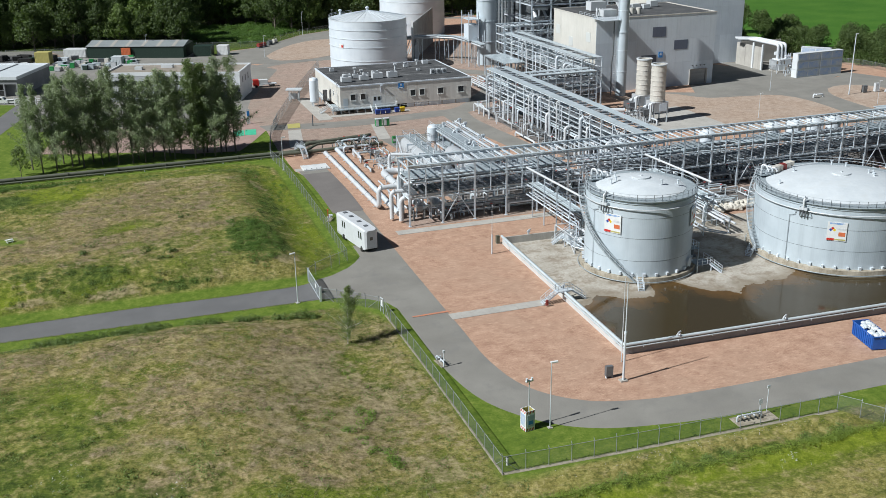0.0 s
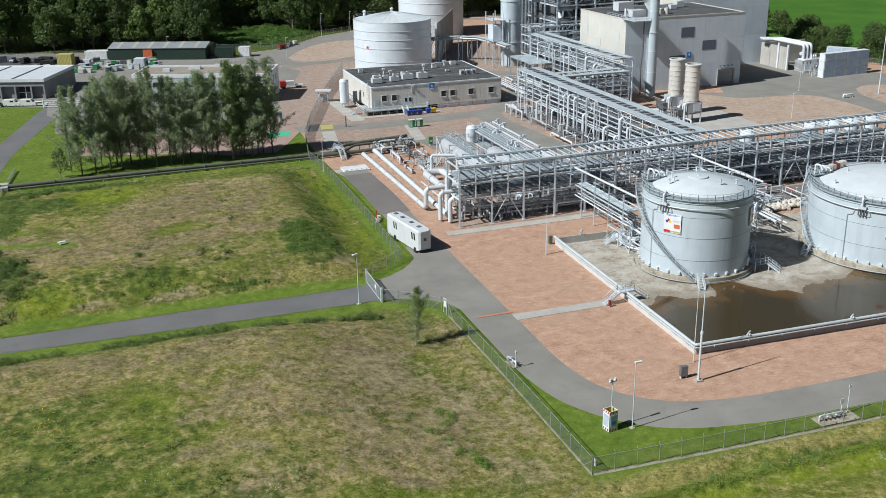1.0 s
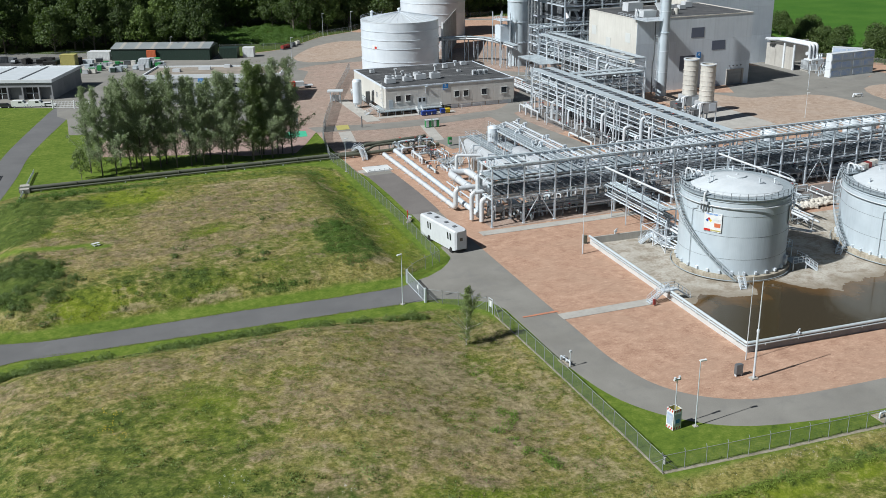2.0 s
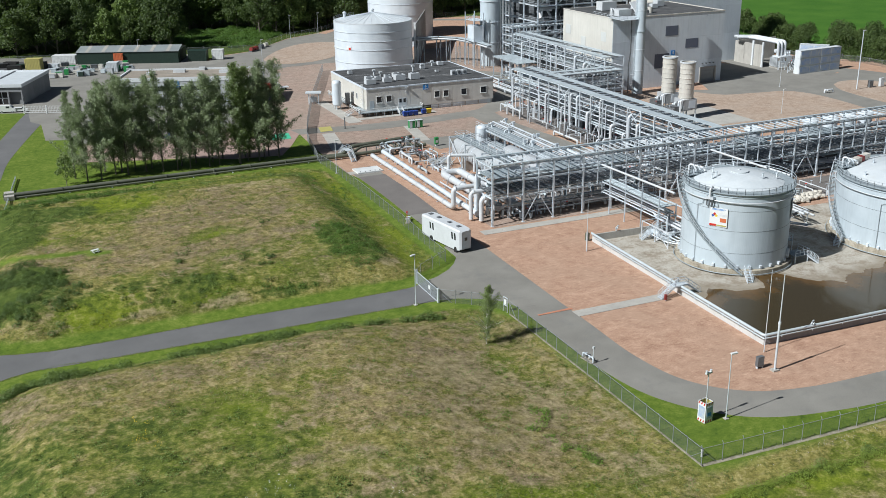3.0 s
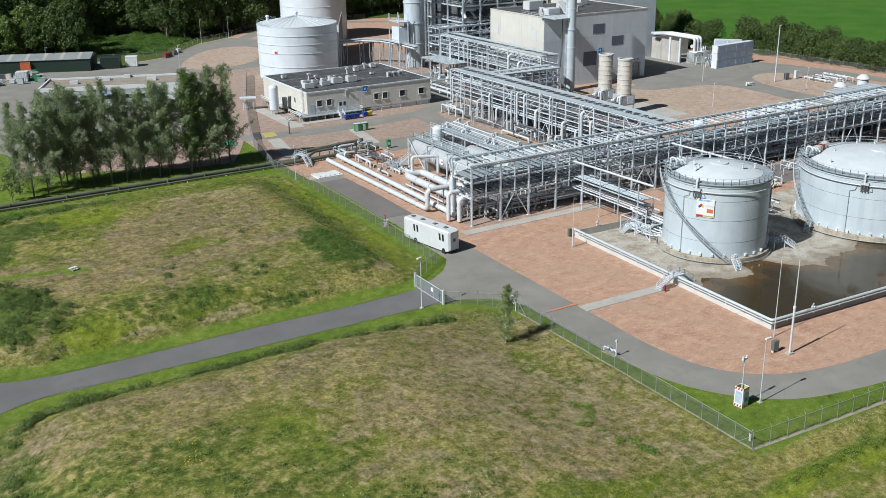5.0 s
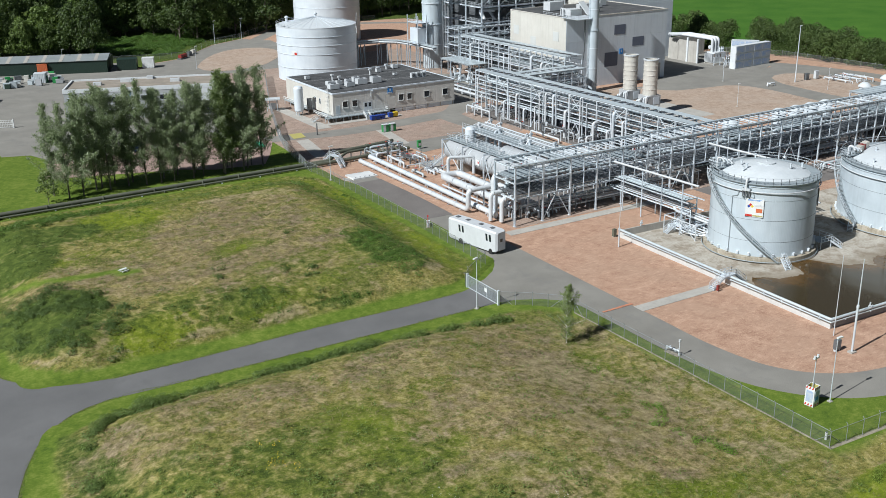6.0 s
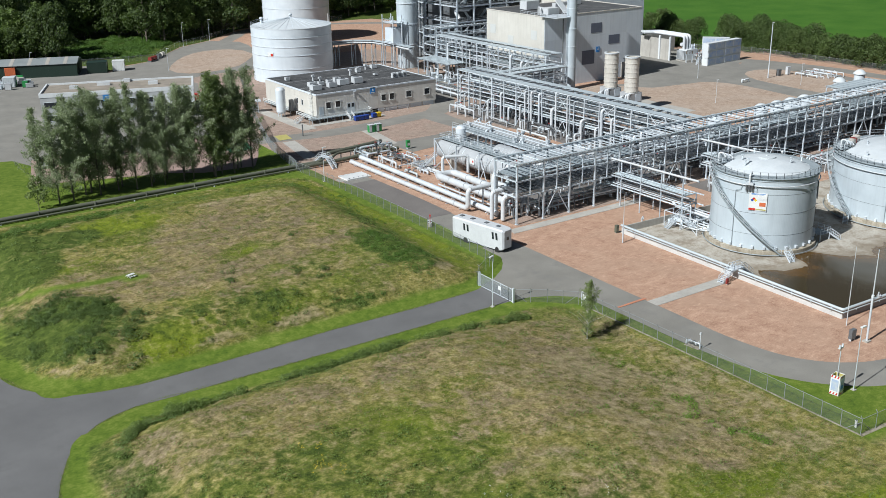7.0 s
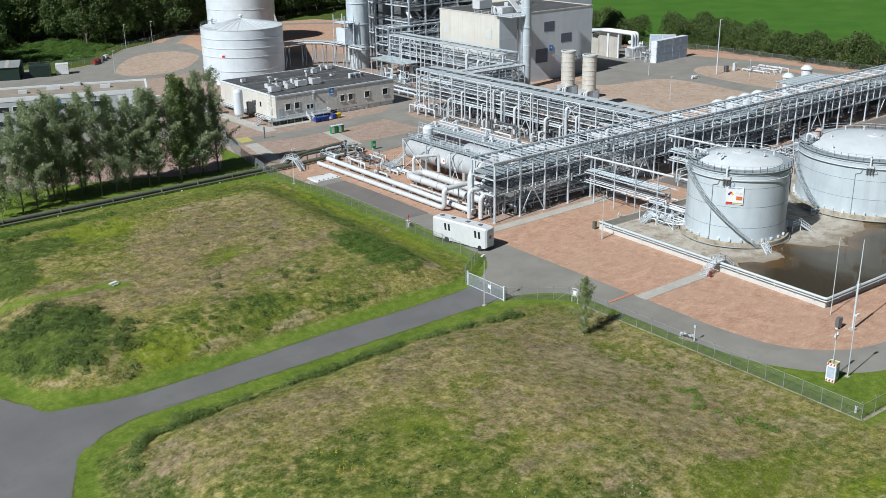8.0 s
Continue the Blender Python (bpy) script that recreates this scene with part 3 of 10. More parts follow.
def meadow_at(x, y):
    w = 0.7 * noise.noise((x * 0.15, y * 0.15, 2.0))
    a = smooth_step(-0.1, 0.5, rounded(x, y, -44.2, 38.8, 170.7, 256.5, 11) + 0.6 * w)
    a *= smooth_step(0.9, 1.6, trodden(x, y))
    b = smooth_step(-0.3, 0.7, rounded(x, y, -45.4, 39.5, 60, 155.0, 11) + w)
    c = smooth_step(-0.5, 0.8, rounded(x, y, 20, 170, 20, 95.4, 2) + w)
    return min(1.0, a + max(b, c))


def trodden(x, y):
    """Distance from the mown path to the picnic table and the patch round it."""
    path = abs(y - 202.6 - 0.02 * min(0.0, x + 25) ** 2) if -45 < x < -20 else 99
    return min(path, math.hypot((x + 21) / 2.6, (y - 200.6) / 1.5) * 1.3)


def spread(spots, x, y, wander, seed):
    """How far a place lies within any of the patches (x, y, half width, half depth, strength), whose edges wander."""
    w = wander * noise.noise((x * 0.08, y * 0.08, seed)) + 0.5 * wander * noise.noise((x * 0.25, y * 0.25, seed + 5))
    v = wander * noise.noise((x * 0.08, y * 0.08, seed + 9))
    return max(k * smooth_step(1.3, 0.75, math.hypot((x + w - cx) / rx, (y + v - cy) / ry)) for cx, cy, rx, ry, k in spots)


def rank_at(x, y):
    """Nettles, scrub and rank grass on the edges of the banks."""
    return spread(((24.5, 187.5, 5, 12, 0.85), (8.5, 173.4, 7, 1.3, 0.7), (31, 210, 2.4, 14, 0.6), (26, 241, 8, 3, 0.6), (-41, 205, 2.5, 10, 0.6), (-8, 244, 12, 3.5, 0.75), (-36.5, 187, 9, 12, 0.95), (-14, 177, 14, 4, 0.5), (-25, 246, 18, 7, 0.9), (-36, 226, 9, 17, 0.95), (-28, 229, 8, 7, 0.9), (-27, 243, 14, 5, 0.95), (16, 246, 20, 4, 0.7), (-6, 152.2, 34, 1.4, 0.7), (62, 89.6, 38, 1.7, 0.55),
                   (-42, 136, 3.5, 18, 0.7), (-39, 118, 6, 14, 0.62), (-28, 112, 16, 10, 0.6), (-20, 127, 9, 7, 0.5), (-12, 103, 18, 6, 0.55), (-12, 117, 8, 13, 0.45), (2, 107, 7, 6, 0.4), (-36, 128, 8, 9, 0.5), (7, 186, 4, 3, 0.5), (-8, 190, 4, 3, 0.4)), x, y, 3, 4.0)


def brown_at(x, y):
    """Where the meadow has gone to pinkish-brown seed: the tops of the banks."""
    return spread(((4, 207, 19, 20, 1.0), (-18, 196, 22, 8, 0.9), (-26, 207, 11, 5, 0.8), (-31, 213, 8, 4, 0.8), (-36, 199, 6, 4, 0.7), (12, 226, 13, 10, 0.9), (0, 184, 14, 6, 0.6), (-14, 143.5, 26, 4, 0.85), (-37, 142, 7, 7, 0.9), (3, 103, 8, 4, 0.7), (-6, 113, 8, 3, 0.5), (7, 124, 14, 8, 0.8), (22, 139, 7, 6, 1.0), (31, 143, 8, 8, 0.7), (18, 147, 16, 5, 0.6), (35, 122, 5, 22, 0.5),
                   (28, 112, 6, 14, 0.6), (20, 120, 14, 20, 0.8), (0, 134, 26, 10, 0.6), (-17, 114, 8, 3, 0.6), (10, 106, 9, 4, 0.5)), x, y, 4, 11.0)


def lush_at(x, y):
    """Fresh green: hollows and edges that stay moist."""
    return spread(((1.5, 202.5, 6.5, 2.6, 0.95), (-12, 126, 8, 8, 1.0), (-13, 108, 7, 5, 1.0), (-28, 118, 8, 6, 0.7), (-16, 228, 10, 8, 1.0), (-24, 173, 8, 4, 1.0), (-28, 212, 12, 5, 0.5), (-17, 127, 12, 8, 0.9), (-25, 111, 18, 9, 0.95), (-32, 124, 9, 7, 0.7), (-6, 119, 5, 4, 0.8), (-2, 105, 16, 4, 0.35), (14, 98, 10, 4, 0.8), (28, 92, 8, 6, 0.4), (8, 243, 30, 7, 0.9), (-36, 228, 9, 12, 0.75), (-14, 176, 20, 3.5, 0.6),
                   (6, 190, 9, 4, 0.7), (-6, 181, 18, 6, 0.6), (33, 205, 4, 44, 0.9), (37, 208, 2.6, 44, 1.0), (4, 252.5, 40, 3.6, 1.0), (62, 88.0, 44, 4.0, 1.0), (30, 136, 3, 20, 0.12), (34, 226, 6, 26, 0.9)), x, y, 4, 21.0)


def vivid_at(x, y):
    """The freshest yellow-green grass."""
    return spread(((-13, 233.5, 9, 5.5, 1.0), (-22, 174.5, 7, 3.2, 1.0), (-30, 214, 8, 3, 0.6), (-11.5, 126, 6, 5, 0.55), (-14, 108, 5, 4, 0.4), (2, 202.3, 4, 1.5, 0.6), (18, 95, 10, 3, 0.3), (62, 88.4, 44, 2.4, 1.0), (34, 190, 4, 16, 0.8), (36, 225, 4, 26, 0.75), (10, 246, 26, 4, 0.5), (-38, 157, 6, 1.5, 0.6)), x, y, 3, 41.0)


def straw_at(x, y):
    """Long pale grass laid flat along the verge and round the top of the bank."""
    return spread(((-3, 172.2, 5, 1.1, 1.0), (-17, 172.0, 4, 1.0, 0.9), (-37, 174.4, 6, 1.0, 0.55), (-29, 172.4, 5, 1.0, 0.6), (28, 176, 3, 1.4, 1.0), (20, 233, 8, 2.5, 0.8), (31, 230, 2, 4, 0.55), (15, 235, 12, 1.8, 0.8), (33, 199, 0.9, 8, 0.5), (37, 122, 1.8, 26, 0.6), (33, 102, 5, 5, 0.55), (22, 131, 7, 6, 0.65), (18, 115, 7, 8, 0.55), (26, 124, 8, 14, 0.6), (14, 148, 12, 3, 0.5), (6, 133, 10, 5, 0.4), (29, 107, 5, 8, 0.5)), x, y, 1.0, 31.0)


def build_ground():
    def steps(lo, hi, fine, far):
        inner = list(np.arange(lo, hi + 0.1, fine))
        return [-far, -far / 2, lo - 600, lo - 250, lo - 100, lo - 50, lo - 20, *inner, hi + 20, hi + 50, hi + 100, hi + 150, hi + 200, hi + 300, hi + 600, far / 2, far]
    xs, ys = steps(-66, 96, 1.0, 3500), steps(66, 262, 1.0, 3500)
    verts, meadow, rank, field, brown, lush, straw, vivid = [], [], [], [], [], [], [], []
    for y in ys:
        for x in xs:
            m, r = meadow_at(x, y), rank_at(x, y)
            z = land(x, y)
            near = -70 < x < 100 and 60 < y < 266
            if near:
                rough = 0.05 * noise.noise((x * 0.9, y * 0.9, 0)) + 0.22 * noise.noise((x * 0.21, y * 0.21, 3))
                z += (m + 0.5 * r) * rough + 0.18 * r
            verts.append((x, y, z))
            meadow.append(m)
            vivid.append(vivid_at(x, y) if near else 0.0)
            straw.append(straw_at(x, y) if near else 0.0)
            brown.append(brown_at(x, y) if near else 0.0)
            lush.append(lush_at(x, y) if near else 0.3)
            rank.append(r if near else 1.0 if y > 455 and x < 285 else 0.0)
            field.append(1.0 if x > 285 or y < 20 else 0.0)
    n = len(xs)
    faces = [(j * n + i, j * n + i + 1, (j + 1) * n + i + 1, (j + 1) * n + i) for j in range(len(ys) - 1) for i in range(n - 1)]
    sh = Shape()
    sh.add(verts, faces, True)
    me = sh.mesh("ground", GRASSLAND)
    for name, values in (("meadow", meadow), ("rank", rank), ("field", field), ("brown", brown), ("lush", lush), ("straw", straw), ("vivid", vivid)):
        me.attributes.new(name, "FLOAT", "POINT").data.foreach_set("value", values)
    tagged(new("ground", me), "rough meadow banks and mown green grass verges", "ground", kind="structure")


build_ground()

# gravel yard, roads and paved areas, each a thin slab over the ground
yard = Shape().prism([(43, 250), (43.2, 158), (43.2, 127), (44.5, 116), (48, 109), (54, 104), (61, 101.5), (75, 100), (320, 100), (320, 262), (268, 330), (262, 400), (215, 520), (165, 532), (140, 528), (112, 499), (94, 488), (82, 473), (71, 457.5), (56, 452), (44, 440), (58, 400), (62, 390), (52, 366), (46, 338), (36, 300), (44, 292), (43, 268)], -0.3, 0.006)
solid("gravel_yard", yard, GRAVEL, "red-brown crushed stone yard of the plant", "gravel yard", kind="structure")
solid("north_yard", Shape().prism([(43, 268), (43, 264), (110, 262), (140, 290), (160, 300), (160, 425), (66, 425), (58, 400), (62, 390), (52, 366), (46, 338), (36, 300), (44, 292)], -0.3, 0.009), DULL_GRAVEL, "dull brown gravel round the control building", "gravel yard", kind="structure")
apron = Shape().prism([(-12, 300), (36, 292), (47, 340), (56, 366), (66, 395), (46, 440), (44, 462), (-60, 500), (-80, 420), (-60, 376), (-43, 368.5), (-27.5, 361.5), (-27.5, 347), (-24.6, 341), (-24.6, 318), (-17.4, 315.5)], -0.3, 0.03)
solid("service_yard", apron, ASPHALT, "grey asphalt service yard round the offices", "yard", kind="structure")
ROADS = [
    ("main_road", [(47.6, 243), (47.4, 215), (46.8, 190), (46.2, 160), (46.0, 140), (46.0, 126), (48.2, 115.2), (54.5, 107.6), (64, 104.2), (80, 103.0), (130, 102.8), (330, 102.5)], [7.2, 7.2, 7.4, 7.6, 7.4, 7.2, 7.4, 7.6, 7.0, 7.2, 7.4, 7.4], ASPHALT, "worn grey asphalt perimeter road"),
    ("entry_road", [(-60, 166), (-46, 165.0), (-34, 163.5), (-20, 163.2), (0, 163.2), (15, 162.9), (28, 162.9), (32, 163.3)], [8, 6.6, 6.3, 6.5, 7.3, 7.0, 7.5, 8.8], SMOOTH_ASPHALT, "grey asphalt entry road up to the gate"),
    ("side_road", [(-100, -200), (-62, 60), (-57, 120), (-55, 165), (-54, 200), (-47.2, 240), (-41.5, 272), (-38, 300), (-28, 345), (-24, 360)], [9, 9, 9, 10, 9, 7.5, 6.6, 7, 8, 9], SMOOTH_ASPHALT, "grey asphalt side road along the meadow"),
    ("plant_road", [(36, 296), (50, 294), (64, 291.5), (80, 291.8), (97, 294), (107, 296), (116, 305), (125, 318), (136, 334), (140, 352), (128, 366), (122, 380)], [7, 7, 8, 8, 8, 7.5, 7.5, 7.5, 8, 8, 8, 8], ASPHALT, "grey asphalt road round the control building"),
    ("cross_road", [(104, 296), (103, 283), (104, 268), (106, 250), (106, 232)], [9, 8, 7.5, 7, 7], ASPHALT, "grey asphalt road between the pipe racks"),
    ("tank_road", [(54, 400), (72, 411), (92, 412), (112, 412)], [7, 6, 5.5, 5], ASPHALT, "grey asphalt road past the white tank"),
    ("north_road", [(97, 472), (112, 485), (127, 503), (140, 519), (165, 525), (210, 500), (240, 450), (252, 400), (255, 350), (250, 320), (262, 290), (268, 262), (268, 230)], [7, 7, 7, 7, 6, 6, 6, 6, 8, 10, 9, 8, 7], ASPHALT, "grey asphalt road round the back of the plant"),
    ("ring_road", [(40, 432), (54, 430), (65, 440), (77.5, 458.5), (90.5, 471.8), (104, 473.6), (114, 463), (114.5, 448), (107, 430), (100, 415)], [9, 8, 7.5, 7.5, 7, 7, 6, 6, 6, 6], ASPHALT, "grey asphalt ring road round a sand island"),
    ("dark_road", [(47.8, 240), (48, 222), (47.6, 206)], [7.1, 7.1, 7.0], OLD_ASPHALT, "older dark asphalt road surface beside the fence"),
]
for n, (name, line, widths, material, label) in enumerate(ROADS):
    solid(name, ribbon(line, widths, -0.2, 0.012 + 0.004 * n), material, label, "road", kind="structure")
solid("road_junction", Shape().prism([(-60, 138), (-51, 138), (-49.6, 143), (-48.2, 147.2), (-46.2, 151.8), (-44.6, 154.5), (-42.6, 156.7), (-40.5, 158.4), (-38, 159.6), (-35, 160.3), (-31, 160.6), (-32.5, 166.7), (-33, 166.8), (-37, 167.6), (-40, 168.6), (-42.5, 170.4), (-44.6, 172.6), (-46.4, 175.2), (-47.6, 178), (-48.6, 182), (-49.8, 190), (-60, 190)], -0.2, 0.026), SMOOTH_ASPHALT, "grey asphalt road junction with rounded corners", "road", kind="structure")
solid("gate_yard", Shape().prism([(31, 159.2), (34.6, 158.5), (38.5, 156.4), (41.2, 153.8), (42.4, 150), (45.5, 150), (45.5, 182), (44.0, 181.5), (43.5, 179.4), (42.6, 177.2), (41, 174.6), (38.9, 172.2), (35.3, 169.6), (31, 168)], -0.2, 0.022), ASPHALT, "grey asphalt apron inside the gate", "road", kind="structure")
solid("fence_verge", Shape().prism([(42.7, 184), (44.1, 184), (44.6, 212), (44.4, 238), (43.4, 243), (42.7, 243)], -0.2, 0.034), GRASSLAND, "narrow green grass verge between the fence and the road", "verge", kind="structure")
solid("lorry_park", Shape().prism([(-60, 455), (-28, 449), (-24, 458), (-25, 476), (-58, 484)], -0.2, 0.045), DARK_YARD, "dark asphalt where lorries are parked", "yard", kind="structure")
solid("ring_yard", Shape().prism([(44, 436), (56, 450.5), (70.5, 456.5), (82, 472.5), (94, 487), (112, 498), (122, 485), (121, 473), (116, 450), (108, 428), (100, 414), (76, 408), (60, 412), (50, 418)], -0.2, 0.06), ASPHALT, "grey asphalt round the sand island", "yard", kind="structure")
solid("transformer_yard", Shape().prism([(231, 339), (240, 341), (262, 338), (258.5, 300), (250, 294.7), (241, 294.3), (233.6, 296.1), (231, 299), (230.9, 308), (231.5, 319), (230.7, 330)], -0.2, 0.066), ASPHALT, "grey asphalt before the transformer", "yard", kind="structure")
solid("east_road", Shape().prism([(178, 296.5), (190, 291), (196, 304), (206, 304), (206, 340), (220, 343), (226, 337), (230.6, 330), (231.4, 319), (230.8, 308), (230.9, 299), (233.5, 296), (241, 294.2), (250, 294.6), (259, 298), (262.6, 293), (263.4, 282), (261, 266), (258.6, 250), (256, 232), (214, 232), (214, 250), (200, 279), (186, 280)], -0.2, 0.075), ASPHALT, "grey asphalt yard by the container stack", "road", kind="structure")
solid("vessel_yard", Shape().prism([(72.5, 269.8), (90, 269.9), (101, 272), (101, 257), (82.6, 258.5), (73.6, 257)], -0.2, 0.05), ASPHALT, "grey asphalt yard beside the pipe manifold", "yard", kind="structure")
solid("vessel_pad", Shape().prism([(65.4, 239.8), (70.4, 240.4), (73.2, 248.2), (65.6, 247.9)], -0.2, 0.055), CONCRETE, "pale concrete pad at the foot of the stairs", "slab", kind="structure")
solid("sand_pad", Shape().prism([(160, 236), (214, 236), (214.8, 246), (216.0, 256), (216.4, 264), (215.6, 271), (213.4, 275.6), (209.6, 278.2), (204, 278.6), (199, 279.6), (194, 280.2), (189.4, 281.2), (186.4, 284.4), (183.6, 289.6), (178, 296), (170, 300), (160, 296)], -0.2, 0.09), SAND, "bare pale red sand pad", "sand pad", kind="structure")
solid("sand_mound", Shape().prism([(226, 236), (226.4, 249), (227.4, 260), (228.8, 268.6), (231.4, 274.4), (234.6, 278.8), (239.4, 281.6), (245, 282), (249.8, 279.4), (252.6, 274), (254.6, 266), (255.4, 256), (252, 247), (247, 243), (244, 236)], -0.2, 0.12), SAND, "bare pale red sand island in the road", "sand pad", kind="structure")
solid("sand_oval", Shape().prism([(67.6, 430), (72.5, 440.5), (78.5, 450.6), (84.5, 458.6), (91, 464.8), (97, 468), (104, 468), (109, 465.5), (112.2, 458), (111.4, 446), (106.5, 437), (100.4, 428.6), (94, 421), (85, 415.6), (77, 414.4), (71, 416), (67.8, 422)], -0.2, 0.1), SAND, "bare pale red sand island beside the white tank", "sand pad", kind="structure")
solid("block_paving", Shape().prism([(-19, 287.5), (13, 277), (20, 272), (33, 270), (38, 279), (44, 292), (41, 310), (-13, 313)], -0.2, 0.045), PAVER, "pinkish block-paved parking area", "paving", kind="structure")


# ---- fences and gates ----
POST = Shape().cyl((0, 0, 0), (0, 0, 2.4), 0.045, 6).beam((0, 0, 2.38), (0, 0.28, 2.72), 0.06).mesh("post", FENCE_STEEL)


def fence(line, label, height=2.35, gap=3.0, rail=True, mesh=WIRE):
    """Chain-link fence along a line of the plan: posts, a top rail and a wire panel in each gap."""
    top = thing("fence", (*line[0], 0), label, "fence", "perimeter fence")
    for (ax, ay), (bx, by) in zip(line, line[1:]):
        far = math.hypot(bx - ax, by - ay)
        count = max(1, round(far / gap))
        turn = math.degrees(math.atan2(by - ay, bx - ax))
        step = far / count
        wire = Shape().add([(0, 0, 0.05), (step, 0, 0.05), (step, 0, height), (0, 0, height)], [(0, 1, 2, 3)]).mesh("wire_panel", mesh)
        bar = Shape().cyl((0, 0, height), (step, 0, height), 0.035, 6).mesh("rail", FENCE_STEEL)
        for i in range(count):
            x, y = ax + (bx - ax) * i / count - line[0][0], ay + (by - ay) * i / count - line[0][1]
            z = land(x + line[0][0], y + line[0][1])
            piece("post", POST, top, pose(x, y, z, 0, 0, turn))
            piece("wire_panel", wire, top, pose(x, y, z, 0, 0, turn))
            if rail:
                piece("rail", bar, top, pose(x, y, z, 0, 0, turn))
    piece("post", POST, top, pose(line[-1][0] - line[0][0], line[-1][1] - line[0][1], 0))
    # slanting stays at the ends
    for (x, y), (u, w) in ((line[0], line[1]), (line[-1], line[-2])):
        d = Vector((u - x, w - y)).normalized() * 2.2
        part("stay", Shape().cyl((x - line[0][0], y - line[0][1], 1.9), (x - line[0][0] + d.x, y - line[0][1] + d.y, 0.05), 0.035, 6), FENCE_STEEL, top)
    return top


for line, widths in (([(39.7, 96.6), (39.8, 112), (39.8, 130), (39.6, 148.6)], 0.32), ([(39.7, 96.9), (55, 96.3), (70, 95.9), (88.2, 95.5)], 0.6)):
    solid("fence_strip", ribbon(line, [widths] * len(line), -0.2, 0.03), WORN_STRIP, "narrow worn concrete strip under the fence", "strip", kind="structure")
fence([(39.7, 97.0), (39.8, 112), (39.8, 130), (39.6, 148.6)], "galvanised chain-link fence beside the perimeter road")
fence([(39.7, 97.0), (55, 96.4), (70, 96.0), (88.2, 95.6), (91.8, 90.8), (110, 80), (140, 66)], "galvanised chain-link fence along the grass verge")
fence([(39.2, 151.0), (35.5, 154.9), (31.0, 158.5)], "short galvanised chain-link fence beside the gate")
fence([(30.6, 168.6), (32.6, 170.8), (36.1, 173.4), (39.9, 176.1), (40.0, 184), (40.6, 200), (40.8, 227), (40.6, 247), (39.6, 259)], "galvanised chain-link fence beside the trailer road")
fence([(39.6, 259), (43.8, 283), (46.2, 291)], "dense grey mesh fence beside the pipe crossing", 2.7, mesh=GATE_MESH)
fence([(48.6, 299), (60, 333), (82, 392)], "dense grey mesh fence behind the gatehouse", 3.2, mesh=GATE_MESH)
fence([(262, 335), (276, 310), (279, 262), (281, 200)], "grey chain-link fence in front of the hedge", gap=6.0)
fence([(36, 462), (42.4, 465.6), (56, 461.5), (71.5, 458.6), (82, 474), (94, 489), (112, 500), (140, 529), (200, 526)], "grey chain-link fence in front of the woods", gap=6.0)
fence([(-80, 418), (-62, 482), (-6, 472), (34, 464), (36, 462)], "grey chain-link fence behind the service yard", gap=8.0)


def gate_leaf(length, height):
    top = thing("sliding_gate", (30.7, 158.5, 0.12), "closed galvanised sliding gate across the entry road", "gate", turn=90)
    frame_bars = Shape()
    for p, q in (((0, 0, 0), (length, 0, 0)), ((0, 0, height), (length, 0, height)), ((0, 0, 0), (0, 0, height)), ((length, 0, 0), (length, 0, height)), ((length * 0.35, 0, 0), (length * 0.35, 0, height))):
        frame_bars.beam(p, q, 0.08, 0.08)
    part("gate_frame", frame_bars, STEEL, top)
    for x0, x1 in ((0.05, length * 0.35 - 0.05), (length * 0.35 + 0.05, length - 0.05)):
        part("mesh_infill", Shape().box(x0, x1, -0.01, 0.01, 0.05, height - 0.05), GATE_MESH, top, "fine welded wire mesh")
    part("sign_plate", Shape().box(3.2, 4.0, -0.05, 0.05, 1.0, 1.7), WHITE, top, "small white sign on the gate")
    for x in (-0.25, length + 0.25):
        part("gate_post", Shape().box(x - 0.15, x + 0.15, -0.15, 0.15, -0.12, height + 0.3), STEEL, top)
    return top


gate_leaf(9.3, 2.3)
wicket = thing("pedestrian_gate", (39.4, 149.8, 0), "grey-framed pedestrian gate in the fence", "gate", turn=98)
part("gate_frame", Shape().beam((-0.6, 0, 0), (-0.6, 0, 2.6), 0.09).beam((0.6, 0, 0), (0.6, 0, 2.6), 0.09).beam((-0.6, 0, 2.6), (0.6, 0, 2.6), 0.09).beam((-0.6, 0, 1.2), (0.6, 0, 1.2), 0.08), STEEL, wicket)
part("sign_plate", Shape().box(-0.35, 0.35, -0.05, 0.05, 1.35, 2.2), WHITE, wicket, "white notice plate")
part("mesh_infill", Shape().box(-0.55, 0.55, -0.01, 0.01, 0.1, 1.15), WIRE, wicket)


# ---- bund with its two blue tanks ----
BUND_TURN = -1.8


def in_bund(x, y):
    """A place in the plan from the compound's own corner and axes."""
    c, w = math.cos(radians(BUND_TURN)), math.sin(radians(BUND_TURN))
    return 69.6 + x * c - y * w, 120.9 + x * w + y * c


solid("bund_floor", Shape().prism([in_bund(0.2, 0.2), in_bund(252, 0.2), in_bund(252, 54.2), in_bund(0.2, 54.2)], -0.3, 0.05), BUND_FLOOR, "pale concrete tank compound floor under brown standing water", "floor", kind="structure")
bund = thing("bund_wall", (69.6, 120.9, 0), "low pale concrete wall round the tank compound", "wall", kind="structure", turn=BUND_TURN)
for i in range(9):
    part("wall_panel", Shape().box(0, 0.3, i * 5.9 + 0.01, i * 5.9 + 5.89, -0.1, 1.5), WALL_PAINT, bund, "white-painted wall panel")
# south run: darker colour stands in for shade on this face
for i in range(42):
    part("wall_panel", Shape().box(0.31 + i * 6.0, 6.30 + i * 6.0, 0.0, 0.3, -0.1, 1.5), SHADE_CONCRETE, bund, "wall panel greyed for the shade on the south face")
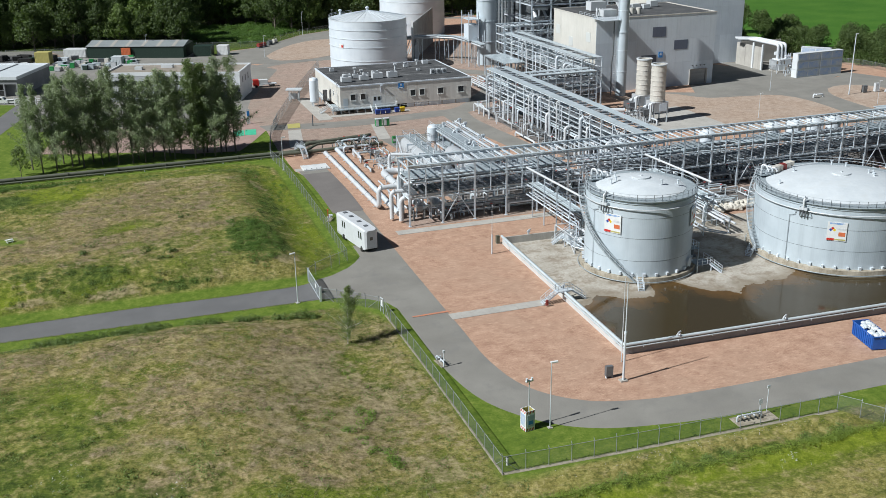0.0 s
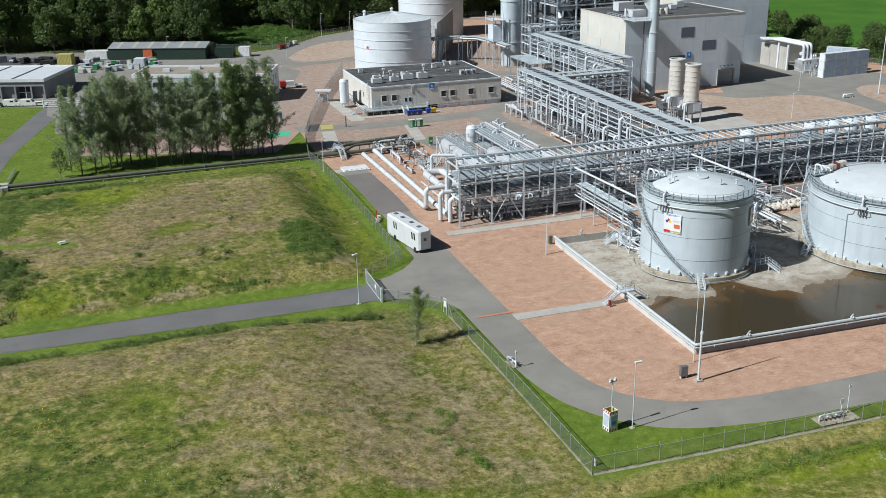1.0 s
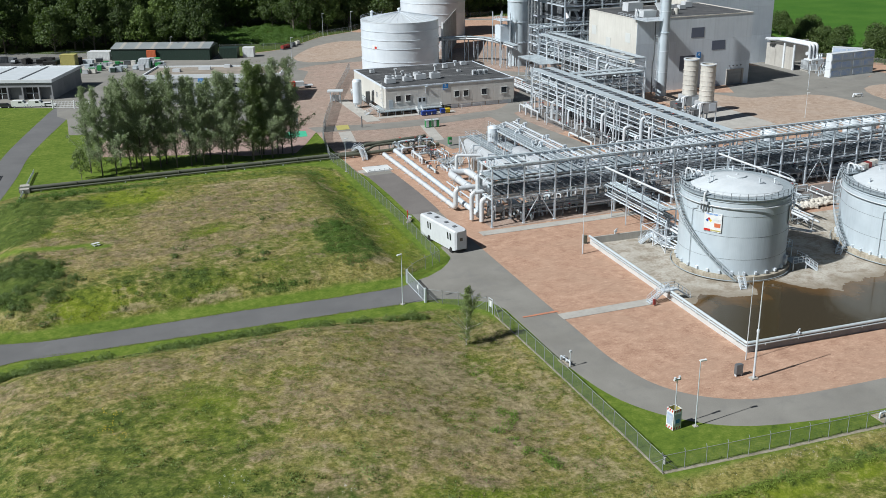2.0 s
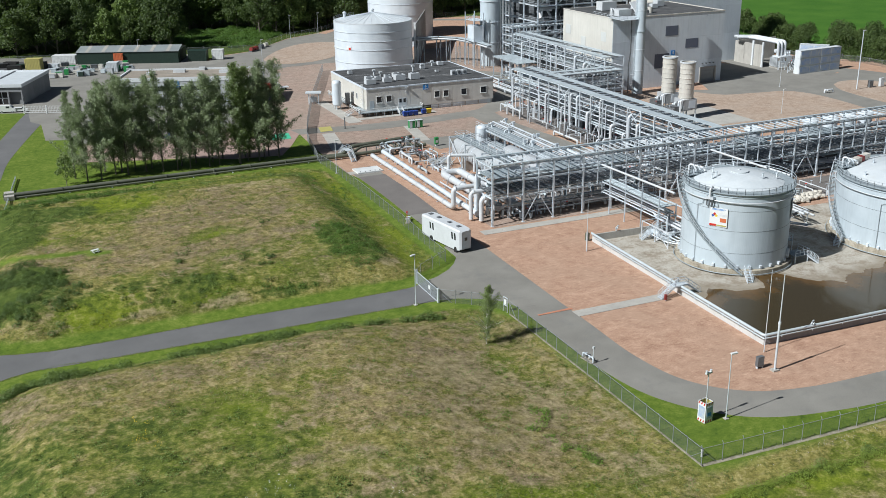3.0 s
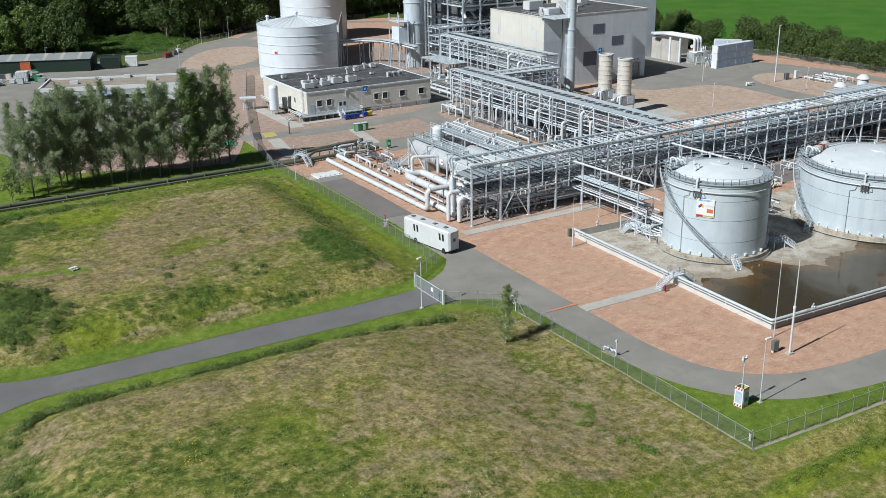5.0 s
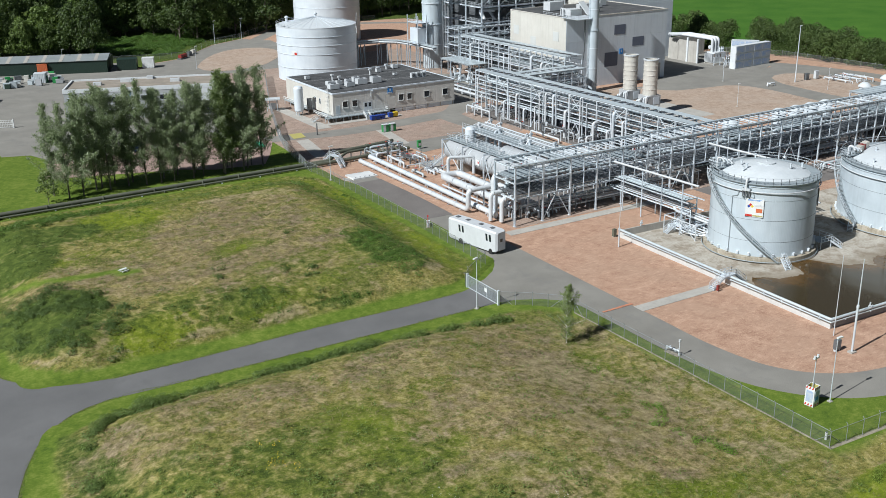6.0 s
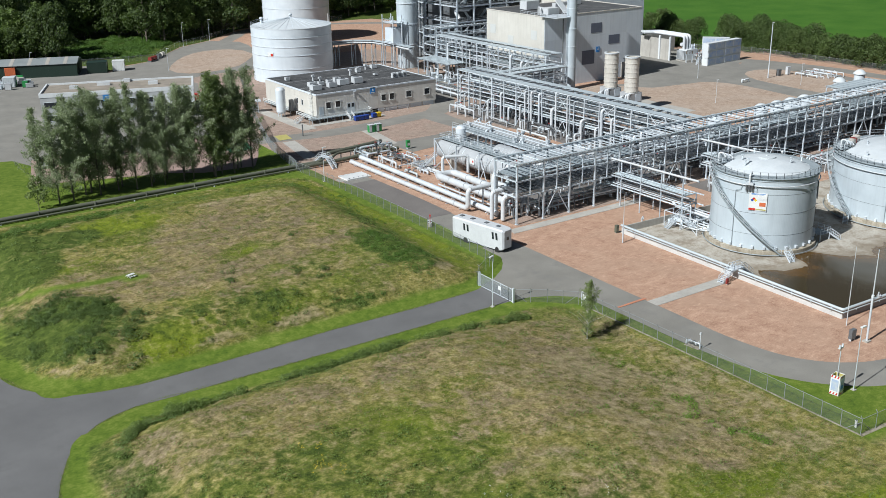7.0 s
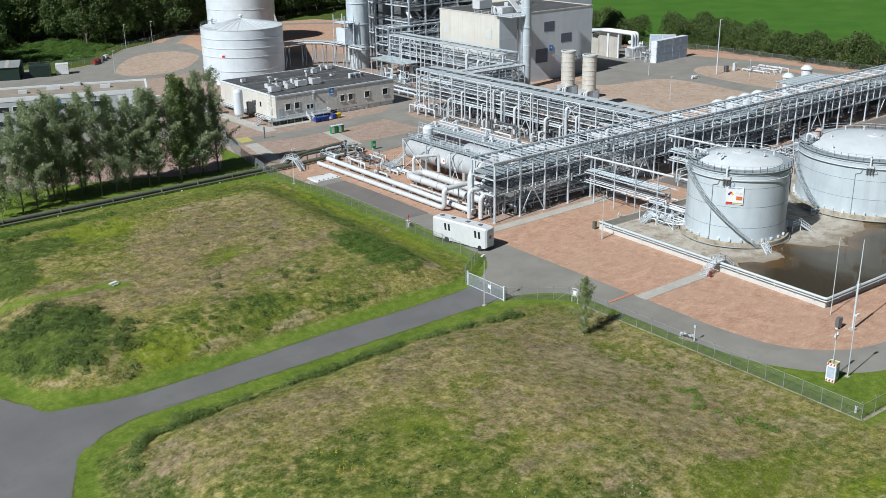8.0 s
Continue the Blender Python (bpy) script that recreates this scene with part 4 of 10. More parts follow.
for i in range(42):
    if 7 < i < 11:
        continue
    part("wall_panel", Shape().box(0.31 + i * 6.0, 6.30 + i * 6.0, 52.8, 53.1, -0.1, 1.5), CONCRETE, bund)
part("coping", Shape().box(-0.06, 0.36, -0.06, 53.16, 1.5, 1.6), WALL_PAINT, bund)
part("coping", Shape().box(0.36, 252, -0.06, 0.36, 1.5, 1.6), CONCRETE, bund)


def railing(parent, points, height=1.1, gap=1.8, closed=False, name="railing", material=STEEL, bar=0.06):
    """Posts, a top rail and a knee rail through the points."""
    sh = Shape()
    pts = [Vector(p) for p in points] + ([Vector(points[0])] if closed else [])
    for a, b in zip(pts, pts[1:]):
        for h in (height, height * 0.52):
            sh.beam(a + Vector((0, 0, h)), b + Vector((0, 0, h)), bar)
        n = max(1, round((b - a).length / gap))
        for i in range(n + 1):
            p = a + (b - a) * i / n
            sh.beam(p, p + Vector((0, 0, height)), bar * 0.92)
    return part(name, sh, material, parent)


def text_bars(parent, x0, x1, y, z, rows, material, step=0.12):
    for i in range(rows):
        part("text_bar", Shape().box(x0, x1 - (i % 3) * 0.15 * (x1 - x0), y - 0.01, y, z - i * step - step * 0.5, z - i * step), material, parent)


def flat_text(body, size, place, material, parent, turn=0.0):
    c = bpy.data.curves.new("lettering", "FONT")
    c.body, c.size, c.extrude, c.align_x, c.align_y = body, size, 0.01, "CENTER", "CENTER"
    c.materials.append(material)
    ob = new("lettering", c)
    ob.parent, ob.matrix_basis = parent, pose(*place, 90, 0, turn)
    return ob


def hazard_sign(parent, angle, r, z):
    """A white board with a hazard diamond, an orange plate and a red strip, on a tank's shell."""
    board = Shape().box(-1.65, 1.65, -0.05, 0.03, -1.75, 1.75)
    ob = part("hazard_sign", board, WHITE, parent, "white hazard board with diamond and orange plate")
    ob.matrix_basis = pose(r * math.cos(angle), r * math.sin(angle), z, 0, 0, math.degrees(angle) + 90)
    y = -0.056
    for dx, dz, m in ((-0.75, 0.57, RED), (-0.75, -0.05, WHITE), (-1.06, 0.26, BLUE), (-0.44, 0.26, YELLOW)):
        d = 0.3
        part("diamond", Shape().add([(dx, y, dz - d), (dx + d, y, dz), (dx, y, dz + d), (dx - d, y, dz)], [(0, 1, 2, 3)]), m, ob)
    part("orange_plate", Shape().box(0.3, 1.45, y - 0.02, y, -0.85, -0.1), ORANGE, ob)
    part("red_strip", Shape().box(-1.6, -0.35, y - 0.02, y, -1.7, -1.3), RED, ob)
    part("yellow_strip", Shape().box(-0.3, 1.55, y - 0.02, y, -1.62, -1.38), LIME, ob)
    text_bars(ob, -1.3, 1.3, y, 1.6, 2, SIGN_BLUE, 0.16)
    for i in range(4):
        part("pictogram", Shape().box(0.1 + i * 0.38, 0.4 + i * 0.38, y - 0.02, y, 0.35, 0.65), CLADDING, ob)
    return ob


def spiral_stair(parent, r, a0, a1, z0, z1, width=1.15):
    """A stair that winds up a tank's shell from angle a0 to a1."""
    n = max(12, round((z1 - z0) / 0.2))
    at = lambda k, rr: (rr * math.cos(a0 + (a1 - a0) * k / n), rr * math.sin(a0 + (a1 - a0) * k / n), z0 + (z1 - z0) * k / n)
    sides = []
    for rr in (r + 0.12 + width, r + 0.12):
        rows = [(at(k, rr - 0.04), at(k, rr + 0.04)) for k in range(n + 1)]
        verts = [(x, y, z + dz) for (p, q) in rows for (x, y, z), dz in ((p, -0.15), (q, -0.15), (q, 0.15), (p, 0.15))]
        faces = [(4 * k + j, 4 * k + (j + 1) % 4, 4 * k + 4 + (j + 1) % 4, 4 * k + 4 + j) for k in range(n) for j in range(4)]
        sides.append(Shape().add(verts, faces + [(3, 2, 1, 0), (4 * n, 4 * n + 1, 4 * n + 2, 4 * n + 3)]))
    top = part("stair", sides[0], GRATING, parent, "galvanised stair winding up the shell")
    part("stringer", sides[1], GRATING, top)
    tread = Shape().box(-0.14, 0.14, 0, width, -0.03, 0.03).mesh("tread", GRATING)
    for k in range(n):
        a = a0 + (a1 - a0) * k / n
        piece("tread", tread, top, pose(*at(k, r + 0.12), 0, 0, math.degrees(a) - 90))
    rails = Shape()
    for rr in (r + 0.15 + width,):
        for h in (1.05, 0.55):
            for k in range(0, n, 2):
                p, q = Vector(at(k, rr)), Vector(at(min(k + 2, n), rr))
                rails.beam(p + Vector((0, 0, h)), q + Vector((0, 0, h)), 0.06)
        for k in range(0, n + 1, 5):
            p = Vector(at(k, rr))
            rails.beam(p, p + Vector((0, 0, 1.05)), 0.06)
    part("handrail", rails, STEEL, top)
    return top


def tank(place, r, shell, apex, label, group, paint, seams, base=1.0, skirt=0.8, ribs=True, walkway=1.0, roof=ROOF_PALE, cone=False, posts=44):
    top = thing("storage_tank", place, label, "storage tank", group)
    if base:
        part("concrete_base", Shape().lathe([(r + skirt, 0), (r + skirt, base), (r - 0.5, base + 0.06)], 72), DIRTY_CONCRETE, top, "stained concrete ring base")
    wall = Shape()
    if ribs:
        n = int(2 * math.pi * r / 0.16) // 2 * 2
        rad = [r - (0.004 if i % 2 else 0.0) for i in range(n)]
        v = [(rad[i] * math.cos(2 * math.pi * i / n), rad[i] * math.sin(2 * math.pi * i / n), z) for z in (base, shell) for i in range(n)]
        wall.add(v, [(i, (i + 1) % n, n + (i + 1) % n, n + i) for i in range(n)])
    else:
        wall.lathe([(r, base), (r, shell)], 96)
    part("shell", wall, paint, top)
    for z in seams:
        part("seam_band", Shape().lathe([(r + 0.0, z - 0.022), (r + 0.025, z - 0.018), (r + 0.025, z + 0.018), (r, z + 0.022)] if ribs else [(r, z - 0.1), (r + 0.14, z - 0.08), (r + 0.14, z + 0.06), (r, z + 0.1)], 96), DARK_STEEL if ribs else STEEL, top)
    if cone:
        part("roof", Shape().lathe([(r + 0.08, shell - 0.1), (r + 0.08, shell + 0.05), (0.6, apex), (0, apex + 0.1)], 96), roof, top)
        for i in range(32):
            a = 2 * math.pi * i / 32
            part("roof_rib", Shape().beam((r * math.cos(a), r * math.sin(a), shell + 0.1), (0.8 * math.cos(a), 0.8 * math.sin(a), apex + 0.04), 0.12, 0.1), STEEL, top)
    else:
        rows = [((r - 1.7) * (1 - k / 10), shell + 0.15 + (apex - shell - 0.15) * (1 - (1 - k / 10) ** 2)) for k in range(11)]
        part("roof", Shape().lathe(rows, 96), roof, top, "pale domed roof")
        part("walkway", Shape().lathe([(r - 1.75, shell + 0.1), (r + 0.1, shell + 0.1), (r + 0.42, shell + 0.02), (r + 0.42, shell - 0.06), (r, shell - 0.08)], 96), GRATING, top, "grey grating walkway round the rim")
        part("wind_girder", Shape().lathe([(r, shell - 0.62), (r + 0.14, shell - 0.62), (r + 0.14, shell - 0.52), (r, shell - 0.5)], 96), paint, top)
        part("vent", Shape().lathe([(1.7, apex - 0.05), (1.7, apex + 0.18), (0, apex + 0.3)], 24).cyl((0, 0, apex), (0, 0, apex + 0.45), 0.22, 10), ROOF_PALE, top)
    if walkway:
        rr = r + (0.3 if not cone else -0.1)
        railing(top, [(rr * math.cos(2 * math.pi * i / posts), rr * math.sin(2 * math.pi * i / posts), shell + 0.08) for i in range(posts)], 1.15, 3.0, True)
    return top


t1 = tank((90.8, 154.9, 0.05), 9.9, 15.2, 16.9, "pale blue ribbed steel storage tank with domed roof", "tanks in the compound", TANK_BLUE, (4.0, 8.2, 12.0))
t2 = tank((130.5, 148.6, 0.05), 15.3, 12.9, 15.0, "broad pale blue ribbed steel storage tank with domed roof", "tanks in the compound", TANK_BLUE, (4.6, 8.6), base=1.15, posts=64)
t3 = tank((100.6, 383.7, 0), 15.1, 19.7, 22.4, "large white steel tank with a ribbed cone roof", "white tanks", TANK_WHITE, (5, 10.0, 13.2, 16.4), base=0, ribs=False, cone=True, roof=ROOF_PALE, posts=60, walkway=0)
tank((146.3, 472, 0), 15.6, 27, 30, "tall white steel tank behind the plant", "white tanks", TANK_WHITE, (6, 11, 16, 21), base=0, ribs=False, cone=True, roof=ROOF_PALE, posts=60)
spiral_stair(t1, 9.95, radians(240), radians(146), 0.4, 15.2)
spiral_stair(t2, 15.35, radians(174), radians(118), 0.9, 12.9)
hazard_sign(t1, radians(212.7), 9.95, 10.6)
hazard_sign(t2, radians(230.5), 15.35, 8.3)
hazard_sign(t1, radians(315), 9.95, 10.9)


railing(t3, [(15.0 * math.cos(radians(a)), 15.0 * math.sin(radians(a)), 19.8) for a in range(100, 212, 8)], 1.15, 2.2)
for x, y in ((0.0, 0.0), (-9.5, 5.5)):
    part("roof_vent", Shape().cyl((x, y, 19.8), (x, y, 23.4 - 0.12 * abs(x)), 0.5, 10).lathe([(0.75, 23.2 - 0.12 * abs(x)), (0.75, 23.6 - 0.12 * abs(x)), (0, 24.0 - 0.12 * abs(x))], 12, x, y), TANK_WHITE, t3)
mark = part("hazard_sign", Shape().box(-1.2, 1.2, -0.05, 0.03, -0.8, 0.8), WHITE, t3, "small white and red hazard board")
mark.matrix_basis = pose(15.16 * math.cos(radians(212)), 15.16 * math.sin(radians(212)), 10.6, 0, 0, 302)
part("red_plate", Shape().box(0.1, 1.1, -0.08, -0.05, -0.6, 0.3), RED, mark)

# ---- pipe racks ----
def pipe_rack(place, length, width, top, levels, bay, label, turn=0.0, pipes=7, braces=(), trays=False, tubes=True, seed=1, posts=True, risers=0):
    """A steel frame of bays along local x: columns, beams on each level, ties, braces, and the pipes that lie on them."""
    rnd = random.Random(seed)
    rack = thing("pipe_rack", place, label, "pipe rack", "pipe racks", turn=turn)
    n = round(length / bay)
    bay = length / n
    col = Shape().section((0, 0, 0), (0, 0, top), 0.34, 0.34).box(-0.3, 0.3, -0.3, 0.3, 0, 0.12).mesh("column", STEEL)
    long_b = Shape().section((0, 0, 0), (bay, 0, 0), 0.22, 0.3).mesh("beam", STEEL)
    cross = Shape().section((0, 0, 0), (0, width, 0), 0.22, 0.3).mesh("cross_beam", STEEL)
    tie = Shape().beam((0, 0, 0), (0, width, 0), 0.16, 0.18).mesh("tie", STEEL)
    top_tie = Shape().beam((0, 0, 0), (0, width, 0), 0.3, 0.1).mesh("top_tie", STEEL)
    half = Shape().section((0, 0, 0), (0, 0, top - levels[0]), 0.2, 0.2).mesh("half_post", STEEL)
    for i in range(n + 1):
        for y in (0, width):
            piece("column", col, rack, pose(i * bay, y, 0))
        for z in (*levels, top):
            piece("cross_beam", cross, rack, pose(i * bay, 0, z))
        if i < n:
            for z in (*levels, top):
                for y in (0, width):
                    piece("beam", long_b, rack, pose(i * bay, y, z - 0.02))
            for k in (1, 2, 3):
                piece("top_tie", top_tie, rack, pose((i + k / 4) * bay, 0, top + 0.12))
            for z in levels:
                piece("tie", tie, rack, pose((i + 0.5) * bay, 0, z))
            if posts:
                for y in (0, width):
                    piece("half_post", half, rack, pose((i + 0.5) * bay, y, levels[0]))
    for i in braces:
        for y in (0, width):
            part("brace", Shape().beam((i * bay, y, 0.2), ((i + 0.5) * bay, y, levels[0]), 0.16), STEEL, rack)
            part("brace", Shape().beam(((i + 1) * bay, y, 0.2), ((i + 0.5) * bay, y, levels[0]), 0.16), STEEL, rack)
    if not posts:
        for i in braces:
            for y in (0, width):
                for a, b in ((i, i + 1), (i + 1, i)):
                    part("cross_brace", Shape().beam((a * bay, y, levels[-2]), (b * bay, y, top), 0.14), STEEL, rack)
    if tubes:
        for y in (0, width):
            part("top_pipe", Shape().cyl((-0.4, y, top + 0.42), (length + 0.4, y, top + 0.42), 0.2, 8), TRAY, rack)
    if trays:
        for y0, y1 in ((-0.2, 2.2), (width - 2.2, width + 0.2)):
            for i in range(n):
                part("tray_cover", Shape().box(i * bay + 0.02, (i + 1) * bay - 0.02, y0, y1, top + 0.2, top + 0.28), TRAY, rack)
        for i in range(n * 2):
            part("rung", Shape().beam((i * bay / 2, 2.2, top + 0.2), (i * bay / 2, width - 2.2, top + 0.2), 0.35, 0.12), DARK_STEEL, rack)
    for z in [] if tubes else [(a + b) / 2 for a, b in zip(levels, (*levels[1:], top))]:
        for y in (0, width):
            part("side_rail", Shape().beam((0, y, z), (length, y, z), 0.12, 0.14), STEEL, rack)
    for i in range(n):
        if rnd.random() < 0.97:
            nx, ny = int(bay / 0.5), int(width / 0.5)
            v = [(i * bay + 0.1 + (bay - 0.2) * a / nx, 0.2 + (width - 0.4) * c / ny, levels[0] + 0.85) for c in range(ny + 1) for a in range(nx + 1)]
            cells = [(c * (nx + 1) + a, c * (nx + 1) + a + 1, (c + 1) * (nx + 1) + a + 1, (c + 1) * (nx + 1) + a) for c in range(ny) for a in range(nx) if not (a % 3 == 1 and c % 2 == 1)]
            # dark steel puts the shade inside the rack into this deck's colour
            part("lower_deck", Shape().add(v, cells), DARK_STEEL, rack, "open grating deck added to deepen shade in the rack")
            # upper decks are added to keep sun off the bays below
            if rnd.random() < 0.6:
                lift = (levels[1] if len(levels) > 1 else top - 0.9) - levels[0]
                part("upper_deck", Shape().add([(a, b, c + lift) for a, b, c in v], cells), GRATING, rack, "open grating deck added to deepen shade in the rack")
    for z in levels:
        for y0 in [rnd.uniform(0.5, width - 1.6) for _ in range(2)]:
            start = rnd.choice((0, 1, 3)) * bay
            wide = rnd.choice((0.6, 0.75, 0.9))
            ladder = Shape()
            for y in (y0, y0 + wide):
                ladder.beam((start, y, z + 0.72), (length, y, z + 0.72), 0.05, 0.14)
            for k in range(int((length - start) / 0.7)):
                ladder.beam((start + 0.35 + k * 0.7, y0, z + 0.7), (start + 0.35 + k * 0.7, y0 + wide, z + 0.7), 0.16, 0.05)
            part("cable_ladder", ladder, STEEL, rack, "galvanised cable ladder")
    for z in levels:
        y = 0.45
        while y < width - 0.5:
            r = rnd.choice((0.09, 0.12, 0.17, 0.24))
            y += r
            at = rnd.choice((0, 0, 0.5 * bay, bay))
            while at < length - bay:
                run = min(length - at, bay * rnd.choice((2, 3, 5, 8, 30)))
                m = rnd.choice((CLADDING, STEEL, TRAY, VESSEL, DARK_STEEL, DARK_STEEL))
                kind = rnd.random()
                if kind < 0.12:
                    part("cable_tray", Shape().box(at, at + run, y - 0.3, y + 0.3, z + 0.17, z + 0.27), TRAY, rack)
                elif kind < 0.75:
                    part("pipe", Shape().cyl((at, y, z + 0.16 + r), (at + run, y, z + 0.16 + r), r, 8), m, rack)
                else:
                    down = rnd.choice((-1, 1)) * rnd.uniform(1.2, 2.6)
                    part("pipe", Shape().tube([(at, y, z + 0.16 + r), (at + run - 0.6, y, z + 0.16 + r), (at + run - 0.6, y, z + down)], r, 8), m, rack)
                at += run + bay * rnd.choice((0.5, 1, 2, 4))
            y += r + 0.3 + rnd.random() * pipes * 0.08
    for i in range(n):
        if rnd.random() < 0.45:
            y0 = rnd.uniform(0.3, width - 3.2)
            part("deck", Shape().box(i * bay + 0.1, (i + 1) * bay - 0.1, y0, y0 + rnd.uniform(1.2, 2.8), levels[-1] + 0.75, levels[-1] + 0.8), TRAY, rack)
    for k in range(risers):
        x, r, h = length * (k + rnd.uniform(0.2, 0.8)) / risers, rnd.choice((0.14, 0.2, 0.3, 0.42)), rnd.uniform(levels[0], top + 0.2)
        y = width + rnd.uniform(0.4, 1.3)
        part("riser", Shape().tube([(x, y, 0.1), (x, y, h), (x, y - 2.4, h)], r, 8), rnd.choice((CLADDING, CLADDING, STEEL)), rack)
    return rack


LEVELS = (6.0, 9.4)
pipe_rack((57.3, 191.1, 0), 182.5, 7.4, 12.75, LEVELS, 7.3, "galvanised steel pipe rack full of pipes beside the tanks", braces=(1, 6, 11, 16, 21), seed=3, pipes=10)
pipe_rack((123.5, 200.2, 0), 116, 8.5, 5.4, (2.2,), 9.6, "low galvanised pipe rack full of pipes behind the tall rack", tubes=True, seed=15, pipes=8, posts=True)
pipe_rack((122.4, 199.0, 0), 96, 7.0, 12.8, (5.0, 7.6, 10.2), 6.0, "galvanised steel pipe rack topped with blue-grey cable trays", turn=90, braces=(1, 4, 7, 10, 13), risers=26, posts=False, trays=True, tubes=False, seed=5, pipes=8)
pipe_rack((152.0, 287, 0), 64, 7.0, 15.0, (5.5, 8.8, 12.0), 6.4, "galvanised steel pipe rack beside the hall", turn=90, braces=(1, 4, 7), risers=12, posts=False, trays=True, tubes=False, seed=7, pipes=8)
pipe_rack((122.6, 276, 0), 22, 7.0, 12.9, (4.5, 7.5, 10.2), 5.5, "short galvanised steel rack bridging two pipe racks", trays=True, tubes=False, seed=9, pipes=6)
pipe_rack((145, 352, 0), 60, 8.0, 17.0, (7, 11, 14), 6.0, "galvanised steel pipe rack behind the hall", tubes=True, seed=11, pipes=8)


# ---- buildings ----
def panel_wall(parent, a, b, z0, z1, width, material, out, rows=1, name="wall_panel", thick=0.12, label=""):
    """Cladding panels along the line a to b of the plan, with open joints."""
    a, b = Vector(a), Vector(b)
    d = b - a
    n = max(1, round(d.length / width))
    w, h = d.length / n, (z1 - z0) / rows
    me = Shape().box(0.015, w - 0.015, 0, thick, 0.015, h - 0.015).mesh(name, material)
    turn = math.degrees(math.atan2(d.y, d.x))
    o = Vector(out).normalized() * 0.01
    for i in range(n):
        for j in range(rows):
            p = a + d * (i / n) + o
            m = pose(p.x, p.y, z0 + j * h, 0, 0, turn)
            if Vector((-d.y, d.x)).dot(Vector(out)) < 0:
                m = m @ Matrix.Translation((0, -thick, 0))
            piece(name, me, parent, m, label)


def window(parent, x, y, z, w, h, face="s", frame_material=STEEL, pane_material=GLASS):
    """A window of width w and height h with its lower left corner there, in a wall that looks to face."""
    turn = {"s": 0, "e": 90, "n": 180, "w": -90}[face]
    fr = Shape()
    for p, q in (((0, 0, 0), (w, 0, 0)), ((0, 0, h), (w, 0, h)), ((0, 0, 0), (0, 0, h)), ((w, 0, 0), (w, 0, h))):
        fr.beam(p, q, 0.18, 0.1)
    ob = part("window", fr, frame_material, parent)
    ob.matrix_basis = pose(x, y, z, 0, 0, turn)
    part("pane", Shape().box(0.04, w - 0.04, -0.04, 0.0, 0.04, h - 0.04), pane_material, ob)
    return ob


def control_building():
    b = thing("control_building", (70.4, 306.8, 0), "low grey panelled control building with a dark flat roof", "building")
    L, D, H, F = 44.2, 36.5, 8.3, 1.4
    part("core", Shape().box(0.15, L - 0.15, 0.15, D - 0.15, F, H - 0.1), GREY_WALL, b)
    part("roof", Shape().box(0.3, L - 0.3, 0.3, D - 0.3, H - 0.12, H + 0.05), DARK_ROOF, b, "dark bitumen flat roof")
    for x0, x1, y0, y1 in ((-0.1, L + 0.1, -0.16, 0.3), (-0.1, L + 0.1, D - 0.3, D + 0.1), (-0.16, 0.3, 0.3, D - 0.3), (L - 0.3, L + 0.1, 0.3, D - 0.3)):
        part("parapet", Shape().box(x0, x1, y0, y1, H - 0.25, H + 0.16), GREY_WALL, b)
    panel_wall(b, (0, 0.13), (L, 0.13), F, H - 0.25, 3.7, BEIGE_WALL, (0, -1))
    panel_wall(b, (0.13, 0.14), (0.13, D), F, H - 0.25, 3.65, CREAM_WALL, (-1, 0))
    panel_wall(b, (L - 0.13, 0.14), (L - 0.13, D), F, H - 0.25, 3.65, GREY_WALL, (1, 0))
    for i in range(10):
        for y in (0.4, D * 0.5, D - 0.4):
            part("stilt", Shape().box(0.6 + i * (L - 1.4) / 9, 1.0 + i * (L - 1.4) / 9, y - 0.2, y + 0.2, 0, F), CONCRETE, b)
    part("skirt", Shape().box(22, L - 0.2, 0.25, 0.4, 0.1, F), GREY_WALL, b)
    for x, w in ((3.3, 1.7), (6.6, 1.7), (23.2, 1.7), (26.3, 1.7), (32.6, 1.9), (39.6, 2.0)):
        window(b, x, -0.02, F + 2.3, w, 1.9, frame_material=WHITE)
        part("window_hood", Shape().box(x - 0.2, x + w + 0.2, -0.16, -0.02, F + 4.25, F + 4.38), WHITE, b)
        part("window_sill", Shape().box(x - 0.2, x + w + 0.2, -0.22, -0.02, F + 2.1, F + 2.22), WHITE, b)
    part("side_door", Shape().box(0.9, 2.4, -0.06, 0.0, F + 0.05, F + 3.1), TANK_BLUE, b, "pale blue steel door")
    for k in range(1, 12):
        part("roof_seam", Shape().box(0.4, L - 0.4, k * 3.05, k * 3.05 + 0.22, H + 0.05, H + 0.075), GREY_ROOF if k % 4 == 0 else DARK_ROOF, b)
    for y in (2.2, 3.0):
        part("roof_ladder", Shape().beam((-0.45, y, 0.1), (-0.45, y, H + 1.3), 0.1), WHITE, b)
    rungs = Shape()
    for k in range(23):
        rungs.beam((-0.45, 2.2, 0.5 + k * 0.4), (-0.45, 3.0, 0.5 + k * 0.4), 0.06)
    part("ladder_rungs", rungs, WHITE, b)
    for z in (3.5, 4.7, 5.9, 7.1, 8.3, 9.3):
        part("ladder_hoop", Shape().tube([(-0.45, 2.1, z), (-1.2, 2.2, z), (-1.2, 3.0, z), (-0.45, 3.1, z)], 0.05, 6), WHITE, b)
    for y in (9, 12.5):
        window(b, 0.02, y + 1.0, F + 2.4, 1.0, 1.7, "w")
    door = part("door", Shape().box(10.6, 13.4, -0.05, 0.02, F + 0.1, F + 3.2), WHITE_WALL, b, "pale double door with two panes")
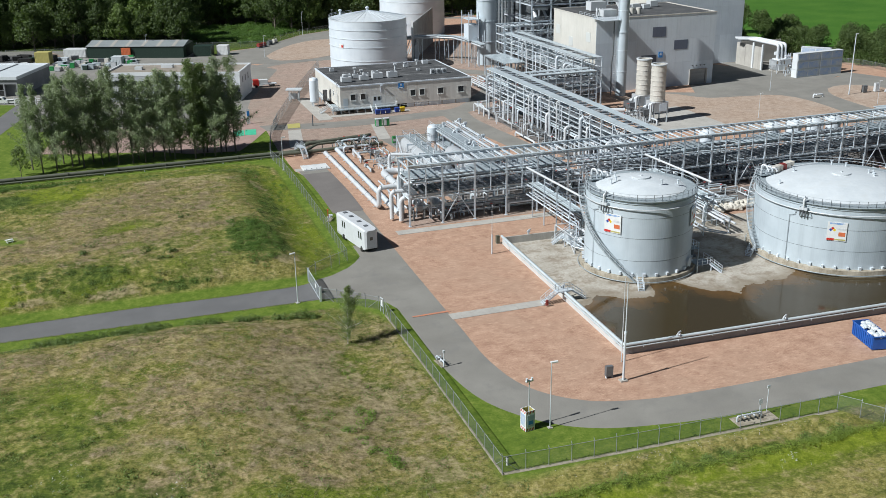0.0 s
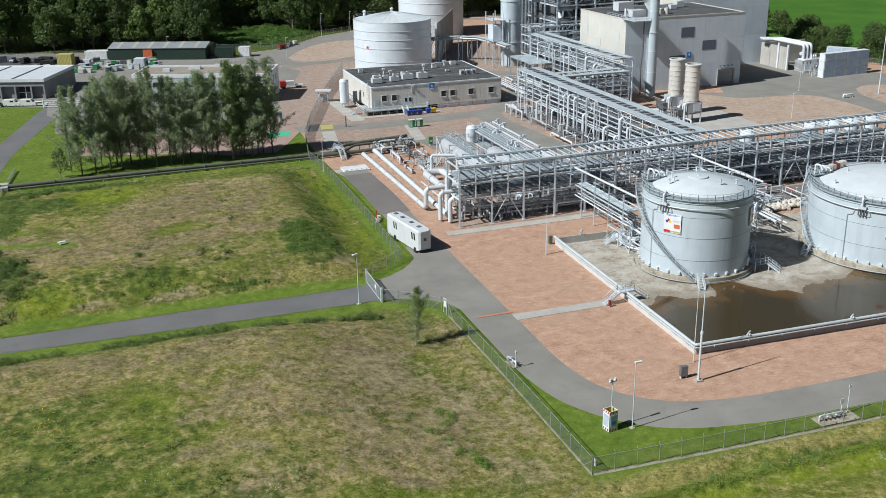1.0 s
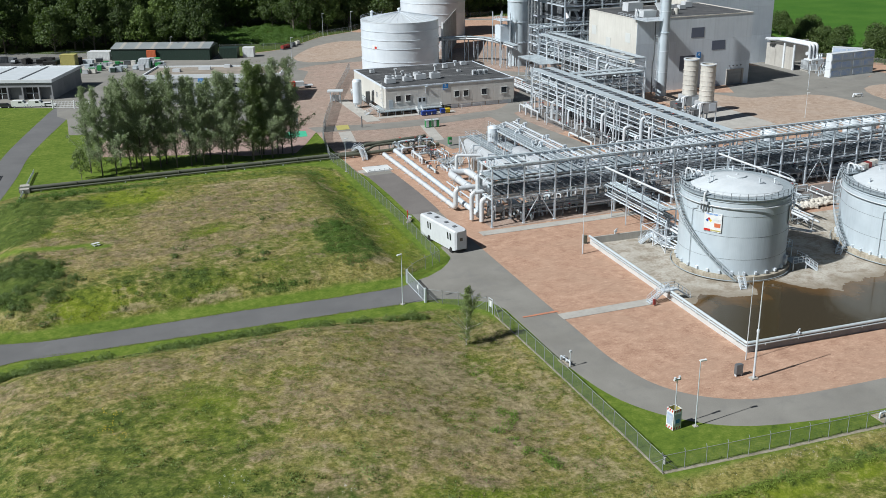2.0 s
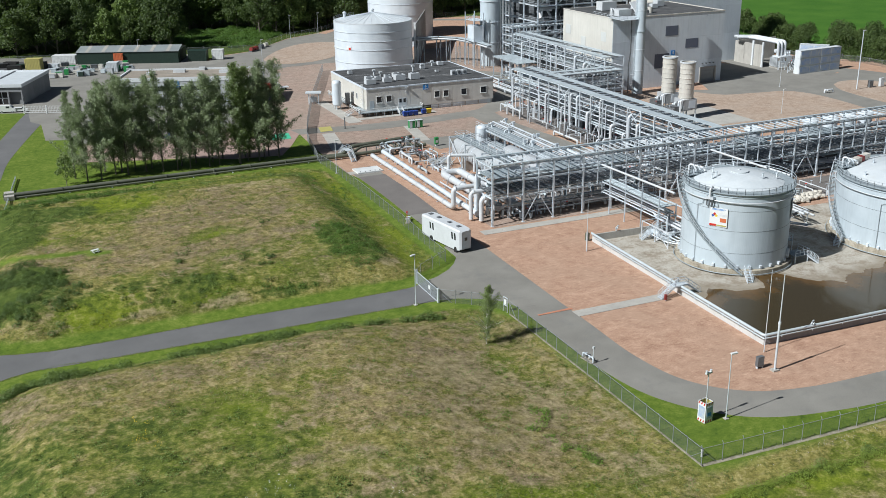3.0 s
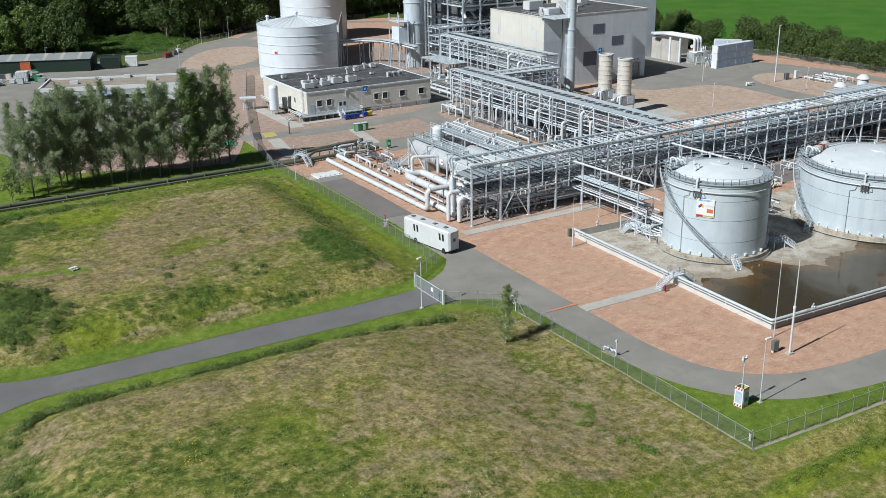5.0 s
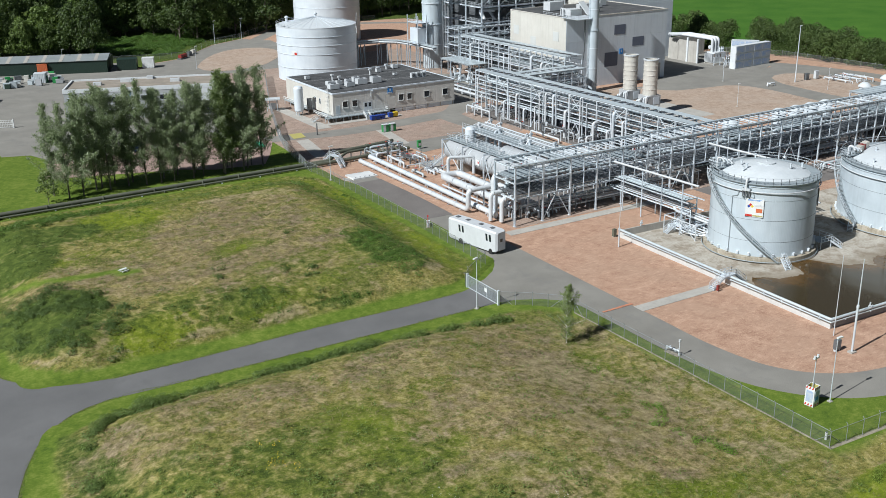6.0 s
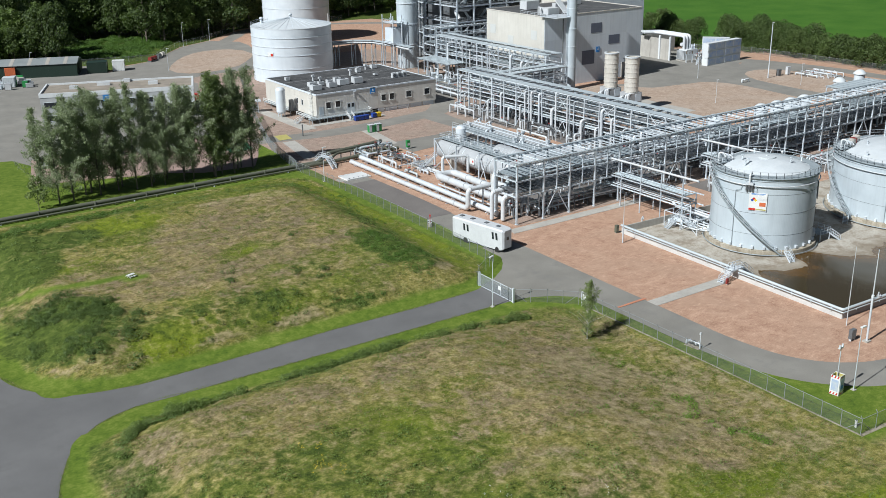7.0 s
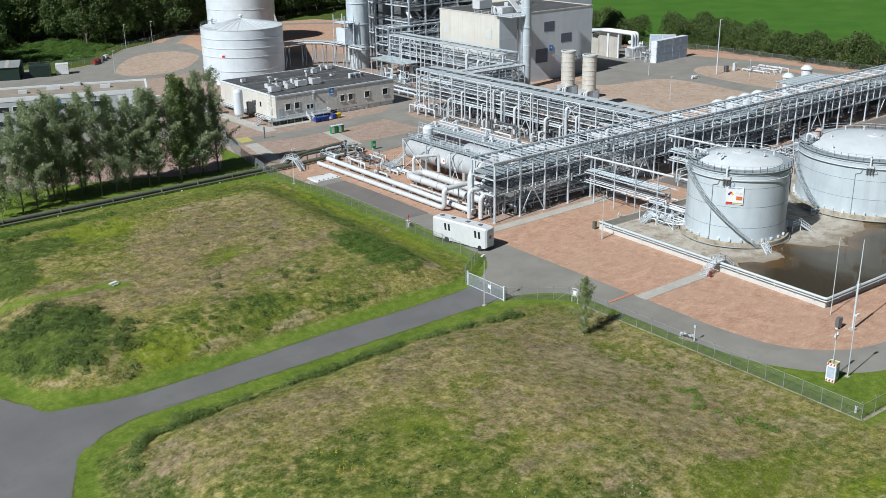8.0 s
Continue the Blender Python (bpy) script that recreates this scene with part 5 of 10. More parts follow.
    for x in (10.9, 12.3):
        part("pane", Shape().box(x, x + 0.8, -0.08, -0.04, F + 1.7, F + 2.9), GLASS, door)
    deck = part("landing", Shape().box(-3.2, 18.2, -2.6, -0.1, F - 0.15, F), GRATING, b, "galvanised landing with railings")
    for i in range(9):
        for y in (-2.4, -0.4):
            part("prop", Shape().box(-3 + i * 2.6, -2.85 + i * 2.6, y - 0.07, y + 0.07, 0, F - 0.15), STEEL, deck)
    part("side_landing", Shape().box(-2.4, -0.15, -0.1, 8, F - 0.15, F), GRATING, b)
    railing(b, [(-3.1, 7.8, F), (-3.1, -2.5, F), (9.0, -2.5, F)], bar=0.13, material=WHITE)
    railing(b, [(10.8, -2.5, F), (18.1, -2.5, F), (18.1, -0.2, F)], bar=0.13, material=WHITE)
    for x0 in (9.1,):
        st = Shape()
        for k in range(8):
            st.box(x0, x0 + 1.6, -2.6 - 0.3 * (k + 1), -2.6 - 0.3 * k, F - 0.17 * (k + 1) - 0.05, F - 0.17 * (k + 1))
        part("steps", st, STEEL, b)
        railing(b, [(x0, -2.6, F), (x0, -5.0, 0.05)], bar=0.13, material=WHITE)
        railing(b, [(x0 + 1.6, -2.6, F), (x0 + 1.6, -5.0, 0.05)], bar=0.13, material=WHITE)
    st = Shape()
    for k in range(8):
        st.box(-4.2 - 0.3 * (k + 1), -4.2 - 0.3 * k, 1, 2.4, F - 0.17 * (k + 1) - 0.05, F - 0.17 * (k + 1))
    part("steps", st, STEEL, b)
    railing(b, [(-3.2, 1, F), (-6.6, 1, 0.05)], bar=0.13, material=WHITE)
    railing(b, [(-3.2, 2.4, F), (-6.6, 2.4, 0.05)], bar=0.13, material=WHITE)
    part("side_landing", Shape().box(-2.2, -0.15, 14, 34, F - 0.15, F), GRATING, b)
    railing(b, [(-2.2, 14, F), (-2.2, 34, F)], bar=0.13, material=WHITE)
    for k in range(5):
        part("prop", Shape().box(-2.1, -1.95, 14.3 + k * 4.8, 14.45 + k * 4.8, 0, F - 0.15), STEEL, b)
    part("handrail", Shape().beam((19, -1.5, 1.3), (32, -1.5, 1.3), 0.08).beam((19, -1.5, 0.0), (19, -1.5, 1.3), 0.08).beam((32, -1.5, 0), (32, -1.5, 1.3), 0.08).beam((25, -1.5, 0), (25, -1.5, 1.3), 0.08), WHITE, b)
    sign = part("number_sign", Shape().box(19.2, 21.0, -0.16, -0.04, F + 5.0, F + 6.9), SIGN_BLUE, b, "blue square building sign")
    flat_text("6", 1.3, (20.1, -0.17, F + 6.15), WHITE, sign)
    part("text_bar", Shape().box(19.4, 20.8, -0.175, -0.16, F + 5.15, F + 5.4), WHITE, sign)
    part("wall_lamp", Shape().beam((13.3, -0.1, F + 4.4), (13.3, -0.1, F + 6.5), 0.12).box(13.1, 13.9, -0.6, -0.1, F + 6.4, F + 6.6), STEEL, b)
    # plant on the roof
    for x, y, w, d, h in ((2.2, 6, 3.2, 2.4, 1.5), (4.2, 12, 2.6, 2.0, 1.3), (8.6, 7.2, 2.8, 2.0, 1.4), (7.5, 12, 1.8, 1.6, 1.2), (13.2, 8.6, 3.4, 2.2, 1.7), (18.3, 8.2, 3.2, 2.2, 1.8), (11.2, 13, 1.8, 1.6, 1.2), (14.6, 14.5, 2.2, 1.6, 1.3), (3.2, 27, 1.4, 1.4, 1.0), (20.8, 13.5, 1.5, 1.3, 1.1), (29, 25.5, 1.6, 1.4, 1.2), (37, 29, 2.0, 1.6, 1.2), (31, 17, 1.2, 1.2, 0.6)):
        u = part("roof_unit", Shape().box(x, x + w, y, y + d, H + 0.25, H + 0.25 + h), CLADDING, b)
        part("unit_fan", Shape().cyl((x + w / 2, y + d / 2, H + 0.25 + h), (x + w / 2, y + d / 2, H + 0.35 + h), min(w, d) * 0.36, 14), DARK_STEEL, u)
        for fx in (x + 0.2, x + w - 0.3):
            part("foot", Shape().box(fx, fx + 0.1, y, y + d, H + 0.03, H + 0.25), DARK_STEEL, u)
    for k in range(3):
        u = part("roof_unit", Shape().box(33.5 + k * 2.0, 35.0 + k * 2.0, 9.5, 10.6, H + 0.1, H + 1.7), CLADDING, b)
        part("unit_fan", Shape().cyl((34.25 + k * 2.0, 9.5, H + 0.9), (34.25 + k * 2.0, 9.44, H + 0.9), 0.52, 14), DARK_STEEL, u)
    for x, y, h in ((10.5, 22, 2.0), (25, 23, 2.2), (12.5, 21, 1.3), (29.5, 26, 1.8), (35, 30, 1.9)):
        part("roof_cowl", Shape().cyl((x, y, H), (x, y, H + h - 0.5), 0.3, 10).box(x - 0.5, x + 0.5, y - 0.5, y + 0.5, H + h - 0.5, H + h), CLADDING, b)
    return b


control_building()


def turbine_hall():
    h = thing("turbine_hall", (158.5, 304.0, 0), "tall cream and grey panelled turbine hall", "industrial hall")
    L, D, H = 46.5, 33.5, 24.8
    part("core", Shape().box(0.2, L - 0.2, 0.2, D - 0.2, 0, H - 0.2), GREY_WALL, h)
    part("roof", Shape().box(0.3, L - 0.3, 0.3, D - 0.3, H - 0.3, H - 0.05), DARK_ROOF, h, "dark flat roof")
    panel_wall(h, (0.15, 0.2), (0.15, D), 0, H, 6.6, CREAM_WALL, (-1, 0))
    panel_wall(h, (0.0, 0.15), (L, 0.15), 0, H, 7.75, GREY_WALL, (0, -1), rows=3)
    panel_wall(h, (L - 0.15, 0.2), (L - 0.15, D), 0, H, 6.6, GREY_WALL, (1, 0))
    for x0, x1, y0, y1 in ((-0.1, L + 0.1, -0.1, 0.3), (-0.1, L + 0.1, D - 0.3, D + 0.1), (-0.1, 0.3, 0.3, D - 0.3), (L - 0.3, L + 0.1, 0.3, D - 0.3)):
        part("parapet", Shape().box(x0, x1, y0, y1, H - 0.1, H + 0.2), PUTTY, h)
    for x, z, w, hh in ((21.5, 17.5, 5.2, 3.4), (30.2, 12.8, 5.4, 3.2), (17.5, 6.5, 6.0, 5.0)):
        part("louvre_window", Shape().box(x, x + w, -0.05, 0.0, z, z + hh), LOUVRE, h, "dark blue louvred opening")
    door = part("roller_door", Shape().box(37.5, 43.2, -0.16, -0.02, 0, 5.0), GREY_ROOF, h, "grey roller door")
    for k in range(9):
        part("slat", Shape().box(37.6, 43.1, -0.2, -0.16, 0.05 + k * 0.55, 0.52 + k * 0.55), GREY_ROOF, door)
    part("door_frame", Shape().beam((37.2, -0.3, 0), (37.2, -0.3, 5.3), 0.5).beam((43.6, -0.3, 0), (43.6, -0.3, 5.3), 0.6).beam((37, -0.3, 5.3), (44, -0.3, 5.3), 0.5), CONCRETE, h)
    for k in range(4):
        part("wall_lamp", Shape().box(37.8 + k * 1.6, 38.2 + k * 1.6, -0.5, -0.05, 6.6, 6.9), DARK_STEEL, h)
    sign = part("number_sign", Shape().box(24.2, 25.8, -0.2, -0.05, 10.4, 12.4), SIGN_BLUE, h, "blue square building sign")
    flat_text("4", 1.5, (25, -0.21, 11.5), WHITE, sign)
    for x, y, w, d, hh in ((4, 3, 5, 4, 2.2), (20, 18, 3, 2, 1.6), (24, 19, 3, 2, 1.6), (28, 18, 2.5, 2, 1.4), (33, 22, 3, 3, 2.0), (8, 20, 6, 4, 3.0)):
        u = part("roof_unit", Shape().box(x, x + w, y, y + d, H + 0.2, H + 0.2 + hh), CLADDING, h)
        part("foot", Shape().box(x + 0.2, x + w - 0.2, y + 0.2, y + d - 0.2, H - 0.06, H + 0.2), DARK_STEEL, u)
    for k in range(5):
        part("roof_pipe", Shape().tube([(3 + k * 1.6, 6 + k, H - 0.1), (3 + k * 1.6, 6 + k, H + 2.4 - 0.3 * k), (4.5 + k * 1.6, 9 + k, H + 2.4 - 0.3 * k), (4.5 + k * 1.6, 9 + k, H - 0.1)], 0.3, 8), CLADDING, h)
    part("leaning_panel", Shape().beam((13.5, 4, H), (12.5, 8, H + 4.2), 3.2, 0.25), WHITE_WALL, h, "white panel leaning on the roof")
    for k in range(2):
        part("roof_drum", Shape().cyl((17.5 + k * 2.6, 8, H - 0.1), (17.5 + k * 2.6, 8, H + 2.0), 0.9, 14), PUTTY, h)
    railing(h, [(0.5, 0.6, H), (0.5, 14, H)])
    for i, z in enumerate((16.5, 9.5)):
        for k, y in enumerate((4.2, 17.5, 28.0)):
            part("wall_patch", Shape().box(-0.05 - 0.02, 0.02, y, y + 3.2, z - 3 * (k % 2), z + 3.2 - 3 * (k % 2)), PATCH_WALL, h)
    return h


turbine_hall()
big = thing("boiler_hall", (200, 338, 0), "very tall pale grey panelled hall behind the turbine hall", "industrial hall")
part("core", Shape().box(0.2, 40, 0.2, 44, 0, 44), GREY_WALL, big)
panel_wall(big, (0, 0.15), (40.2, 0.15), 0, 44, 10, GREY_WALL, (0, -1), rows=4)
panel_wall(big, (0.15, 0.2), (0.15, 44), 0, 44, 11, CREAM_WALL, (-1, 0), rows=4)
part("roof", Shape().box(-0.2, 40.4, -0.2, 44.2, 44.0, 44.4), DARK_ROOF, big)


# ---- stacks and columns ----
stack = thing("chimney_stack", (164.8, 297.2, 0), "slim pale grey steel chimney stack beside the hall", "chimney")
part("flue", Shape().lathe([(1.75, 0), (1.75, 21), (1.95, 21), (1.95, 21.3), (1.75, 21.3), (1.75, 48)], 28), TANK_BLUE, stack)
for z in (8, 15, 28, 35):
    part("band", Shape().lathe([(1.75, z), (1.82, z), (1.82, z + 0.25), (1.75, z + 0.25)], 28), STEEL, stack)
lad = Shape()
for y in (-0.3, 0.3):
    lad.beam((-2.05, y, 0.5), (-2.05, y, 46), 0.07)
for k in range(110):
    lad.beam((-2.05, -0.3, 0.8 + k * 0.4), (-2.05, 0.3, 0.8 + k * 0.4), 0.04)
part("ladder", lad, STEEL, stack)
part("platform", Shape().box(-7.5, -1.75, -1.2, 8.0, 25.0, 25.2).box(-1.75, 2.6, 1.8, 8.0, 25.0, 25.2), STEEL, stack)
railing(stack, [(-7.5, 8.0, 25.2), (-7.5, -1.2, 25.2), (-1.9, -1.2, 25.2)], 1.2, 1.4)
railing(stack, [(2.6, 8.0, 25.2), (2.6, 1.9, 25.2)], 1.2, 1.4)
cage = Shape()
for k in range(30):
    z = 3 + k * 0.75
    cage.tube([(-2.1, -0.42, z), (-2.7, -0.36, z), (-2.95, 0, z), (-2.7, 0.36, z), (-2.1, 0.42, z)], 0.05, 5)
part("ladder_cage", cage, STEEL, stack)
part("drop_pipe", Shape().tube([(-2.6, 1.4, 25), (-2.6, 1.4, 14), (-3.0, 1.6, 10), (-2.8, 1.5, 0.2)], 0.22, 7), DARK_STEEL, stack)

column = thing("exhaust_column", (146.6, 374.3, 0), "thick pale blue steel exhaust column with flanged sections", "chimney")
part("flue", Shape().lathe([(4.0, 0), (4.0, 46)], 40), TANK_BLUE, column)
for z in (9, 17, 25, 33):
    part("flange", Shape().lathe([(4.0, z), (4.25, z), (4.25, z + 0.35), (4.0, z + 0.35)], 40), STEEL, column)
part("platform", Shape().box(-9, -3.9, -4, 4, 18, 18.2).box(-9, -3.9, -4, 4, 10, 10.2), STEEL, column)
for x in (-9, -5):
    for y in (-4, 4):
        part("leg", Shape().box(x - 0.15, x + 0.15, y - 0.15, y + 0.15, 0, 21), STEEL, column)
railing(column, [(-4, -4, 18.2), (-9, -4, 18.2), (-9, 4, 18.2), (-4, 4, 18.2)])
railing(column, [(-4, -4, 10.2), (-9, -4, 10.2), (-9, 4, 10.2), (-4, 4, 10.2)])
part("silencer", Shape().box(-8.5, -4.3, -3, 3, 10.3, 16), TANK_WHITE, column)

for (x, y), name in (((156.4, 268.1), "north"), ((155.5, 257.9), "south")):
    ex = thing("exhaust_silencer", (x, y, 0), "beige ribbed exhaust silencer on a steel skid", "exhaust", "exhaust silencers")
    part("barrel", Shape().lathe([(2.2, 6.3), (2.2, 17.2), (1.9, 17.25), (1.9, 15)], 28), PUTTY, ex)
    for k in range(8):
        z = 6.6 + k * 1.45
        part("hoop", Shape().lathe([(2.2, z), (2.3, z), (2.3, z + 0.18), (2.2, z + 0.18)], 28), PUTTY, ex)
    part("rim", Shape().lathe([(2.2, 17.0), (2.42, 17.0), (2.42, 17.35), (1.9, 17.35)], 28), ROOF_PALE, ex)
    part("plenum", Shape().box(-2.4, 2.4, -2.4, 2.4, 3.2, 6.3), VESSEL, ex)
    for k in range(5):
        part("pipe", Shape().tube([(-3.4, -2.2 + k, 1.0 + k * 0.5), (-3.4, -2.2 + k, 6.2 - k * 0.4), (-2.2, -2.2 + k, 6.2 - k * 0.4)], 0.3, 8), (CLADDING, STEEL, DARK_STEEL)[k % 3], ex)
    part("unit_door", Shape().box(-0.5, 1.9, -2.46, -2.4, 3.6, 5.9), GREY_WALL, ex)
    for sx in (-2.2, 2.2):
        for sy in (-2.2, 2.2):
            part("leg", Shape().box(sx - 0.15, sx + 0.15, sy - 0.15, sy + 0.15, 0, 3.2), STEEL, ex)
    for k in range(4):
        part("pipe", Shape().tube([(-2.6, -1.5 + k, 0.1), (-2.6, -1.5 + k, 2 + k * 0.7), (-4.4, -1.5 + k, 2 + k * 0.7), (-4.4, -1.5 + k, 0.1)], 0.22, 8), CLADDING, ex)
    part("valve_box", Shape().box(-5.4, -3.4, -2, 2, 2.6, 4.4), DARK_STEEL, ex)
    for sx in (-5.2, -3.6):
        for sy in (-1.8, 1.8):
            part("leg", Shape().box(sx - 0.08, sx + 0.08, sy - 0.08, sy + 0.08, 0, 2.6), STEEL, ex)
solid("skid_slab", Shape().box(150, 172.5, 246, 274, -0.2, 0.105), CONCRETE, "pale concrete slab under the exhaust silencers", "slab", kind="structure")

# ---- container stack ----
def container(x, y, z, turn=0.0):
    c = thing("stacked_container", (x, y, z), "pale blue-white corrugated unit of a three-high stack", "container", "stacked containers", turn=turn)
    sh = Shape().box(0, 10.6, 0, 2.6, 0, 2.85)
    part("body", sh, WHITE_WALL, c)
    ribs = Shape()
    for k in range(21):
        ribs.box(0.3 + k * 0.48, 0.52 + k * 0.48, -0.06, 0.0, 0.25, 2.6)
    part("corrugation", ribs, WHITE_WALL, c)
    for a, b in (((0, 0), (10.6, 0)), ((0, 2.6), (10.6, 2.6))):
        for zz in (0.08, 2.77):
            part("edge_rail", Shape().beam((*a, zz), (*b, zz), 0.16, 0.16), TRAY, c)
    for x in (0.35, 5.5):
        part("side_panel", Shape().box(x, x + 4.7, -0.09, -0.06, 0.4, 2.5), PANEL_BLUE, c, "pale blue side panel")
    return c


for k in range(3):
    for i in range(2):
        container(237.4 + i * 10.65, 299.5 + i * 0.9, 0.05 + k * 2.9, 4.8)
for k in range(3):
    container(249.5, 313.5, 0.02 + k * 2.85, -50)

# ---- shed, office and the building with the two bays, all on a skewed grid ----
SKEW = -21.0
shed = thing("storage_shed", (-4.4, 456.5, 0), "long dark green sheet-metal shed with a grey roof", "shed", turn=-22.5)
part("body", Shape().box(0, 42, 0, 15, 0, 4.9), DARK_GREEN, shed)
for k in range(42):
    part("wall_rib", Shape().box(0.2 + k, 0.4 + k, -0.025, 0.0, 0.1, 4.75), DARK_GREEN, shed)
roof = Shape()
roof.add([(-0.3, -0.4, 4.9), (42.3, -0.4, 4.9), (42.3, 7.5, 6.6), (-0.3, 7.5, 6.6)], [(0, 1, 2, 3)])
roof.add([(-0.3, 7.5, 6.6), (42.3, 7.5, 6.6), (42.3, 15.4, 4.9), (-0.3, 15.4, 4.9)], [(0, 1, 2, 3)])
roof.add([(0, 0, 4.9), (0, 15, 4.9), (0, 7.5, 6.5)], [(0, 1, 2)])
roof.add([(42, 0, 4.9), (42, 15, 4.9), (42, 7.5, 6.5)], [(0, 1, 2)])
part("roof", roof, SHED_ROOF, shed)
for k in range(6):
    x = 3.5 + k * 6.7
    part("rooflight", Shape().add([(x, -0.3, 4.99), (x + 1.4, -0.3, 4.99), (x + 1.4, 7.4, 6.64), (x, 7.4, 6.64)], [(0, 1, 2, 3)]), PALE_ROOF, shed)
part("door", Shape().box(41.98, 42.06, 4, 9, 0, 4.5), BLACK, shed)

office = thing("office_building", (43.6, 339, 0), "white two-storey office with a glazed corner and flat roof", "office building", turn=SKEW)
part("core", Shape().box(-46, -0.2, 0.2, 18, 0, 9.2), WHITE_WALL, office)
panel_wall(office, (-46, 0.15), (-9, 0.15), 0, 8.6, 4.6, OFFICE_WALL, (0, -1))
panel_wall(office, (-0.15, 0.2), (-0.15, 18), 0, 9.6, 6, WHITE_WALL, (1, 0))
part("roof", Shape().box(-45.7, -0.4, 0.4, 17.7, 9.2, 9.35), BROWN_ROOF, office, "light flat roof with stains")
for x0, x1, y0, y1 in ((-46.2, 0.2, -0.1, 0.4), (-46.2, 0.2, 17.6, 18.2), (-46.2, -45.7, 0.4, 17.6), (-0.4, 0.2, 0.4, 17.6)):
    part("parapet", Shape().box(x0, x1, y0, y1, 8.6, 9.85), WHITE_WALL, office)
part("gable", Shape().add([(-9, 0.0, 9.6), (0.1, 0.0, 9.6), (0.1, 0.0, 4.6), (-2.6, 0.0, 4.6), (-6, 0.0, 6.6), (-9, 0.0, 6.6)], [(0, 5, 4, 3, 2, 1)]), WHITE_WALL, office)
for k in range(6):
    for j in range(3):
        part("pane", Shape().box(-9 + k * 1.5, -7.55 + k * 1.5, 0.06, 0.1, 0.3 + j * 1.45, 1.65 + j * 1.45), GLASS, office)
for k in range(6):
    window(office, -45 + k * 5.6, -0.02, 5.4, 4.6, 1.7)
    window(office, -45 + k * 5.6, -0.02, 1.2, 4.6, 1.7)
sign = part("number_sign", Shape().box(-27.5, -25.7, -0.1, 0.0, 6.6, 8.5), SIGN_BLUE, office, "blue square building sign")
flat_text("7", 1.3, (-26.6, -0.11, 7.6), WHITE, sign)
for k in range(3):
    part("side_window", Shape().box(-0.02, 0.04, 4 + k * 4.2, 5.0 + k * 4.2, 5.5, 7.6), DARK_STEEL, office)
for x, y, w in ((-30, 12, 4), (-22, 16, 2), (-14, 9, 3), (-38, 8, 2.5)):
    part("roof_unit", Shape().box(x, x + w, y, y + 1.8, 9.3, 10.3), CLADDING, office)

depot = thing("depot_building", (-28.4, 377.5, 0), "low grey building with a pale roof and two dark bays", "building", turn=SKEW)
part("core", Shape().box(-40, 0, 1.5, 28, 0, 6.0), DEPOT_WALL, depot)
panel_wall(depot, (0.12, 0), (0.12, 28), 0, 6.0, 5.6, DEPOT_WALL, (1, 0))
part("roof", Shape().box(-40.5, 0.5, -0.6, 28.4, 6.0, 6.7), ROOF_PALE, depot, "pale flat roof with dark seams")
for x0, x1, y0, y1 in ((-40.5, 0.5, -0.6, -0.2), (-40.5, 0.5, 28.0, 28.4), (0.1, 0.5, -0.2, 28.0)):
    part("parapet", Shape().box(x0, x1, y0, y1, 6.7, 7.1), WHITE_WALL, depot)
for x in (-12, -24, -36):
    part("roof_seam", Shape().box(x, x + 0.7, -0.3, 28.1, 6.7, 6.86), DARK_STEEL, depot)
for x in (-9.5, -20.5, -32):
    bay_ob = part("bay_opening", Shape().box(x, x + 4.6, 1.3, 1.48, 0.1, 4.4), BLACK, depot)
    part("bay_bar", Shape().box(x, x + 4.6, 1.2, 1.3, 2.0, 2.2).box(x + 2.2, x + 2.4, 1.2, 1.3, 0.1, 4.4), STEEL, bay_ob)
part("front_wall", Shape().box(-40, 0.2, -0.1, 0.0, 4.4, 6.0), DEPOT_WALL, depot)
for x in (0, -4.6, -10.3, -15.5, -21.2, -27, -33):
    part("pier", Shape().box(x - 0.3, x + 0.2, -0.1, 1.4, 0, 4.4), DEPOT_WALL, depot)

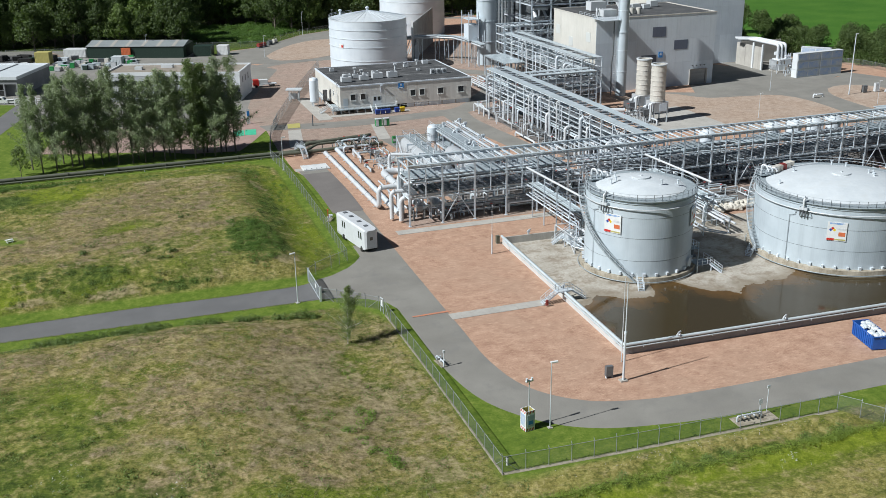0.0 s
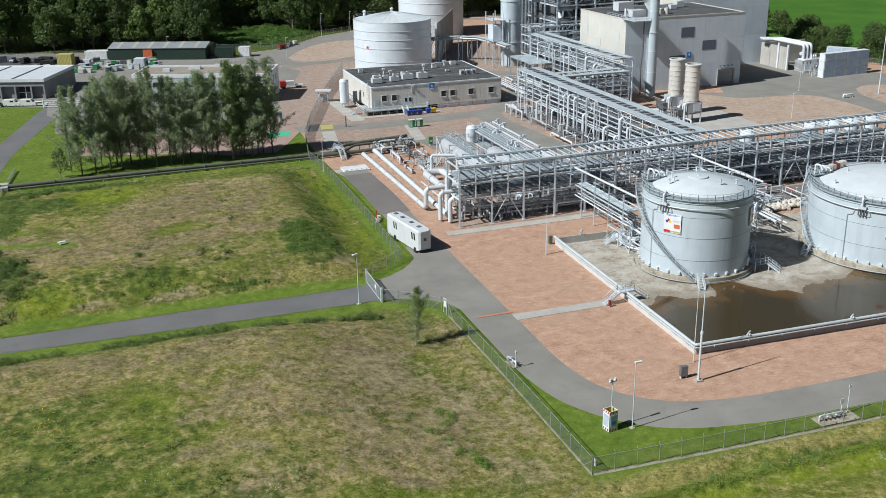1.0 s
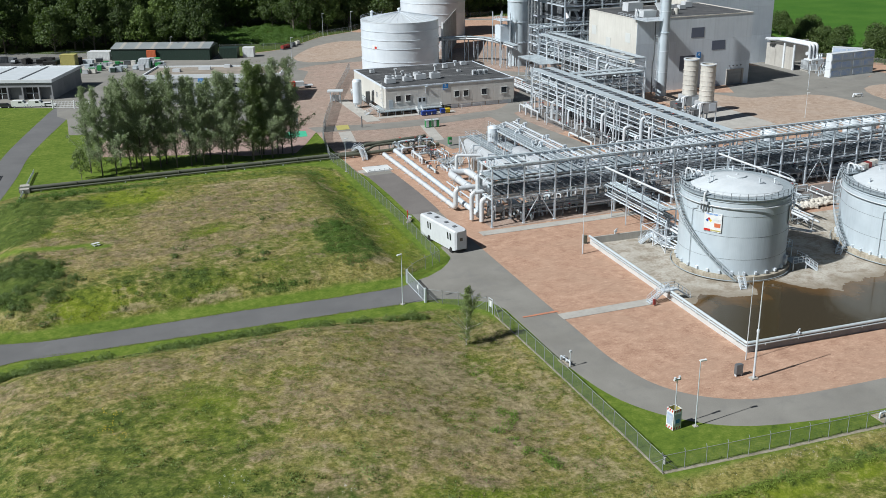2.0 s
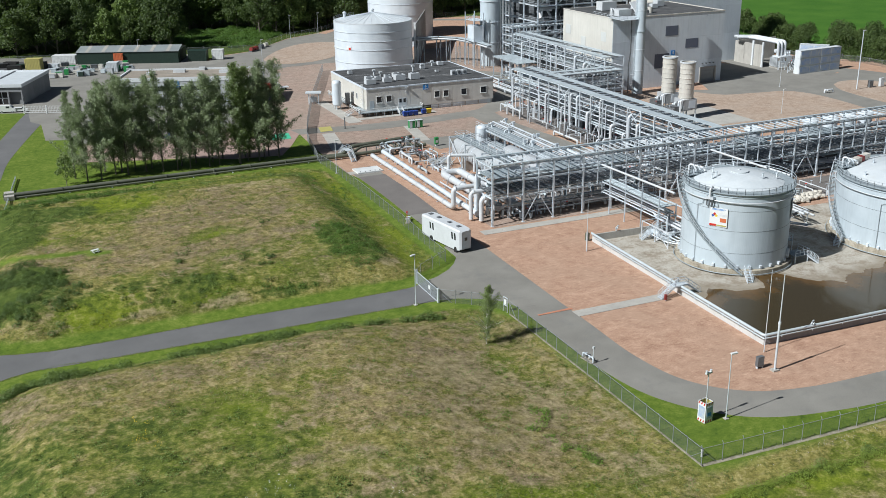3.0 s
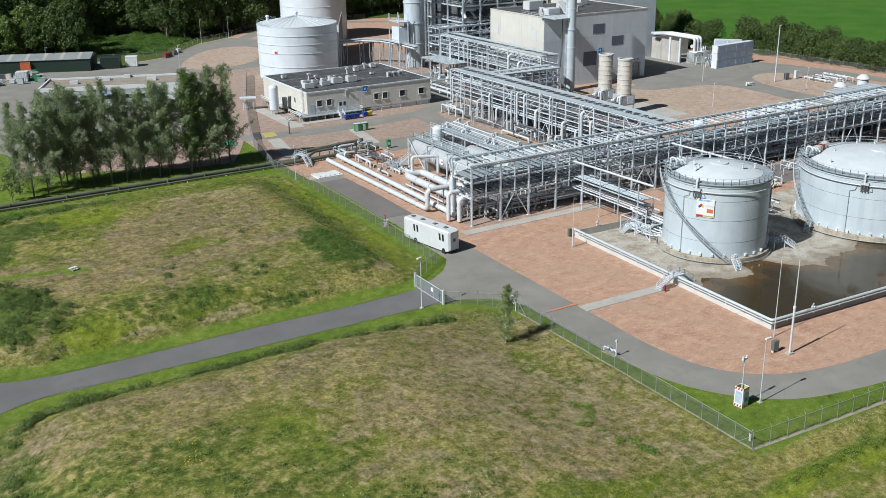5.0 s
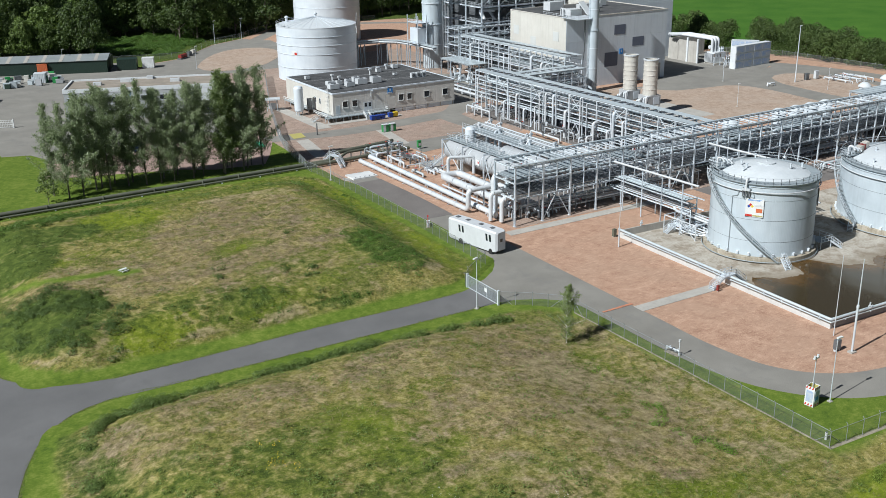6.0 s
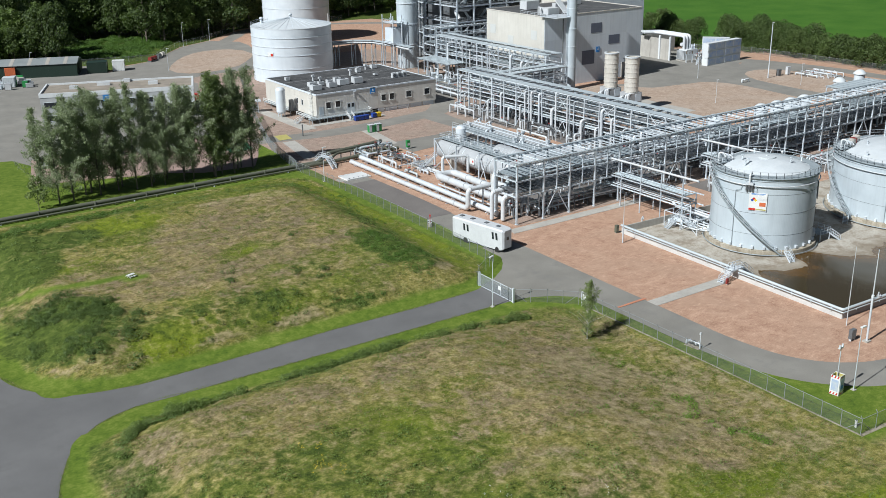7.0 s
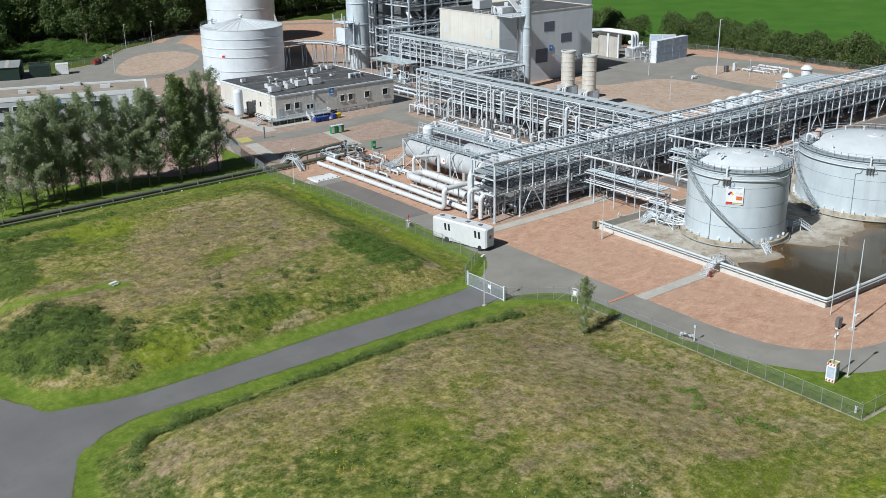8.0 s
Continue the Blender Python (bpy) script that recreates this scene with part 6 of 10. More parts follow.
# ---- trailer on the road ----
def welfare_trailer():
    t = thing("site_trailer", (45.6, 179.0, 0.05), "off-white fibreglass site trailer parked on the road", "trailer", turn=10.0)
    L, W = 13.4, 2.75
    body = Shape()
    rows = []
    for k in range(15):
        y = L * (k / 14 if 2 < k < 12 else (0.0, 0.02, 0.07)[k] if k <= 2 else 1 - (0.0, 0.02, 0.07)[14 - k])
        end = min(k, 14 - k)
        dz = (0.7, 0.28, 0.08)[end] if end < 3 else 0.0
        dx = (0.5, 0.16, 0.03)[end] if end < 3 else 0.0
        rows.append([(-W / 2 + dx, y, 0.36 + dz * 0.55), (-W / 2 + dx, y, 3.75 - dz * 0.3), (-W / 2 + 0.22 + dx, y, 4.02 - dz * 0.35), (W / 2 - 0.22 - dx, y, 4.02 - dz * 0.35), (W / 2 - dx, y, 3.75 - dz * 0.3), (W / 2 - dx, y, 0.36 + dz * 0.55)])
    verts = [p for r in rows for p in r]
    faces = [(i * 6 + j, i * 6 + (j + 1) % 6, (i + 1) * 6 + (j + 1) % 6, (i + 1) * 6 + j) for i in range(14) for j in range(6)]
    body.add(verts, faces)
    body.add(rows[0], [(0, 1, 2, 3, 4, 5)]).add(rows[-1], [(5, 4, 3, 2, 1, 0)])
    part("body", body, CAMPER, t)
    for y in (2.0, 5.0, 8.6, 11.4):
        part("roof_hatch", Shape().box(-0.35, 0.35, y, y + 0.75, 4.0, 4.14), DARK_STEEL, t)
    for y in (1.2, 2.1, 8.6, 9.5):
        part("window", Shape().add([(-W / 2 - 0.012, y, 2.1), (-W / 2 - 0.012, y + 0.5, 2.1), (-W / 2 - 0.012, y + 0.65, 3.3), (-W / 2 - 0.012, y + 0.15, 3.3)], [(0, 1, 2, 3)]), GLASS, t)
    part("end_vent", Shape().box(-0.3, 0.25, -0.04, 0.02, 2.1, 2.65), BARK, t, "small dull brown vent on the end")
    for y in (1.4, 8.9, 10.1):
        for x in (-W / 2 + 0.15, W / 2 - 0.15):
            w = part("wheel", Shape().cyl((x - 0.14, y, 0.46), (x + 0.14, y, 0.46), 0.46, 18), BLACK, t)
            part("rim", Shape().cyl((x - 0.16, y, 0.46), (x + 0.16, y, 0.46), 0.24, 12), STEEL, w)
    for y in (1.4, 9.5):
        for x in (-W / 2 - 0.01, W / 2 + 0.01):
            part("wheel_arch", Shape().cyl((x - 0.01, y, 0.3), (x + 0.01, y, 0.3), 0.5 if y < 5 else 0.62, 16), BLACK, t, "dark wheel arch")
    part("axle_frame", Shape().box(-1.0, 1.0, 0.6, L - 1, 0.55, 0.95), DARK_STEEL, t)
    t.scale = (1.13, 1.06, 1.17)
    return t


welfare_trailer()

# ---- lamp posts and masts ----
def lamp_post(x, y, h, label, arm=0.9, turn=0.0, r=0.09, lamp=True):
    t = thing("lamp_post", (x, y, land(x, y)), label, "lamp post", "lamp posts", turn=turn)
    part("mast", Shape().cyl((0, 0, 0), (0, 0, h), r, 8, r * 0.55), STEEL, t)
    part("footing", Shape().box(-0.3, 0.3, -0.3, 0.3, -0.05, 0.12), CONCRETE, t)
    if lamp:
        part("lantern", Shape().box(-0.1, arm, -0.17, 0.17, h - 0.05, h + 0.13), WHITE, t)
    return t


lamp_post(49.8, 105.0, 9.6, "grey street lamp on the grass verge")
lamp_post(26.8, 159.0, 9.2, "grey street lamp beside the gate", turn=200)
lamp_post(234.4, 268.0, 20, "tall white lighting mast beside the road", r=0.22)
lamp_post(40.6, 246, 8.5, "thin grey lamp post beside the fence")
lamp_post(66.5, 427, 9, "grey street lamp beside the road")
lamp_post(112, 497, 10, "grey street lamp beside the woods")
lamp_post(95, 486.5, 11, "grey street lamp beside the perimeter road")
lamp_post(215, 284, 8, "thin lamp post beside the road")
lamp_post(186, 250, 7.5, "thin lamp post on the sand pad", r=0.07)
lamp_post(232, 252, 7.5, "thin lamp post beside the road", r=0.07)
lamp_post(20, 452, 9, "grey street lamp beside the shed")
tall = thing("lighting_mast", (65.3, 113.4, 0.03), "tall galvanised lighting mast with a cabinet on its foot", "mast")
part("mast", Shape().cyl((0, 0, 0.2), (0, 0, 7.6), 0.17, 10).cyl((0, 0, 7.6), (0, 0, 15.2), 0.1, 10, 0.06), STEEL, tall)
part("footing", Shape().box(-0.55, 0.55, -0.45, 0.45, -0.05, 0.2), CONCRETE, tall)
part("collar", Shape().cyl((0, 0, 7.4), (0, 0, 7.8), 0.22, 10), STEEL, tall)
whip = thing("lightning_mast", (68.0, 118.9, 0.03), "slim galvanised mast on the corner of the compound wall", "mast", "slim masts")
part("mast", Shape().cyl((0, 0, 0), (0, 0, 13.5), 0.08, 8, 0.04), STEEL, whip)
whip2 = thing("lightning_mast", (67.2, 169.4, 0.03), "slim galvanised mast beside the compound wall", "mast", "slim masts")
part("mast", Shape().cyl((0, 0, 0), (0, 0, 4), 0.14, 8).cyl((0, 0, 4), (0, 0, 10.2), 0.06, 8, 0.03), STEEL, whip2)
cab = thing("junction_cabinet", (63.8, 115.0, 0.03), "small dark grey steel cabinet on legs", "cabinet")
part("box", Shape().box(-0.55, 0.55, -0.3, 0.3, 0.35, 1.9), DARK_STEEL, cab)
for x in (-0.45, 0.45):
    part("leg", Shape().box(x - 0.05, x + 0.05, -0.2, 0.2, 0, 0.35), STEEL, cab)

gcab = thing("green_cabinet", (70.5, 174.6, 0.03), "small green steel cabinet at the corner of the compound wall", "cabinet")
part("box", Shape().box(-0.35, 0.35, -0.3, 0.3, 0.15, 1.7), OLIVE_PIPE, gcab)
part("plinth", Shape().box(-0.3, 0.3, -0.25, 0.25, 0, 0.15), CONCRETE, gcab)

# ---- striped cabin with a camera mast ----
kiosk = thing("striped_camera_kiosk", (46.9, 105.8, 0.0), "white open-topped box with red and white stripes and a camera mast", "kiosk", turn=9)
W2, D2, H2 = 0.7, 0.68, 3.0
part("wall", Shape().box(-W2, W2, -D2, -D2 + 0.06, 0.05, H2).box(-W2, W2, D2 - 0.06, D2, 0.05, H2).box(-W2, -W2 + 0.06, -D2 + 0.06, D2 - 0.06, 0.05, H2).box(W2 - 0.06, W2, -D2 + 0.06, D2 - 0.06, 0.05, H2), WHITE, kiosk)
part("lining", Shape().box(-W2 + 0.065, W2 - 0.065, D2 - 0.09, D2 - 0.065, 0.6, H2 - 0.1).box(W2 - 0.09, W2 - 0.065, -D2 + 0.07, D2 - 0.1, 0.6, H2 - 0.1), LIME, kiosk, "dull yellow-green inner lining")
part("ballast", Shape().box(-W2 + 0.07, W2 - 0.07, -D2 + 0.07, D2 - 0.1, 0.05, 1.4), CONCRETE, kiosk)
for z in (0.1, 2.62):
    for k in range(3):
        x = -0.66 + k * 0.45
        part("stripe", Shape().add([(x, -D2 - 0.01, z), (x + 0.2, -D2 - 0.01, z), (x + 0.33, -D2 - 0.01, z + 0.36), (x + 0.13, -D2 - 0.01, z + 0.36)], [(0, 1, 2, 3)]), RED, kiosk)
        part("stripe", Shape().add([(-W2 - 0.01, -x, z), (-W2 - 0.01, -x - 0.2, z), (-W2 - 0.01, -x - 0.33, z + 0.36), (-W2 - 0.01, -x - 0.13, z + 0.36)], [(0, 1, 2, 3)]), RED, kiosk)
part("poster", Shape().box(-0.5, 0.55, -D2 - 0.03, -D2, 0.7, 2.4), PANEL_BLUE, kiosk, "pale blue notice panel")
part("poster_mark", Shape().box(-0.3, 0.35, -D2 - 0.04, -D2 - 0.03, 1.0, 1.55), SIGN_BLUE, kiosk)
part("poster", Shape().box(-W2 - 0.03, -W2, -0.5, 0.5, 0.7, 2.4), PANEL_BLUE, kiosk, "pale blue notice panel")
part("mast", Shape().cyl((0.3, 0.2, 1.4), (0.3, 0.2, 6.9), 0.07, 8), STEEL, kiosk)
part("camera_head", Shape().box(-0.25, 0.85, 0.05, 0.35, 6.85, 7.05).cyl((-0.1, 0.2, 7.05), (-0.1, 0.2, 7.35), 0.16, 8).cyl((0.7, 0.2, 7.05), (0.7, 0.2, 7.35), 0.16, 8), CLADDING, kiosk)


# ---- trees and shrubs ----
def leaf_cloud(shape, rnd, centre, radii, count, size, lift=0.25):
    """Small bent leaf clumps in an ellipsoid, thicker towards its skin."""
    for _ in range(count):
        while True:
            p = Vector((rnd.uniform(-1, 1), rnd.uniform(-1, 1), rnd.uniform(-1, 1)))
            if 0.05 < p.length < 1:
                break
        p = p.normalized() * p.length ** 0.45
        o = Vector((centre[0] + p.x * radii[0], centre[1] + p.y * radii[1], centre[2] + p.z * radii[2]))
        n = (p + Vector((rnd.gauss(0, 0.6), rnd.gauss(0, 0.6), rnd.gauss(lift, 0.6)))).normalized()
        a = n.cross(Vector((rnd.gauss(0, 1), rnd.gauss(0, 1), rnd.gauss(0, 1)))).normalized()
        b = n.cross(a)
        s = size * rnd.uniform(0.55, 1.3)
        shape.add([o - a * s * 0.5, o + b * s * 0.42 + n * s * 0.12, o + a * s * 0.55, o - b * s * 0.4 + n * s * 0.1], [(0, 1, 2, 3)])


def trunk_shape(rnd, h, r, limbs, first, spread, taper=0.6, uneven=0.22):
    sh = Shape()
    lean = (rnd.gauss(0, 0.02) * h, rnd.gauss(0, 0.02) * h)
    at = lambda k: Vector((lean[0] * k * k, lean[1] * k * k, h * k))
    for k in range(6):
        sh.cyl(at(k / 6), at((k + 1) / 6), r * (1 - 0.85 * k / 6), 7, r * (1 - 0.85 * (k + 1) / 6), False)
    tips = []
    for i in range(limbs):
        k = first + (0.97 - first) * i / limbs
        a = i * 2.4 + rnd.uniform(-0.4, 0.4)
        far = spread * (1.1 - k) ** taper * rnd.uniform(0.95 - uneven, 0.95 + uneven)
        tip = at(k) + Vector((math.cos(a) * far, math.sin(a) * far, far * rnd.uniform(0.5, 1.0)))
        sh.cyl(at(k), tip, r * 0.3 * (1.1 - k), 5, 0.02, False)
        tips.append(tip)
    return sh, tips


def make_tree(name, seed, h, crown_r, first, leaves, size, bark, leaf, label, category, limbs=26, r=0.22, lump=1.25, taper=0.6, uneven=0.22):
    rnd = random.Random(seed)
    t = thing(name, (0, 0, 0), label, category)
    sh, tips = trunk_shape(rnd, h * 0.96, r, limbs, first, crown_r, taper, uneven)
    part("trunk", sh, bark, t)
    crown = Shape()
    for tip in tips:
        k = max(0.25, 1.1 - tip.z / h)
        w = lump * rnd.uniform(1 - uneven, 1 + uneven)
        leaf_cloud(crown, rnd, tip, (w * (0.75 + 0.5 * k), w * (0.75 + 0.5 * k), w), int(leaves / (limbs + 4) * (w / lump) ** 2), size)
    leaf_cloud(crown, rnd, (0, 0, h * (first + 0.5 * (1 - first))), (crown_r * 0.42, crown_r * 0.42, h * (1 - first) * 0.48), leaves // 10, size)
    leaf_cloud(crown, rnd, (0, 0, h * 0.95), (crown_r * 0.16, crown_r * 0.16, h * 0.06), leaves // 40, size)
    part("crown", crown, leaf, t)
    return t


def make_alder(seed, h, width, leaf, label, name="alder_tree", bark=None, limbs=104, size=1.0, point=0.7, first=0.08):
    """A slender upright tree: steep limbs up the whole stem, with leaves strung along each limb and its twigs."""
    rnd = random.Random(seed)
    t = thing(name, (0, 0, 0), label, "tree")
    stem, crown = Shape(), Shape()
    bow = [(rnd.gauss(0, 0.25), rnd.gauss(0, 0.25)) for _ in range(3)]
    at = lambda k: Vector((bow[0][0] * math.sin(2.2 * k) + bow[1][0] * k, bow[0][1] * math.sin(2.6 * k) + bow[1][1] * k, h * k))
    for k in range(8):
        stem.cyl(at(k / 8), at((k + 1) / 8), h / 120 * (1.04 - k / 8), 7, h / 120 * (1.04 - (k + 1) / 8), False)
    gaps = [(rnd.uniform(0.15, 0.8), rnd.uniform(0, 6.28)) for _ in range(5)]
    for i in range(limbs):
        k = first + (0.98 - first) * ((i + rnd.random()) / limbs) ** 0.94
        a = rnd.uniform(0, 6.28)
        reach = width * min(1.0, 0.5 + 2.0 * k) * (1.03 - k) ** point * rnd.choice((0.5, 0.7, 0.85, 1.0, 1.25)) * rnd.uniform(0.8, 1.15)
        if any(abs(k - gk) < 0.07 and math.cos(a - ga) > 0.3 for gk, ga in gaps):
            reach *= 0.35
        foot = at(k)
        tip = foot + Vector((math.cos(a) * reach, math.sin(a) * reach, reach * rnd.uniform(0.5, 1.3)))
        stem.cyl(foot, tip, 0.05 * (1.1 - k), 4, 0.012, False)
        for _ in range(int(26 + 58 * reach * (0.42 if k < 0.2 else 0.75 if k < 0.36 else 1.0))):
            f = rnd.uniform(0.2, 1.06)
            fan = size * (0.16 + 0.26 * math.sin(3.0 * min(f, 1.0)) * min(1.6, reach) ** 0.5)
            o = foot.lerp(tip, f) + Vector((rnd.gauss(0, fan), rnd.gauss(0, fan), rnd.gauss(0.05, fan * 0.9)))
            n = Vector((rnd.gauss(0, 1), rnd.gauss(0, 1), rnd.gauss(0.5, 0.8))).normalized()
            u = n.cross(Vector((rnd.gauss(0, 1), rnd.gauss(0, 1), rnd.gauss(0, 1)))).normalized()
            w = n.cross(u)
            q = size * rnd.uniform(0.15, 0.33)
            crown.add([o - u * q * 0.55, o + w * q * 0.4 + n * q * 0.1, o + u * q * 0.6, o - w * q * 0.4 + n * q * 0.1], [(0, 1, 2, 3)])
    part("trunk", stem, bark or BARK, t)
    part("crown", crown, leaf, t)
    return t


def plant(first, places, group, rnd, low=0.85, high=1.12):
    for n, (x, y) in enumerate(places):
        s = rnd.uniform(low, high)
        m = pose(x, y, land(x, y) - 0.05, 0, 0, rnd.uniform(0, 360))
        src = first[n % len(first)]
        src.scale = (1, 1, 1)
        c = copy_thing(src, m)
        c.scale = (s * rnd.uniform(0.92, 1.08), s * rnd.uniform(0.92, 1.08), s)
        tagged(c, group=group)
    return


def drop_source(ob):
    for o in (*ob.children_recursive, ob):
        bpy.data.objects.remove(o)


rnd = random.Random(21)
row = [make_alder(30 + i, 24.4 - 0.7 * (i % 3), 5.0 + 0.5 * (i % 2), ALDER_LEAF, "tall slender grey-green alder in a row") for i in range(5)]
plant(row, [(-17.4, 266.6), (-14.0, 267.2), (-10.2, 270.6), (-7.4, 268.4), (-2.8, 269.4), (1.2, 267.8), (4.9, 268.0), (8.0, 267.4), (13.0, 267.6), (15.7, 268.2), (20.9, 267.6), (26.1, 267.2), (29.6, 271.0), (31.8, 268.5), (-12.5, 274.5), (-20.0, 270.8), (-5.0, 273.8), (10.4, 272.6), (14.6, 271.8), (23.5, 272.5), (17.8, 274.0), (-1.0, 272.4), (6.5, 271.4), (28.0, 269.4), (-8.6, 272.0)], "row of alders", rnd, 0.9, 1.08)
for t in row:
    drop_source(t)
fresh_alder = [make_alder(38, 24.6, 5.2, LIGHT_LEAF, "tall alder with fresher green leaves in the row")]
plant(fresh_alder, [(20.9, 266.6), (23.4, 268.6), (24.6, 272.0)], "row of alders", rnd, 0.98, 1.1)
drop_source(fresh_alder[0])
birch = make_alder(71, 9.8, 3.0, LIGHT_LEAF, "slender young birch in the meadow", "birch_tree", PALE_BARK, 84, 0.62, 0.95, 0.05)
birch.matrix_basis = pose(30.9, 139.6, land(30.9, 139.6) - 0.05)
sapling = make_tree("young_tree", 72, 8.0, 2.2, 0.15, 1200, 0.4, BARK, LIGHT_LEAF, "young staked tree at the end of the row", "tree", 16, 0.09, 0.7)
sapling.matrix_basis = pose(-22.5, 264.5, 0)

wood = [make_tree("woodland_tree", 90 + i, 20 + 2.5 * i, 6.2 + 0.5 * (i % 3), 0.08, 4400, 0.85, BARK, WOOD_LEAF, "broad dark green broadleaf tree in the woods", "tree", 34, 0.4, 2.3) for i in range(4)]
wood.append(make_tree("woodland_tree", 97, 18, 6.0, 0.06, 4400, 0.8, BARK, SHRUB_LEAF, "broad lighter green broadleaf tree in the woods", "tree", 34, 0.35, 2.3))
rnd = random.Random(8)
places = []
for y0 in range(0, 6):
    for i in range(44):
        x = -120 + i * 9.4 + rnd.uniform(-3, 3)
        edge = 489 - 0.24 * min(x, 40) if x < 40 else 496 + 0.3 * (x - 60)
        gap = smooth_step(26, 14, abs(x - 62)) if y0 < 4 else 0.0
        y = edge + y0 * 12 + rnd.uniform(-4, 4) + 42 * gap
        if y0 < 4 or abs(x - 62) < 40:
            places.append((x, y))
plant(wood, places, "woods behind the plant", rnd, 0.75, 1.2)
hedgerow = [make_tree("hedgerow_tree", 190 + i, 10.5 + i, 4.6, 0.04, 3000, 0.6, BARK, HEDGE_LEAF, "bushy green tree in the hedge beside the field", "tree", 22, 0.22, 1.9) for i in range(3)]
hedge_places = [(283 + rnd.uniform(-2.5, 6), 170 + i * 2.7) for i in range(60)] + [(292 + rnd.uniform(-5, 9), 300 + i * 4.6) for i in range(24)] + [(264 + rnd.uniform(-4, 6) - i * 1.0, 338 + i * 4.6) for i in range(14)]
plant(hedgerow, hedge_places, "hedgerow beside the field", rnd, 0.5, 1.05)
for t in hedgerow:
    drop_source(t)
for t in wood:
    drop_source(t)


def scrub(name, label, category, spots, size, leaf, count, seed, kind="stuff"):
    """Low growth: many small leaf clumps on the ground at the spots."""
    rnd = random.Random(seed)
    sh = Shape()
    for x, y, r, h in spots:
        leaf_cloud(sh, rnd, (x, y, land(x, y) + h * 0.42), (r, r, h * 0.6), int(count * r * r), size, 1.1)
    return solid(name, sh, leaf, label, category, kind=kind)


rnd = random.Random(15)
band = []
for i in range(150):
    y = 180 + i * 1.15
    x = 283.5 - max(0.0, y - 305) * 0.42 + rnd.gauss(0, 1.2)
    band.append((x, y, rnd.uniform(1.6, 3.0), rnd.uniform(2.0, 5.2)))
scrub("hedgerow_scrub", "dense dark green scrub along the foot of the hedgerow", "scrub", band, 0.5, HEDGE_LEAF, 34, 65)
rnd = random.Random(5)
hedge = []
for i in range(190):
    x = -37 + i * 0.36
    g = noise.noise((x * 0.16, 1.5, 0)) + 0.5 * noise.noise((x * 0.5, 4.5, 0))
    if g > -0.24:
        hedge.append((x + rnd.uniform(-0.3, 0.3), 152.4 + 0.9 * noise.noise((x * 0.05, 9, 0)) + rnd.uniform(-0.7, 0.7) - 0.0009 * x * x, rnd.uniform(0.5, 1.1) * (0.9 + 0.8 * g), rnd.uniform(0.7, 1.5) * (1 + 0.5 * g)))
for i in range(90):
    a = i / 90
    p = Vector((-35, 152.6)) * (1 - a) ** 2 + Vector((-42.5, 151.5)) * 2 * a * (1 - a) + Vector((-43, 128)) * a * a
    if noise.noise((a * 14, 2.5, 0)) > 0.1:
        hedge.append((p.x + rnd.uniform(-0.8, 0.8), p.y + rnd.uniform(-0.6, 0.6), rnd.uniform(0.4, 1.1), rnd.uniform(0.5, 1.3)))
scrub("hedge", "low dark green hedge of young shrubs along the road", "hedge", hedge, 0.19, SHRUB_LEAF, 240, 3)
weeds, fresh = [], []
for _ in range(2600):
    x, y = rnd.uniform(-44, 40), rnd.uniform(90, 254)
    k = rank_at(x, y)
    if k > 0.25 and rnd.random() < k and meadow_at(x, y) > 0.6:
        (weeds if rnd.random() < 0.6 else fresh).append((x, y, rnd.uniform(0.35, 1.0), rnd.uniform(0.4, 1.2)))
for _ in range(900):
    x, y = rnd.uniform(-44, 38), rnd.uniform(88, 252)
    if meadow_at(x, y) > 0.8 and rnd.random() < 0.2 + 0.5 * lush_at(x, y) * (1 - brown_at(x, y)):
        fresh.append((x, y, rnd.uniform(0.35, 0.9), rnd.uniform(0.25, 0.55)))
scrub("scrub", "rank dark green nettles and scrub on the bank", "scrub", weeds, 0.18, SHRUB_LEAF, 120, 4)
slope = [(x + rnd.gauss(0, 0.6), y + rnd.gauss(0, 0.7), rnd.uniform(0.35, 0.75), rnd.uniform(0.4, 0.8)) for x, y in ((24.6, 111.6), (25.8, 109.2), (26.4, 106.8), (27.9, 104.6), (28.3, 102.9), (26.8, 113.6)) for _ in range(4)]
slope += [(27.5 + rnd.gauss(0, 1.2), 116 + rnd.gauss(0, 1.0), rnd.uniform(0.3, 0.7), rnd.uniform(0.4, 0.8)) for _ in range(8)]
slope += [(28 + rnd.gauss(0, 0.8), 129 + rnd.gauss(0, 2.0), rnd.uniform(0.25, 0.5), rnd.uniform(0.3, 0.5)) for _ in range(7)]
slope += [(13.8 + rnd.gauss(0, 0.4), 118.1 + rnd.gauss(0, 0.4), 0.4, 0.5) for _ in range(3)]
scrub("slope_weeds", "bright green weeds in clumps on the slope beside the fence", "weeds", slope, 0.14, LIGHT_WEED, 300, 36)
scrub("weeds", "fresh green weeds scattered over the meadow", "weeds", fresh, 0.15, WEED_LEAF, 170, 6)
blooms = [(cx + rnd.gauss(0, 0.9), cy + rnd.gauss(0, 0.9), 0.16, 0.9) for cx, cy in ((-21.9, 130.7), (-22.4, 124.5), (-23.2, 126.0)) for _ in range(7)]
scrub("ragwort", "yellow-flowered ragwort in the green of the meadow", "flowers", blooms, 0.1, YELLOW, 420, 16)
ditch = [(38 + i * 0.22 + rnd.uniform(-0.3, 0.3), 89.3 + 0.5 * noise.noise((i * 0.04, 8.0, 0)) + rnd.gauss(0, 0.5), rnd.uniform(0.4, 0.8), rnd.uniform(0.5, 1.0)) for i in range(330) if noise.noise((i * 0.05, 3.0, 0)) > -0.42]
